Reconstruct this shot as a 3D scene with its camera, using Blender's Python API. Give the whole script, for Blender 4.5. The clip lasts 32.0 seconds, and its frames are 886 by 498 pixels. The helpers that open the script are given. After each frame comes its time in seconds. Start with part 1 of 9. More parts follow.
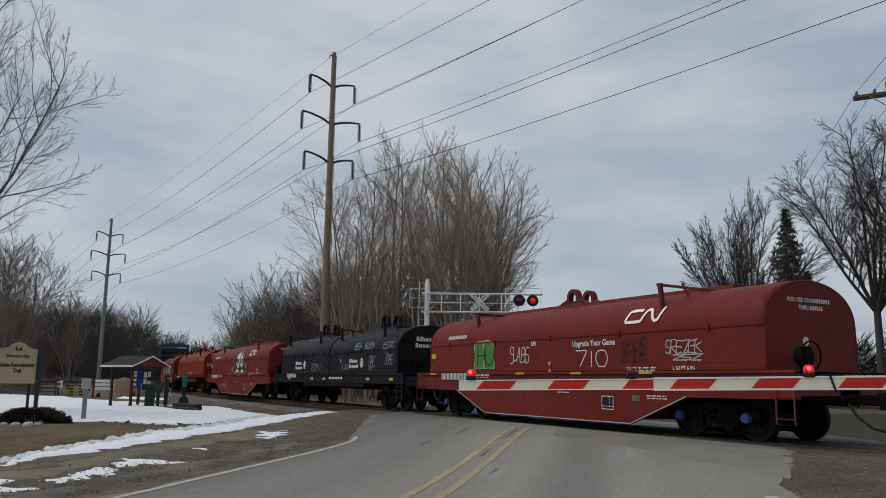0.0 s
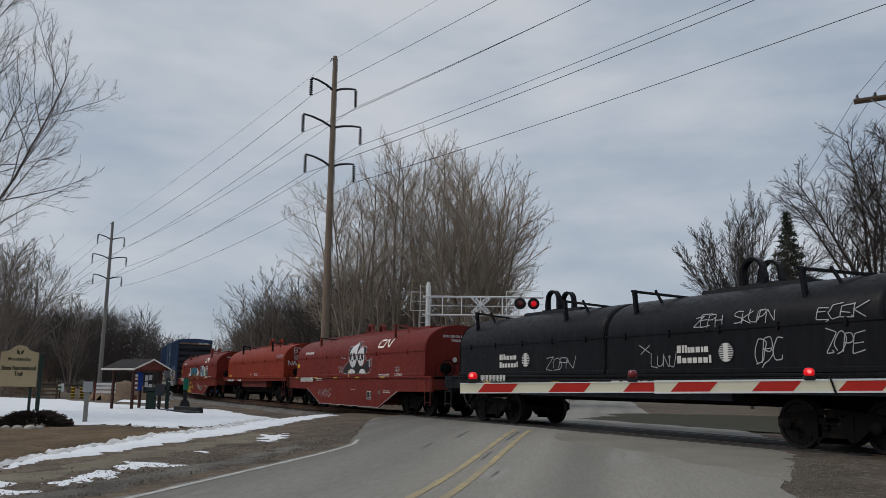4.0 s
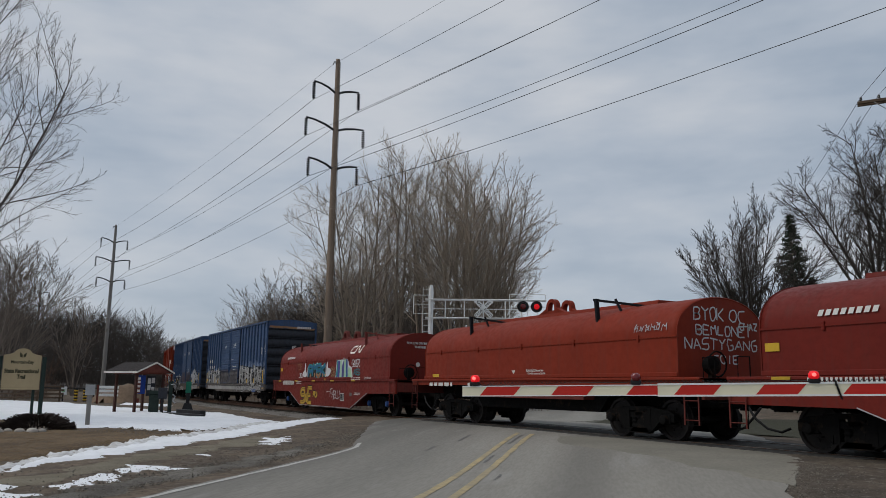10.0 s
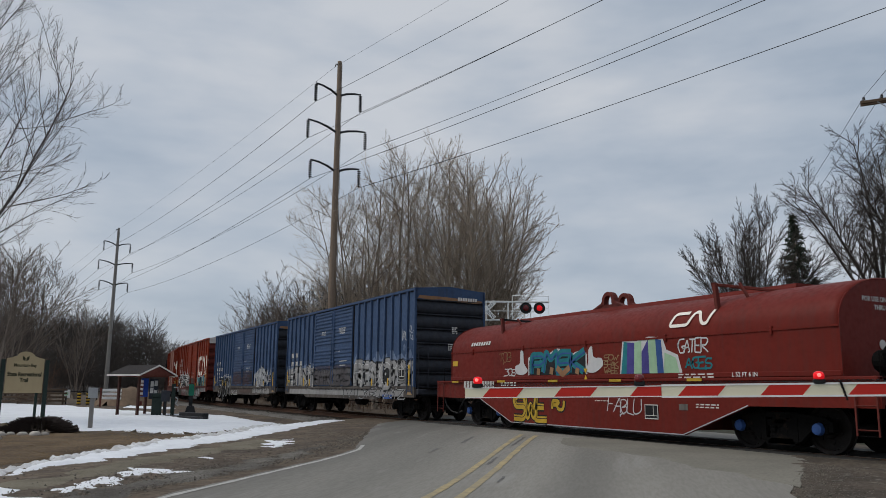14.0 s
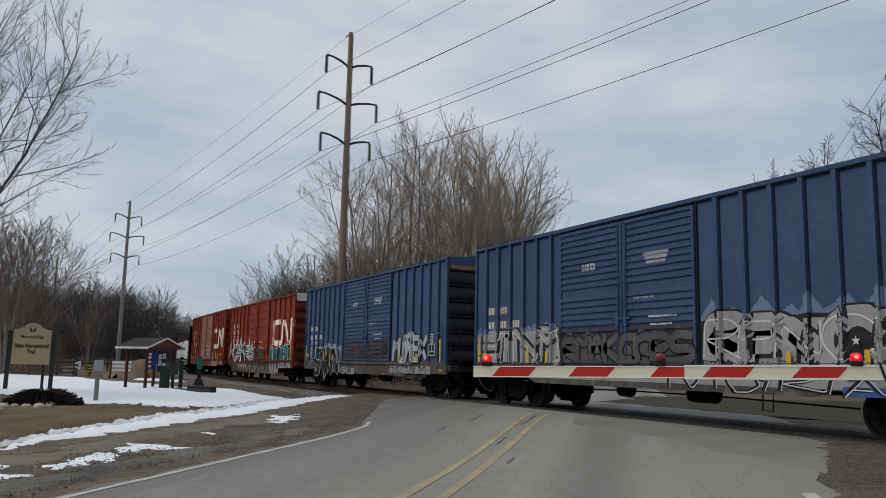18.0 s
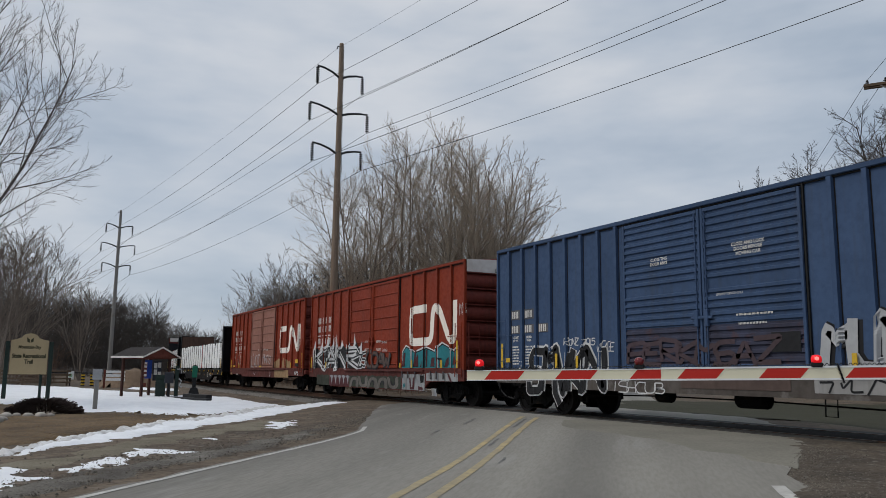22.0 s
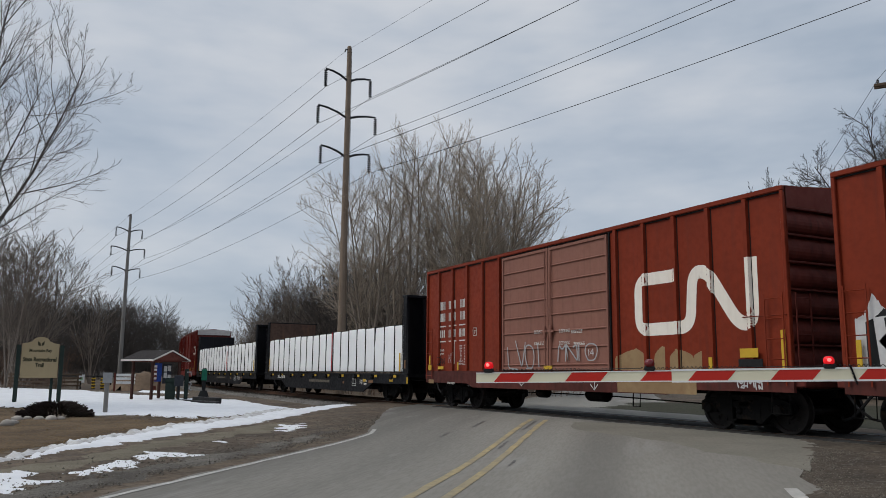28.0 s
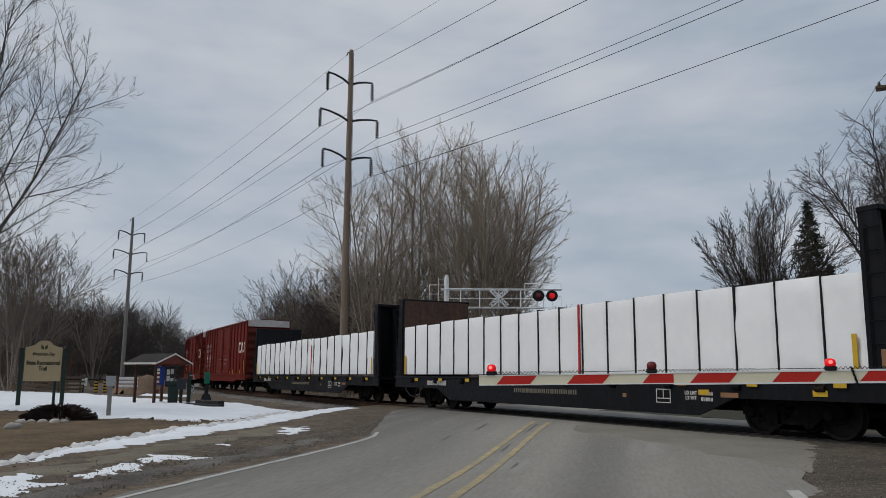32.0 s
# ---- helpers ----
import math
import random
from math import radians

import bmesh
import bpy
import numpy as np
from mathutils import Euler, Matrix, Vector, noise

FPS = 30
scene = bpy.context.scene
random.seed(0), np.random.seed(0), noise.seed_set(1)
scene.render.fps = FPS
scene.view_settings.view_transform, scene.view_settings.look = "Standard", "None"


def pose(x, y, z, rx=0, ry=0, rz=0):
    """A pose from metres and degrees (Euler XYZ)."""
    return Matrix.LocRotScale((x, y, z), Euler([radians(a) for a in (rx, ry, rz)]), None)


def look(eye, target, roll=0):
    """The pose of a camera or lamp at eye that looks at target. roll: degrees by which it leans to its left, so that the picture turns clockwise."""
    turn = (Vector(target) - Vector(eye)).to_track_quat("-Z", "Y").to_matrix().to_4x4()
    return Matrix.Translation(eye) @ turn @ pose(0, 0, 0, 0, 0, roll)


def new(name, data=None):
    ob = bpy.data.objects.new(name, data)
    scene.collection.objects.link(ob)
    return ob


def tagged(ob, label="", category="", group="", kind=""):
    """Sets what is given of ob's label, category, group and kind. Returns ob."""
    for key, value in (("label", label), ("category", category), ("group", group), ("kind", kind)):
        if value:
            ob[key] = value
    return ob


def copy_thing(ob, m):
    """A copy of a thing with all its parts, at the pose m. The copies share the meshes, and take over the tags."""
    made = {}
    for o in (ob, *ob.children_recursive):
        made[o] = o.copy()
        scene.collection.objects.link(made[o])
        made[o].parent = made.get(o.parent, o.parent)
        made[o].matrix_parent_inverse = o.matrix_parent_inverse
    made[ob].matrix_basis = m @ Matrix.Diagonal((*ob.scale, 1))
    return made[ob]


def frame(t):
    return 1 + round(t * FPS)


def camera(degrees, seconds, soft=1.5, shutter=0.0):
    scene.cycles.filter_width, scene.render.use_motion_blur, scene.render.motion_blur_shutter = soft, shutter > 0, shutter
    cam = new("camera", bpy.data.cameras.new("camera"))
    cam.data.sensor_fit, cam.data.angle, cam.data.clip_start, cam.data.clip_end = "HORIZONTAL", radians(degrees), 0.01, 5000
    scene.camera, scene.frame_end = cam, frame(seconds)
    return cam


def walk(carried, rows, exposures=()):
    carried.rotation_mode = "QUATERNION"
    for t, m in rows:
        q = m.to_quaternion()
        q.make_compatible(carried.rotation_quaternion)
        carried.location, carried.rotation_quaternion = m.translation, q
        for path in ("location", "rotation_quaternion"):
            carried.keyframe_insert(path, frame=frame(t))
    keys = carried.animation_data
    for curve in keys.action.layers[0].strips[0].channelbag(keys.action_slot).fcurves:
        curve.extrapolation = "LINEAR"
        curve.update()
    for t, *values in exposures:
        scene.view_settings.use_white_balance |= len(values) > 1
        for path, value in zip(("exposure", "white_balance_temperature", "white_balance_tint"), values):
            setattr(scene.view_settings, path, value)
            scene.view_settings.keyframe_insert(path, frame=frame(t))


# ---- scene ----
# World: x along the track (the train rolls towards +x), y away from the camera, z = 0 at the rail heads.
cam = camera(57.97, 32.0, 0.75)
PATH = [
    (0, (0.009, -14.113, 1.102), (-17.374, -4.778, 4.376), 0.72),
    (0.5, (0.010, -14.114, 1.101), (-17.377, -4.790, 4.385), 0.67),
    (1, (0.014, -14.118, 1.100), (-17.370, -4.796, 4.403), 0.70),
    (1.5, (0.016, -14.121, 1.099), (-17.365, -4.800, 4.422), 0.68),
    (2, (0.015, -14.122, 1.099), (-17.364, -4.807, 4.443), 0.70),
    (2.5, (0.019, -14.125, 1.100), (-17.359, -4.813, 4.459), 0.73),
    (3, (0.021, -14.126, 1.100), (-17.356, -4.811, 4.457), 0.75),
    (3.5, (0.038, -14.137, 1.099), (-17.342, -4.825, 4.450), 0.73),
    (5.5, (0.019, -14.122, 1.102), (-17.368, -4.827, 4.459), 0.68),
    (6, (0.027, -14.126, 1.103), (-17.366, -4.842, 4.464), 0.62),
    (6.5, (0.016, -14.118, 1.104), (-17.377, -4.840, 4.480), 0.64),
    (7, (0.010, -14.113, 1.104), (-17.384, -4.842, 4.494), 0.65),
    (7.5, (-0.003, -14.104, 1.104), (-17.401, -4.844, 4.503), 0.66),
    (8, (-0.001, -14.104, 1.102), (-17.397, -4.843, 4.511), 0.69),
    (8.5, (-0.008, -14.099, 1.100), (-17.409, -4.851, 4.517), 0.69),
    (9, (0.000, -14.105, 1.099), (-17.400, -4.858, 4.522), 0.71),
    (9.5, (0.004, -14.107, 1.098), (-17.399, -4.865, 4.522), 0.74),
    (10, (0.004, -14.107, 1.097), (-17.401, -4.870, 4.523), 0.74),
    (10.5, (-0.003, -14.102, 1.097), (-17.411, -4.872, 4.529), 0.70),
    (11, (0.008, -14.110, 1.096), (-17.404, -4.890, 4.532), 0.67),
    (11.5, (-0.006, -14.101, 1.096), (-17.419, -4.885, 4.538), 0.68),
    (12, (-0.014, -14.095, 1.097), (-17.430, -4.888, 4.546), 0.67),
    (12.5, (-0.028, -14.086, 1.097), (-17.449, -4.888, 4.554), 0.64),
    (13, (-0.021, -14.089, 1.096), (-17.445, -4.900, 4.558), 0.62),
    (13.5, (-0.040, -14.076, 1.097), (-17.467, -4.896, 4.566), 0.55),
    (14, (-0.030, -14.081, 1.096), (-17.459, -4.905, 4.567), 0.55),
    (14.5, (-0.104, -14.037, 1.099), (-17.555, -4.925, 4.624), 0.59),
    (16.5, (-0.555, -13.758, 1.123), (-18.187, -4.877, 4.326), 1.06),
    (17, (-0.760, -13.656, 1.132), (-18.438, -4.810, 4.175), 1.06),
    (17.5, (-0.615, -13.723, 1.129), (-18.291, -4.834, 4.053), 1.06),
    (18, (-0.522, -13.782, 1.123), (-18.164, -4.810, 3.998), 1.18),
    (18.5, (-0.481, -13.808, 1.122), (-18.118, -4.822, 3.981), 1.03),
    (19, (-0.358, -13.885, 1.116), (-17.955, -4.827, 3.998), 0.91),
    (19.5, (-0.170, -14.000, 1.106), (-17.722, -4.867, 4.022), 0.92),
    (20, (-0.095, -14.046, 1.103), (-17.626, -4.885, 4.060), 0.94),
    (20.5, (-0.022, -14.089, 1.099), (-17.541, -4.920, 4.098), 0.91),
    (21, (0.034, -14.122, 1.096), (-17.474, -4.937, 4.116), 0.80),
    (21.5, (0.046, -14.129, 1.097), (-17.461, -4.948, 4.133), 0.78),
    (22, (0.040, -14.125, 1.098), (-17.470, -4.952, 4.143), 0.66),
    (22.5, (0.038, -14.124, 1.099), (-17.466, -4.943, 4.151), 0.57),
    (23, (0.058, -14.135, 1.099), (-17.452, -4.967, 4.162), 0.59),
    (23.5, (0.042, -14.126, 1.101), (-17.479, -4.977, 4.154), 0.59),
    (24, (0.016, -14.111, 1.102), (-17.521, -4.993, 4.156), 0.61),
    (24.5, (-0.017, -14.092, 1.105), (-17.571, -5.007, 4.160), 0.54),
    (25, (-0.037, -14.081, 1.106), (-17.610, -5.032, 4.158), 0.47),
    (25.5, (-0.043, -14.078, 1.106), (-17.625, -5.053, 4.172), 0.49),
    (27.5, (0.045, -14.133, 1.099), (-17.541, -5.125, 4.193), 0.55),
    (28, (0.017, -14.116, 1.100), (-17.583, -5.137, 4.198), 0.51),
    (28.5, (0.045, -14.134, 1.099), (-17.550, -5.145, 4.201), 0.46),
    (29, (0.019, -14.119, 1.101), (-17.582, -5.145, 4.211), 0.48),
    (29.5, (0.021, -14.122, 1.101), (-17.589, -5.170, 4.224), 0.47),
    (30, (0.012, -14.118, 1.101), (-17.602, -5.176, 4.230), 0.49),
    (30.5, (0.034, -14.133, 1.099), (-17.581, -5.198, 4.238), 0.47),
    (31, (0.048, -14.142, 1.097), (-17.566, -5.210, 4.252), 0.49),
    (31.5, (0.051, -14.142, 1.097), (-17.566, -5.215, 4.253), 0.41),
    (32, (0.057, -14.146, 1.097), (-17.556, -5.216, 4.265), 0.43),
]
walk(cam, [(t, look(eye, target, roll)) for t, eye, target, roll in PATH], [(0.0, -0.10), (11.0, -0.10), (14.5, -0.04), (17.0, 0.05), (21.0, 0.05), (27.5, 0.0), (30.5, -0.03), (32.0, -0.15)])

# ---- light ----
def make_world():
    w = bpy.data.worlds.new("overcast_sky")
    w.use_nodes = True
    nt = w.node_tree
    nt.nodes.clear()
    N, Lk = nt.nodes.new, nt.links.new
    out, bg, sky = N("ShaderNodeOutputWorld"), N("ShaderNodeBackground"), N("ShaderNodeTexSky")
    sky.sky_type, sky.sun_disc = "NISHITA", False
    sky.sun_elevation, sky.sun_rotation = radians(49.6), radians(-158.5)
    thin = N("ShaderNodeVectorMath")
    thin.operation = "SCALE"
    thin.inputs[3].default_value = 0.1
    Lk(sky.outputs[0], thin.inputs[0])
    tc, mp, n1, n2 = N("ShaderNodeTexCoord"), N("ShaderNodeMapping"), N("ShaderNodeTexNoise"), N("ShaderNodeTexNoise")
    mp.inputs["Scale"].default_value = (1.0, 1.0, 3.2)
    mp.inputs["Rotation"].default_value = (0.12, 0.05, 0.6)
    Lk(tc.outputs["Generated"], mp.inputs[0])
    n1.inputs["Scale"].default_value, n1.inputs["Detail"].default_value, n1.inputs["Roughness"].default_value = 2.1, 5.0, 0.52
    n2.inputs["Scale"].default_value, n2.inputs["Detail"].default_value = 6.0, 4.0
    Lk(mp.outputs[0], n1.inputs[0])
    Lk(mp.outputs[0], n2.inputs[0])
    add = N("ShaderNodeMath")
    add.operation = "MULTIPLY_ADD"
    add.inputs[1].default_value = 0.28
    Lk(n2.outputs[0], add.inputs[0])
    Lk(n1.outputs[0], add.inputs[2])
    ramp = N("ShaderNodeValToRGB")
    e = ramp.color_ramp.elements
    e[0].position, e[0].color = 0.46, (0.338, 0.408, 0.502, 1)
    e[1].position, e[1].color = 0.80, (0.620, 0.648, 0.692, 1)
    m = ramp.color_ramp.elements.new(0.62)
    m.color = (0.468, 0.524, 0.602, 1)
    Lk(add.outputs[0], ramp.inputs[0])
    mix = N("ShaderNodeMix")
    mix.data_type = "RGBA"
    mix.inputs[0].default_value = 0.9
    Lk(thin.outputs[0], mix.inputs[6])
    Lk(ramp.outputs[0], mix.inputs[7])
    Lk(mix.outputs[2], bg.inputs[0])
    bg.inputs[1].default_value = 1.0
    Lk(bg.outputs[0], out.inputs[0])
    scene.world = w


make_world()
sun = new("sun", bpy.data.lights.new("sun", "SUN"))
sun.data.energy, sun.data.angle, sun.data.color = 1.5, radians(30), (1.0, 0.95, 0.88)
sun.matrix_world = look((-15, -38, 48), (0, 0, 0))


# ---- materials ----
MATS = {}


def mat(name, base, rough=0.6, metal=0.0, dark=None, grain=8.0, amount=0.5, bump=0.0, streak=None, streak_amount=0.0,
        big=0.7, spots=None, spot_amount=0.0, spot_scale=3.0, rand=0.0, stretch=(1, 1, 1), emit=0.0, coat=0.0, gloss=0.22, bands=None, band_amount=0.6, lanes=None, island=False):
    """Painted or raw surface: base colour, a darker colour by coarse and fine noise, streaks that run down, spots of another colour."""
    m = bpy.data.materials.new(name)
    m.use_nodes = True
    nt = m.node_tree
    b = nt.nodes["Principled BSDF"]
    N, Lk = nt.nodes.new, nt.links.new
    tc = N("ShaderNodeTexCoord")
    mp = N("ShaderNodeMapping")
    mp.inputs["Scale"].default_value = stretch
    Lk(tc.outputs["Object"], mp.inputs[0])

    def noise_of(scale, detail=4.0, vec=None, rough_=0.55):
        n = N("ShaderNodeTexNoise")
        n.inputs["Scale"].default_value, n.inputs["Detail"].default_value, n.inputs["Roughness"].default_value = scale, detail, rough_
        Lk(vec or mp.outputs[0], n.inputs[0])
        return n.outputs[0]

    def remap(v, lo, hi, top=1.0):
        r = N("ShaderNodeMapRange")
        r.inputs[1].default_value, r.inputs[2].default_value, r.inputs[4].default_value = lo, hi, top
        Lk(v, r.inputs[0])
        return r.outputs[0]

    def mixed(fac, a, c):
        x = N("ShaderNodeMix")
        x.data_type = "RGBA"
        Lk(fac, x.inputs[0])
        for k, v in ((6, a), (7, c)):
            if isinstance(v, tuple):
                x.inputs[k].default_value = (*v, 1)
            else:
                Lk(v, x.inputs[k])
        return x.outputs[2]

    dark = dark or tuple(c * 0.55 for c in base)
    fine, coarse = noise_of(grain), noise_of(big)
    col = mixed(remap(coarse, 0.38, 0.68, amount), base, dark)
    col = mixed(remap(fine, 0.42, 0.72, amount * 0.8), col, dark)
    if streak:
        mp2 = N("ShaderNodeMapping")
        mp2.inputs["Scale"].default_value = (5.0, 5.0, 0.35)
        Lk(tc.outputs["Object"], mp2.inputs[0])
        col = mixed(remap(noise_of(1.4, 5.0, mp2.outputs[0]), 0.50, 0.78, streak_amount), col, streak)
    if bands:
        mp3 = N("ShaderNodeMapping")
        mp3.inputs["Scale"].default_value = (0.025, 0.85, 0.85)
        Lk(tc.outputs["Object"], mp3.inputs[0])
        fac = remap(noise_of(1.0, 2.5, mp3.outputs[0], 0.5), 0.30, 0.70, band_amount)
        if lanes:
            sp, rp, ad = N("ShaderNodeSeparateXYZ"), N("ShaderNodeValToRGB"), N("ShaderNodeMath")
            Lk(tc.outputs["Object"], sp.inputs[0])
            a0, a1 = lanes[0][0], lanes[-1][0]
            rp.color_ramp.interpolation = "B_SPLINE"
            for q, (pos, v) in enumerate(lanes):
                e = rp.color_ramp.elements[q] if q < 2 else rp.color_ramp.elements.new(0.5)
                e.position, e.color = (pos - a0) / (a1 - a0), (v, v, v, 1)
            Lk(remap(sp.outputs[1], a0, a1), rp.inputs[0])
            ad.operation, ad.use_clamp = "ADD", True
            half_ = N("ShaderNodeMath")
            half_.operation = "MULTIPLY"
            half_.inputs[1].default_value = 0.5
            Lk(fac, half_.inputs[0])
            Lk(half_.outputs[0], ad.inputs[0])
            Lk(rp.outputs[0], ad.inputs[1])
            fac = ad.outputs[0]
        col = mixed(fac, col, bands)
    if spots:
        col = mixed(remap(noise_of(spot_scale, 6.0, None, 0.65), 0.56, 0.66, spot_amount), col, spots)
    if rand:
        oi, hsv = N("ShaderNodeObjectInfo"), N("ShaderNodeHueSaturation")
        hsv.inputs["Value"].default_value = 1.0
        src = oi.outputs["Random"]
        if island:
            src = N("ShaderNodeNewGeometry").outputs["Random Per Island"]
        r = remap(src, 0.0, 1.0, 1.0 + rand)
        r.node.inputs[3].default_value = 1.0 - rand
        Lk(r, hsv.inputs["Value"])
        Lk(col, hsv.inputs["Color"])
        col = hsv.outputs[0]
    Lk(col, b.inputs["Base Color"])
    rr = remap(fine, 0.3, 0.8, min(1.0, rough + 0.12))
    rr.node.inputs[3].default_value = max(0.05, rough - 0.12)
    Lk(rr, b.inputs["Roughness"])
    b.inputs["Metallic"].default_value = metal
    b.inputs["Specular IOR Level"].default_value = gloss
    b.inputs["Coat Weight"].default_value = coat
    if bump:
        bp = N("ShaderNodeBump")
        bp.inputs["Strength"].default_value, bp.inputs["Distance"].default_value = min(1.0, bump), 0.02
        Lk(fine, bp.inputs["Height"])
        Lk(bp.outputs[0], b.inputs["Normal"])
    if emit:
        Lk(col, b.inputs["Emission Color"])
        b.inputs["Emission Strength"].default_value = emit
    MATS[name] = m
    return m


RED = mat("oxide_red_paint", (0.160, 0.0190, 0.0125), 0.55, dark=(0.098, 0.0135, 0.0100), grain=9, amount=0.5, streak=(0.09, 0.030, 0.024), streak_amount=0.5, bump=0.05, rand=0.06, gloss=0.13)
ORANGE = mat("orange_red_paint", (0.215, 0.0285, 0.0130), 0.58, gloss=0.10, dark=(0.145, 0.0205, 0.0105), grain=7, amount=0.45, streak=(0.12, 0.04, 0.03), streak_amount=0.4, bump=0.05)
BOXRED = mat("boxcar_red_paint", (0.225, 0.0340, 0.0140), 0.55, dark=(0.140, 0.0225, 0.0110), grain=8, amount=0.55, streak=(0.11, 0.030, 0.020), streak_amount=0.5, bump=0.06, rand=0.05, gloss=0.12)
BROWN = mat("faded_brown_door_paint", (0.265, 0.122, 0.090), 0.7, dark=(0.22, 0.10, 0.078), grain=7, amount=0.5, streak=(0.13, 0.06, 0.045), streak_amount=0.4, bump=0.05)
BLUE = mat("faded_blue_paint", (0.052, 0.088, 0.168), 0.6, dark=(0.029, 0.051, 0.100), grain=8, amount=0.5, streak=(0.05, 0.06, 0.08), streak_amount=0.5, bump=0.05, rand=0.05, gloss=0.13)
BLACKP = mat("black_car_paint", (0.0085, 0.009, 0.0115), 0.5, dark=(0.005, 0.005, 0.0065), grain=7, amount=0.5, streak=(0.030, 0.028, 0.027), streak_amount=0.3, bump=0.05, gloss=0.12)
DARKEND = mat("grimy_dark_steel", (0.034, 0.038, 0.048), 0.75, dark=(0.018, 0.019, 0.023), grain=6, amount=0.6, streak=(0.05, 0.04, 0.034), streak_amount=0.4, bump=0.1)
REDEND = mat("grimy_red_steel", (0.150, 0.029, 0.021), 0.75, dark=(0.075, 0.018, 0.015), grain=6, amount=0.6, streak=(0.035, 0.018, 0.015), streak_amount=0.6, bump=0.1)
TRUCK = mat("oily_cast_steel", (0.0075, 0.0072, 0.0072), 0.8, dark=(0.005, 0.005, 0.005), gloss=0.05, grain=12, amount=0.6, spots=(0.045, 0.03, 0.02), spot_amount=0.5, bump=0.15)
WHEELM = mat("rusty_wheel_steel", (0.015, 0.012, 0.011), 0.7, metal=0.0, dark=(0.010, 0.0085, 0.008), grain=10, amount=0.6)
STEEL = mat("worn_rail_steel", (0.17, 0.155, 0.14), 0.5, metal=0.7, dark=(0.09, 0.06, 0.045), grain=12, amount=0.4)
RUST = mat("rusty_rail_web", (0.085, 0.045, 0.028), 0.85, dark=(0.05, 0.027, 0.018), grain=14, amount=0.6, bump=0.2)
GALV = mat("galvanised_steel", (0.42, 0.43, 0.44), 0.45, metal=0.6, dark=(0.30, 0.31, 0.32), grain=10, amount=0.4)
WHITE = mat("white_lettering_paint", (0.66, 0.65, 0.62), 0.6, dark=(0.46, 0.44, 0.41), grain=9, amount=0.5)
EMBLEM = mat("cream_white_emblem_paint", (0.86, 0.81, 0.73), 0.6, dark=(0.72, 0.66, 0.58), grain=5, amount=0.45, streak=(0.55, 0.46, 0.40), streak_amount=0.3)
G_SMUDGE = mat("smudged_dark_paint", (0.078, 0.016, 0.0125), 0.7, grain=5)
SIGNALW = mat("white_signal_paint", (0.82, 0.83, 0.82), 0.5, dark=(0.55, 0.55, 0.53), grain=6, amount=0.4)
WRAP = mat("white_lumber_wrap", (0.88, 0.885, 0.89), 0.42, dark=(0.80, 0.81, 0.83), grain=3.5, amount=0.45, bump=0.25, big=1.2)
STRAP = mat("black_banding", (0.02, 0.02, 0.02), 0.5)
REDSTRIPE = mat("red_wrap_stripe", (0.50, 0.03, 0.035), 0.5)
YELLOW = mat("yellow_safety_paint", (0.62, 0.40, 0.035), 0.55, dark=(0.45, 0.27, 0.03), grain=8, amount=0.5)
GATEW = mat("gate_white_sheeting", (0.78, 0.735, 0.555), 0.45, dark=(0.68, 0.635, 0.47), grain=6, amount=0.4)
GATER = mat("gate_red_sheeting", (0.54, 0.030, 0.020), 0.4, dark=(0.42, 0.025, 0.018), grain=6, amount=0.4)
BLACK = mat("black_rubber", (0.016, 0.016, 0.017), 0.6)
LAMPON = mat("lit_red_lens", (0.75, 0.012, 0.018), 0.25, dark=(0.50, 0.008, 0.012), emit=0.50)
LAMPCORE = mat("bright_lamp_core", (1.0, 0.10, 0.09), 0.3, dark=(1.0, 0.2, 0.18), emit=2.0)
GRAVEL = mat("grey_brown_shoulder_gravel", (0.118, 0.094, 0.070), 0.9, dark=(0.036, 0.030, 0.025), grain=14, amount=0.75, bump=0.8, big=1.0, spots=(0.24, 0.225, 0.20), spot_amount=0.5, spot_scale=6)
LAMPOFF = mat("unlit_red_lens", (0.16, 0.010, 0.012), 0.15, dark=(0.10, 0.008, 0.01), coat=0.6)
ASPH = mat("worn_grey_asphalt", (0.345, 0.327, 0.288), 0.8, dark=(0.178, 0.170, 0.150), grain=22, amount=0.42, bump=0.15, big=0.55, spots=(0.36, 0.35, 0.328), spot_amount=0.30, spot_scale=1.1, stretch=(0.16, 1.0, 1.0), bands=(0.122, 0.116, 0.103), band_amount=0.6, lanes=((8.0, 0.35), (9.2, 0.15), (9.9, 0.62), (10.55, 0.0), (11.3, 0.66), (11.8, 0.30), (12.25, 0.0), (13.1, 0.25), (13.8, 0.25), (14.9, 0.70), (15.4, 0.45), (16.0, 0.80), (17.2, 0.95)))
PATCHM = mat("old_brown_asphalt", (0.215, 0.202, 0.168), 0.85, dark=(0.135, 0.127, 0.106), grain=18, amount=0.5, bump=0.15, big=0.8)
YLINE = mat("worn_yellow_line", (0.43, 0.335, 0.170), 0.75, dark=(0.27, 0.235, 0.165), grain=9, amount=1.0, big=1.6)
WLINE = mat("worn_white_line", (0.52, 0.51, 0.48), 0.75, dark=(0.30, 0.29, 0.27), grain=9, amount=0.7, big=2.5)
TAR = mat("tar_crack_filler", (0.135, 0.131, 0.122), 0.6, grain=12)
DIRT = mat("wet_gravel_and_dirt", (0.145, 0.110, 0.078), 0.9, dark=(0.050, 0.038, 0.028), grain=9, amount=0.85, bump=0.9, big=0.9, spots=(0.19, 0.170, 0.145), spot_amount=0.55, spot_scale=3.2)
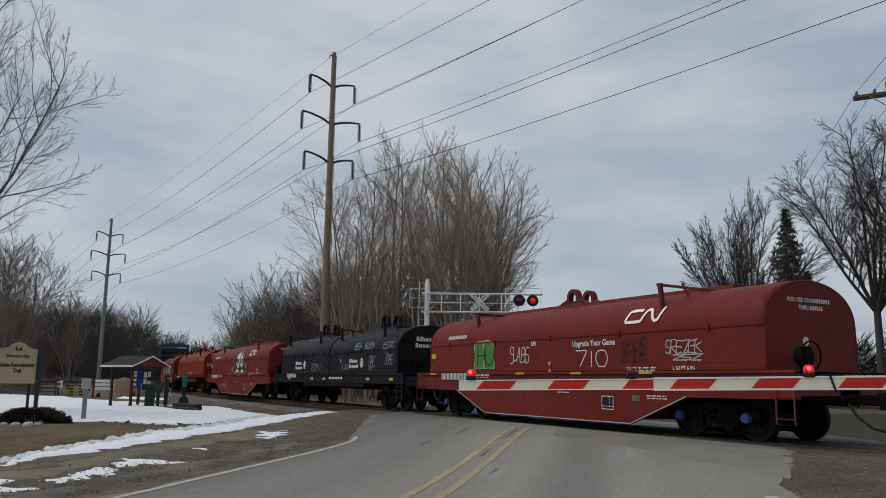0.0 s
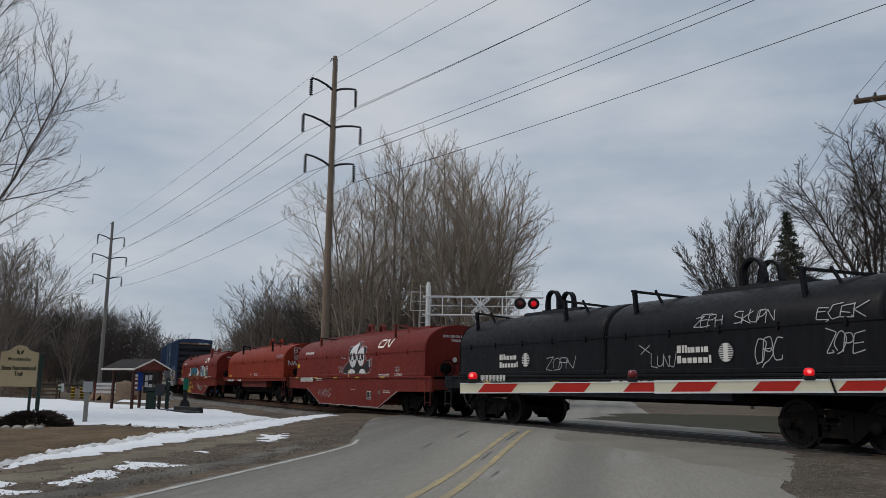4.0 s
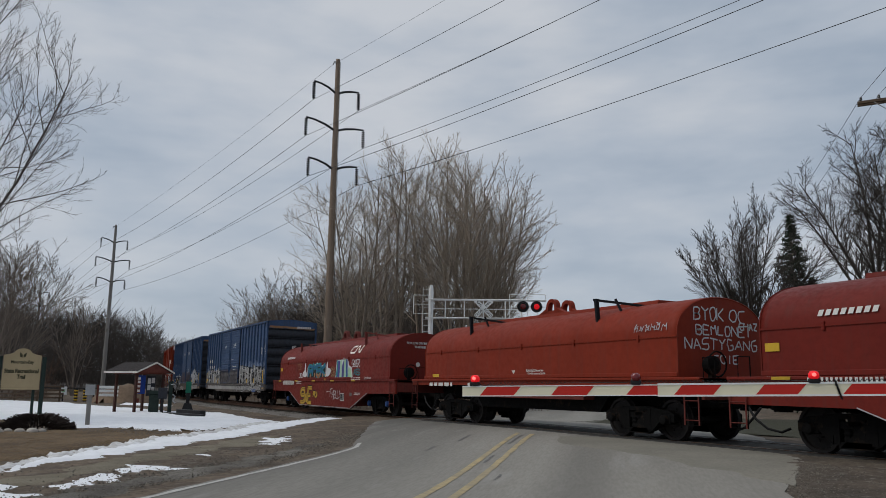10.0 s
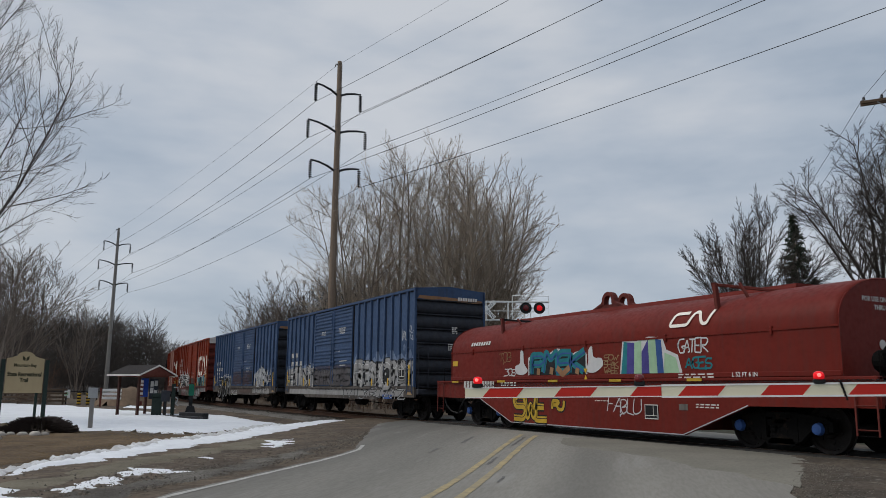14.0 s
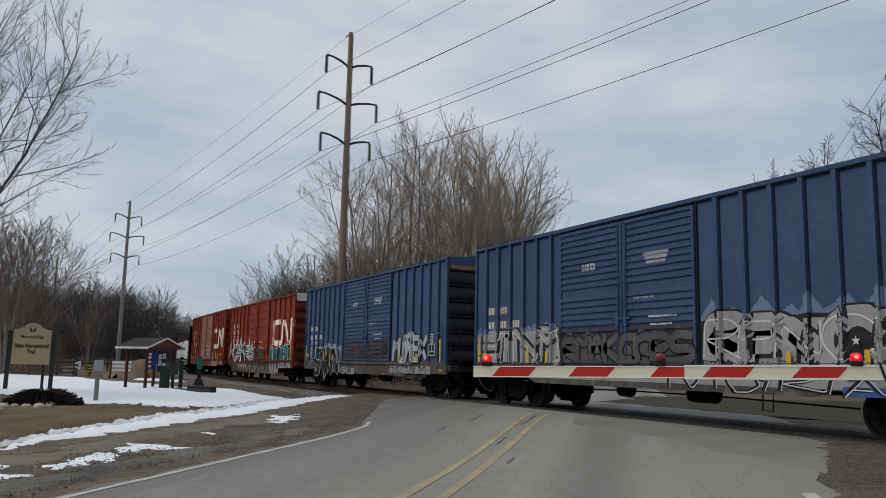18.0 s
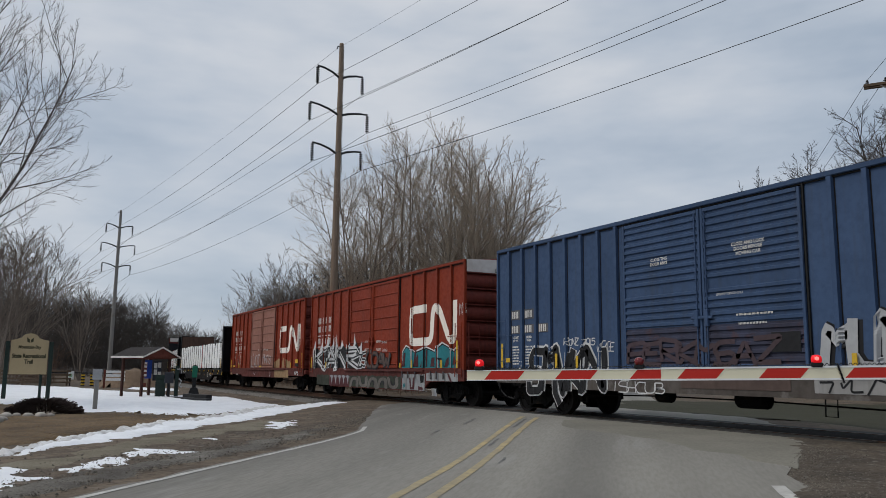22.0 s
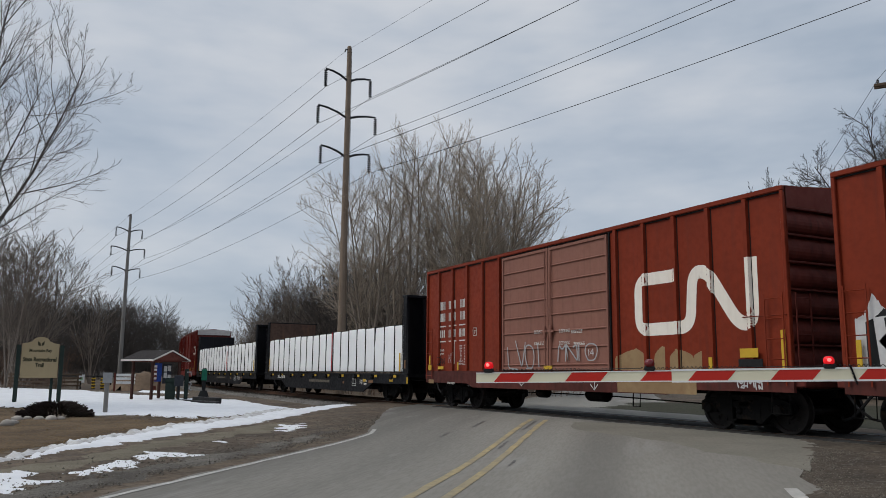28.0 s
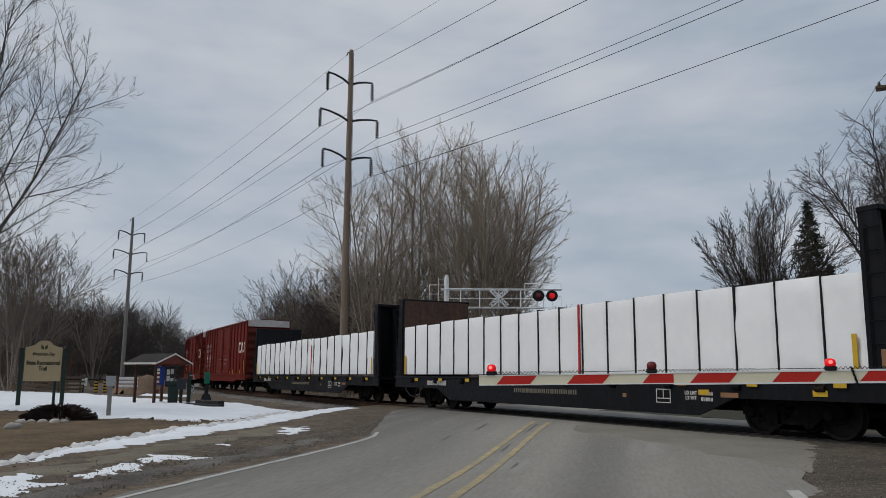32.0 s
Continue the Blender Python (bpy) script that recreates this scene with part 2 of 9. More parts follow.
GRASS = mat("dead_brown_grass", (0.160, 0.110, 0.062), 0.95, dark=(0.070, 0.048, 0.029), grain=11, amount=0.9, bump=0.7, big=0.9)
LAWN = mat("dull_green_lawn", (0.040, 0.039, 0.022), 0.95, dark=(0.026, 0.025, 0.014), grain=14, amount=0.7, bump=0.5)
SNOW = mat("crusted_snow", (0.80, 0.82, 0.85), 0.6, dark=(0.66, 0.68, 0.71), grain=5, amount=0.5, bump=0.4, big=0.9)
DSNOW = mat("dirty_snow", (0.70, 0.71, 0.72), 0.7, dark=(0.36, 0.34, 0.32), grain=7, amount=0.75, bump=0.8, big=2.6)
GRIT = mat("mixed_verge_grit", (0.135, 0.120, 0.100), 0.9, dark=(0.08, 0.07, 0.058), grain=16, amount=0.5, rand=0.6, island=True)
BALL = mat("grey_ballast_stone", (0.185, 0.172, 0.155), 0.9, dark=(0.06, 0.057, 0.053), grain=16, amount=0.8, bump=0.8, rand=0.2)
TIE = mat("creosoted_tie", (0.040, 0.030, 0.023), 0.85, grain=9, bump=0.3, stretch=(1, 0.2, 1))
# Rubber kept this dark to carry the shade under the passing train.
SHADEDECK = mat("shade_darkened_rubber", (0.050, 0.049, 0.047), 0.8, dark=(0.026, 0.025, 0.024), grain=14, amount=0.6, bump=0.2, rand=0.15)
POLEM = mat("weathered_steel_pole", (0.240, 0.185, 0.140), 0.8, dark=(0.135, 0.092, 0.062), grain=8, amount=0.5, stretch=(1, 1, 0.1))
POLEG = mat("grey_pole", (0.25, 0.238, 0.222), 0.8, dark=(0.16, 0.15, 0.135), grain=8, amount=0.5, stretch=(1, 1, 0.1))
WOODP = mat("weathered_wood_pole", (0.125, 0.088, 0.060), 0.85, dark=(0.08, 0.056, 0.04), grain=9, amount=0.6, bump=0.2, stretch=(1, 1, 0.1))
INSUL = mat("dark_insulator", (0.035, 0.037, 0.042), 0.35)
WIREM = mat("aluminium_conductor", (0.10, 0.105, 0.11), 0.5, metal=0.3)
BARK = mat("grey_brown_bark", (0.360, 0.298, 0.240), 0.9, dark=(0.15, 0.12, 0.096), grain=9, amount=0.6, bump=0.3, rand=0.2, stretch=(1, 1, 0.3))
WOODT = mat("brown_wood_twigs", (0.195, 0.162, 0.136), 0.9, dark=(0.11, 0.09, 0.076), grain=3, amount=0.6, rand=0.2)
TWIG = mat("grey_brown_twigs", (0.430, 0.360, 0.285), 0.9, dark=(0.28, 0.23, 0.18), grain=3, amount=0.6, rand=0.2)
TWIGN = mat("grey_twigs", (0.125, 0.112, 0.105), 0.9, dark=(0.075, 0.067, 0.063), grain=3, amount=0.6)
TWIGD = mat("dark_twigs", (0.066, 0.056, 0.050), 0.9, dark=(0.040, 0.034, 0.031), grain=3, amount=0.6, rand=0.25)
BRUSH = mat("red_brown_brush", (0.170, 0.110, 0.080), 0.95, dark=(0.09, 0.062, 0.048), grain=4, amount=0.7)
NEEDLE = mat("spruce_needles", (0.020, 0.032, 0.016), 0.8, dark=(0.010, 0.018, 0.010), grain=4, amount=0.6)
WOODS = mat("far_bare_woods", (0.100, 0.087, 0.078), 0.95, dark=(0.055, 0.048, 0.045), grain=1.5, amount=0.7)
CREAM = mat("cream_sign_board", (0.40, 0.315, 0.185), 0.6, dark=(0.33, 0.255, 0.15), grain=6, amount=0.4)
GREENP = mat("dark_green_post", (0.020, 0.034, 0.028), 0.6)
OLIVE = mat("dark_olive_lettering", (0.06, 0.055, 0.03), 0.6)
ROOFM = mat("dark_shingle_roof", (0.030, 0.025, 0.024), 0.85, grain=14, bump=0.4)
BRICKR = mat("red_painted_board", (0.13, 0.038, 0.027), 0.7, grain=7, amount=0.4)
WOODK = mat("dark_stained_post", (0.060, 0.026, 0.020), 0.8, grain=7, amount=0.5)
TRIM = mat("pale_roof_trim", (0.62, 0.58, 0.54), 0.6)
BLUEB = mat("blue_notice_board", (0.020, 0.060, 0.30), 0.5)
GREENB = mat("green_bin", (0.010, 0.14, 0.085), 0.5)
OLIVEGRIT = mat("olive_verge_grit", (0.185, 0.165, 0.122), 0.9, dark=(0.105, 0.088, 0.062), grain=24, amount=0.7, bump=0.5, big=1.4)
PALEGRIT = mat("grey_crushed_stone", (0.185, 0.172, 0.150), 0.9, dark=(0.060, 0.052, 0.044), grain=26, amount=0.95, bump=0.9, big=1.2)
MOUND = mat("tan_dirt", (0.200, 0.140, 0.095), 0.95, dark=(0.10, 0.070, 0.048), grain=5, amount=0.7, bump=0.6, big=0.5)
STRAW = mat("dead_grass_blades", (0.240, 0.172, 0.098), 0.9, dark=(0.165, 0.115, 0.064), grain=2, amount=0.6)
STONE = mat("pale_field_stone", (0.40, 0.37, 0.33), 0.85, grain=8, bump=0.3, rand=0.25)
SHRUB = mat("low_dark_shrub", (0.040, 0.028, 0.024), 0.9, grain=5)
G_WHITE = mat("white_spray_paint", (0.60, 0.60, 0.60), 0.6, dark=(0.42, 0.42, 0.43), grain=6, amount=0.5)
G_GREY = mat("silver_spray_paint", (0.40, 0.41, 0.42), 0.55, dark=(0.29, 0.295, 0.31), grain=5, amount=0.6)
G_BLACK = mat("black_spray_paint", (0.018, 0.018, 0.02), 0.6)
G_GREEN = mat("green_spray_paint", (0.075, 0.24, 0.050), 0.6, grain=5)
G_TEAL = mat("teal_spray_paint", (0.020, 0.19, 0.22), 0.6, grain=5)
G_LIGHT = mat("pale_green_spray_paint", (0.36, 0.55, 0.36), 0.6, grain=5)
G_BLUE = mat("blue_spray_paint", (0.040, 0.10, 0.30), 0.6, grain=5)
G_VIOLET = mat("violet_spray_paint", (0.075, 0.065, 0.26), 0.6, grain=5)
G_YELL = mat("yellow_spray_paint", (0.52, 0.33, 0.035), 0.6, grain=5)
G_PLUM = mat("plum_spray_paint", (0.085, 0.022, 0.026), 0.6, grain=5)
G_RUST = mat("rust_patch", (0.30, 0.175, 0.095), 0.8, dark=(0.20, 0.10, 0.05), grain=6, amount=0.7)
G_TAN = mat("bare_tan_primer", (0.33, 0.23, 0.12), 0.7, dark=(0.22, 0.13, 0.07), grain=4, amount=0.8)
RUSTY = mat("rust_stained_bulkhead", (0.075, 0.044, 0.032), 0.85, dark=(0.035, 0.022, 0.018), grain=6, amount=0.7, streak=(0.12, 0.055, 0.03), streak_amount=0.5)
# Near-black for strips that paint shade beside the posts, and for dark grimy paint.
SHADEGRIME = mat("painted_shade_and_grime", (0.016, 0.015, 0.016), 0.85, dark=(0.008, 0.008, 0.008), grain=5, amount=0.8)
SILLB = mat("grimy_sill", (0.105, 0.092, 0.082), 0.75, dark=(0.045, 0.037, 0.033), grain=5, amount=0.7, spots=(0.17, 0.16, 0.15), spot_amount=0.7, spot_scale=1.6, streak=(0.05, 0.035, 0.028), streak_amount=0.6)
SILLR = mat("grimy_red_sill", (0.115, 0.028, 0.022), 0.75, dark=(0.055, 0.018, 0.015), grain=5, amount=0.7, streak=(0.04, 0.02, 0.016), streak_amount=0.6)
LOWDOOR = mat("overpainted_door_sheet", (0.046, 0.052, 0.088), 0.7, dark=(0.030, 0.028, 0.042), grain=4, amount=0.8, spots=(0.085, 0.040, 0.038), spot_amount=0.6, spot_scale=2.2)
G_CROWN = mat("pale_blue_spray_paint", (0.150, 0.200, 0.300), 0.6, dark=(0.10, 0.14, 0.22), grain=4, amount=0.6)
G_SILVER = mat("weathered_silver_paint", (0.340, 0.335, 0.328), 0.6, dark=(0.215, 0.210, 0.205), grain=3, amount=0.7, streak=(0.11, 0.10, 0.095), streak_amount=0.5)
G_MOSS = mat("grimy_green_paint", (0.050, 0.062, 0.044), 0.75, dark=(0.026, 0.028, 0.022), grain=4, amount=0.8, streak=(0.10, 0.095, 0.085), streak_amount=0.5)
G_DRAB = mat("drab_grey_paint", (0.185, 0.172, 0.155), 0.7, dark=(0.10, 0.088, 0.078), grain=4, amount=0.8, streak=(0.06, 0.05, 0.045), streak_amount=0.6)
G_CHALK = mat("grimy_white_paint", (0.36, 0.375, 0.385), 0.65, dark=(0.20, 0.205, 0.21), grain=3, amount=0.8, streak=(0.10, 0.09, 0.085), streak_amount=0.75)
MARKP = mat("dull_repaint", (0.115, 0.105, 0.105), 0.7, dark=(0.06, 0.07, 0.09), grain=5, amount=0.8)
G_GLOOM = mat("dulled_silver_paint", (0.100, 0.094, 0.098), 0.7, dark=(0.055, 0.050, 0.055), grain=4, amount=0.8, streak=(0.05, 0.035, 0.032), streak_amount=0.5)
G_FADEWORD = mat("faded_lettering_paint", (0.21, 0.185, 0.15), 0.7, grain=6)
G_FADED = mat("faded_pink_brown_paint", (0.125, 0.088, 0.075), 0.75, dark=(0.065, 0.045, 0.040), grain=4, amount=0.8, streak=(0.06, 0.04, 0.035), streak_amount=0.6)
G_RUSTD = mat("faint_rusty_paint", (0.072, 0.050, 0.062), 0.8, dark=(0.05, 0.035, 0.035), grain=6, amount=0.7)
SMEAR = mat("red_paint_smeared_white", (0.160, 0.0300, 0.0210), 0.7, dark=(0.11, 0.024, 0.018), grain=6, amount=0.6, spots=(0.48, 0.43, 0.42), spot_amount=0.9, spot_scale=1.7)
FADEWHITE = mat("chalky_white_panel", (0.70, 0.68, 0.66), 0.7, dark=(0.46, 0.40, 0.38), grain=4, amount=0.7)


# ---- mesh helpers ----
class Mesh:
    """Collects plain geometry for one mesh."""

    def __init__(self):
        self.v, self.f = [], []

    def add(self, verts, faces):
        n = len(self.v)
        self.v.extend(verts)
        self.f.extend([tuple(i + n for i in f) for f in faces])
        return self

    def box(self, x0, x1, y0, y1, z0, z1, c=0.0):
        if c <= 0:
            vs = [(x, y, z) for x in (x0, x1) for y in (y0, y1) for z in (z0, z1)]
            return self.add(vs, [(0, 1, 3, 2), (4, 6, 7, 5), (0, 4, 5, 1), (2, 3, 7, 6), (0, 2, 6, 4), (1, 5, 7, 3)])
        c = min(c, abs(x1 - x0) * 0.45, abs(y1 - y0) * 0.45, abs(z1 - z0) * 0.45)
        bm = bmesh.new()
        bmesh.ops.create_cube(bm, size=1.0)
        for v in bm.verts:
            v.co = Vector(((x0 + x1) / 2 + v.co.x * (x1 - x0), (y0 + y1) / 2 + v.co.y * (y1 - y0), (z0 + z1) / 2 + v.co.z * (z1 - z0)))
        bmesh.ops.bevel(bm, geom=bm.edges[:], offset=c, segments=1, affect="EDGES")
        bm.verts.index_update()
        self.add([tuple(v.co) for v in bm.verts], [tuple(v.index for v in f.verts) for f in bm.faces])
        bm.free()
        return self

    def tube(self, pts, r, n=6, r_end=None, cap=True):
        pts = [Vector(p) for p in pts]
        r_end = r if r_end is None else r_end
        base = len(self.v)
        up = Vector((0.13, 0.21, 0.97))
        for k, p in enumerate(pts):
            d = (pts[min(k + 1, len(pts) - 1)] - pts[max(k - 1, 0)])
            d = d.normalized() if d.length > 1e-9 else Vector((0, 0, 1))
            a = d.cross(up)
            if a.length < 0.05:
                a = d.cross(Vector((1, 0, 0)))
            a.normalize()
            b = d.cross(a)
            rr = r + (r_end - r) * k / max(1, len(pts) - 1)
            for j in range(n):
                w = 2 * math.pi * j / n
                self.v.append(tuple(p + a * (rr * math.cos(w)) + b * (rr * math.sin(w))))
        for k in range(len(pts) - 1):
            for j in range(n):
                p, q = base + k * n + j, base + k * n + (j + 1) % n
                self.f.append((p, q, q + n, p + n))
        if cap:
            self.f.append(tuple(base + j for j in reversed(range(n))))
            self.f.append(tuple(base + (len(pts) - 1) * n + j for j in range(n)))
        return self

    def prism(self, poly, axis, a, b):
        """A polygon drawn out along an axis from a to b; poly gives the other two coordinates in order."""
        n = len(poly)
        def co(p, h):
            q = list(p)
            q.insert("xyz".index(axis), h)
            return tuple(q)
        vs = [co(p, a) for p in poly] + [co(p, b) for p in poly]
        return self.add(vs, [tuple(range(n)), tuple(reversed(range(n, 2 * n)))] + [(k, k + n, (k + 1) % n + n, (k + 1) % n) for k in range(n)])

    def lathe(self, prof, at, axis="z", n=16):
        """Profile of (radius, height) turned about an axis through at."""
        base, at = len(self.v), Vector(at)
        for r, h in prof:
            for j in range(n):
                w = 2 * math.pi * j / n
                p = {"z": (r * math.cos(w), r * math.sin(w), h), "y": (r * math.cos(w), h, r * math.sin(w)), "x": (h, r * math.cos(w), r * math.sin(w))}[axis]
                self.v.append(tuple(at + Vector(p)))
        for k in range(len(prof) - 1):
            for j in range(n):
                p, q = base + k * n + j, base + k * n + (j + 1) % n
                self.f.append((p, q, q + n, p + n))
        self.f.append(tuple(base + j for j in reversed(range(n))))
        self.f.append(tuple(base + (len(prof) - 1) * n + j for j in range(n)))
        return self

    def ribbon(self, pts, w, y, closed=False, lanes=0):
        """A flat painted stroke in the xz plane at depth y, w wide."""
        P = [Vector((p[0], p[1])) for p in pts]
        n = len(P)
        side = []
        for k in range(n):
            a = P[(k - 1) % n] if closed or k else P[0]
            b = P[(k + 1) % n] if closed or k < n - 1 else P[-1]
            d = (b - a)
            d = d.normalized() if d.length > 1e-9 else Vector((1, 0))
            side.append(Vector((-d.y, d.x)))
        lanes = lanes or (1 if w < 0.12 else 4)
        vs = []
        for p, s in zip(P, side):
            for j in range(lanes + 1):
                e = w * (0.5 - j / lanes)
                vs.append((p.x + s.x * e, y, p.y + s.y * e))
        q = lanes + 1
        fs = []
        for k in range(n if closed else n - 1):
            a, b = k * q, ((k + 1) % n) * q
            fs += [(a + j, a + j + 1, b + j + 1, b + j) for j in range(lanes)]
        return self.add(vs, fs)

    def data(self, name, material, smooth=False):
        me = bpy.data.meshes.new(name)
        me.from_pydata(self.v, [], self.f)
        me.materials.append(material)
        if smooth:
            me.polygons.foreach_set("use_smooth", [True] * len(me.polygons))
        me.update()
        return me


def part(name, m, material, parent=None, label="", smooth=False, at=None):
    me = m if isinstance(m, bpy.types.Mesh) else m.data(name, material, smooth)
    ob = new(name, me)
    if parent is not None:
        ob.parent = parent
    if at is not None:
        ob.matrix_basis = at
    if label:
        tagged(ob, label)
    return ob


def thing(name, label, category, at=(0, 0, 0), turn=0.0, group="", kind=""):
    e = new(name)
    e.matrix_basis = pose(*at, 0, 0, turn)
    return tagged(e, label, category, group, kind)


def words(text, size, material, name="lettering", spacing=1.0, bold=0.0):
    """Built-in lettering as a mesh in the xz plane, read from -y, centred; size is the height of a capital."""
    cu = bpy.data.curves.new(name, "FONT")
    cu.body, cu.size, cu.align_x, cu.align_y, cu.space_character, cu.offset = text, size / 0.69, "CENTER", "CENTER", spacing, bold
    cu.resolution_u = 3
    ob = bpy.data.objects.new(name, cu)
    scene.collection.objects.link(ob)
    me = bpy.data.meshes.new_from_object(ob.evaluated_get(bpy.context.evaluated_depsgraph_get()))
    bpy.data.objects.remove(ob)
    me.transform(Matrix.Rotation(math.pi / 2, 4, "X"))
    me.materials.clear()
    me.materials.append(material)
    return me


GROUND = -0.30     # general ground height


# ---- rolling stock ----
def wheelset_mesh():
    m = Mesh()
    r = 0.457
    for s in (-1, 1):
        y = s * 0.755
        prof = [(0.10, -0.09), (0.16, -0.085), (0.18, -0.03), (r - 0.08, -0.02), (r - 0.06, -0.065), (r, -0.065), (r + 0.004, 0.045), (r + 0.028, 0.05), (r + 0.028, 0.07), (r - 0.06, 0.07), (r - 0.08, 0.02), (0.2, 0.01), (0.17, 0.07), (0.10, 0.08)]
        m.lathe([(a, h * -s) for a, h in prof] if s > 0 else prof, (0, y, 0), "y", 24)
    m.lathe([(0.085, -1.02), (0.085, 1.02)], (0, 0, 0), "y", 10)
    for s in (-1, 1):
        for k in range(6):
            w = k * math.pi / 3
            m.box(0.24 * math.cos(w) - 0.03, 0.24 * math.cos(w) + 0.03, s * 0.80 - 0.01, s * 0.80 + 0.01, 0.24 * math.sin(w) - 0.03, 0.24 * math.sin(w) + 0.03)
    return m


def side_frame_mesh(y):
    m = Mesh()
    t = 0.075
    arch = [(-1.16, 0.40), (-1.16, 0.58), (-1.0, 0.66), (-0.62, 0.70), (-0.36, 0.74), (0.36, 0.74), (0.62, 0.70), (1.0, 0.66), (1.16, 0.58), (1.16, 0.40),
            (1.06, 0.40), (1.04, 0.50), (0.76, 0.50), (0.72, 0.42), (0.46, 0.20), (0.30, 0.15), (-0.30, 0.15), (-0.46, 0.20), (-0.72, 0.42), (-0.76, 0.50), (-1.04, 0.50), (-1.06, 0.40)]
    half = len(arch) // 2
    for k in range(half - 1):
        q = [arch[k], arch[k + 1], arch[-(k + 2)], arch[-(k + 1)]]
        if 4 <= k <= 4:
            continue
        m.prism(q, "y", y - t, y + t)
    m.box(-0.36, 0.36, y - t, y + t, 0.64, 0.74)
    m.box(-0.34, 0.34, y - t, y + t, 0.13, 0.25)
    for s in (-1, 1):
        m.box(s * 0.36 - 0.06, s * 0.36 + 0.06, y - t - 0.01, y + t + 0.01, 0.2, 0.7)
        m.box(s * 0.895 - 0.17, s * 0.895 + 0.17, y - 0.10, y + 0.10, 0.36, 0.56, 0.02)
    for dx in (-0.18, 0.0, 0.18):
        m.lathe([(0.075, 0.25), (0.085, 0.30), (0.07, 0.34), (0.085, 0.39), (0.07, 0.43), (0.085, 0.48)], (dx, y, 0), "z", 8)
    m.box(-0.32, 0.32, y - 0.06, y + 0.06, 0.48, 0.60)
    return m


WHEELSET = wheelset_mesh().data("wheelset", WHEELM, False)
FRAME_N = side_frame_mesh(-0.99).data("side_frame", TRUCK)
FRAME_F = side_frame_mesh(0.99).data("side_frame", TRUCK)
CAPS = Mesh().lathe([(0.11, 0.0), (0.12, -0.03), (0.10, -0.10), (0.05, -0.115)], (0, -1.07, 0.457), "y", 12).data("bearing_cap", TRUCK)
BOLSTER = Mesh().box(-0.16, 0.16, -1.05, 1.05, 0.50, 0.70, 0.02).box(-0.5, 0.5, -0.15, 0.15, 0.62, 0.78, 0.02).data("bolster", TRUCK)
WHEELSETS = []


def truck(car, x, caps=None):
    t = part("truck", BOLSTER, TRUCK, car, "black cast-steel two-axle freight truck", at=pose(x, 0, 0))
    part("side_frame", FRAME_N, TRUCK, t)
    part("side_frame", FRAME_F, TRUCK, t)
    for dx in (-0.895, 0.895):
        part("bearing_cap", CAPS, TRUCK, t, at=pose(dx, 0, 0))
        w = part("wheelset", WHEELSET, WHEELM, t, at=pose(dx, 0, 0.457))
        WHEELSETS.append((w, dx))
    return t


def coupler_mesh(s):
    m = Mesh()
    m.box(*sorted((s * 0.0, s * 0.72)), -0.09, 0.09, 0.76, 0.96, 0.02)
    m.prism([(s * 0.70, -0.13), (s * 0.70, 0.15), (s * 0.86, 0.19), (s * 1.0, 0.10), (s * 0.95, 0.02), (s * 1.02, -0.10), (s * 0.90, -0.15)], "z", 0.70, 1.0)
    return m


COUP = {s: coupler_mesh(s).data("coupler", TRUCK) for s in (-1, 1)}
HOSEM = {s: Mesh().tube([(s * 0.25, -0.35, 0.78), (s * 0.45, -0.38, 0.55), (s * 0.7, -0.33, 0.36), (s * 0.95, -0.22, 0.30), (s * 1.08, -0.1, 0.38)], 0.028, 6).data("air_hose", BLACK) for s in (-1, 1)}


def car_base(name, label, u, half, centres):
    """A car's empty at the rail head, with trucks, couplers and air hoses. u: its middle along the train; half: half its frame."""
    car = thing(name, label, "rail car", (u, 0, 0), group="cars of the freight train")
    TRAIN.append((car, u))
    for s in (-1, 1):
        truck(car, s * centres / 2)
        part("coupler", COUP[s], TRUCK, car, at=pose(s * (half - 0.05), 0, 0))
        part("air_hose", HOSEM[s], BLACK, car, at=pose(s * (half - 0.05), 0, 0))
        part("cut_lever", Mesh().tube([(s * half, -1.35, 0.92), (s * (half + 0.12), -1.2, 0.86), (s * (half + 0.12), -0.3, 0.90), (s * (half + 0.2), -0.1, 0.98)], 0.014, 5), TRUCK, car)
    return car


TRAIN = []


def ladder(m, x0, x1, y, z0, z1, rungs, axis="x"):
    """A side ladder of thin rungs between two stiles."""
    for k in range(rungs):
        z = z0 + (z1 - z0) * k / (rungs - 1)
        if axis == "x":
            m.tube([(x0, y, z), (x1, y, z)], 0.011, 4)
        else:
            m.tube([(y, x0, z), (y, x1, z)], 0.011, 4)
    for x in (x0, x1):
        if axis == "x":
            m.box(x - 0.015, x + 0.015, y - 0.008, y + 0.008, z0 - 0.1, z1 + 0.1)
        else:
            m.box(y - 0.008, y + 0.008, x - 0.015, x + 0.015, z0 - 0.1, z1 + 0.1)
    return m


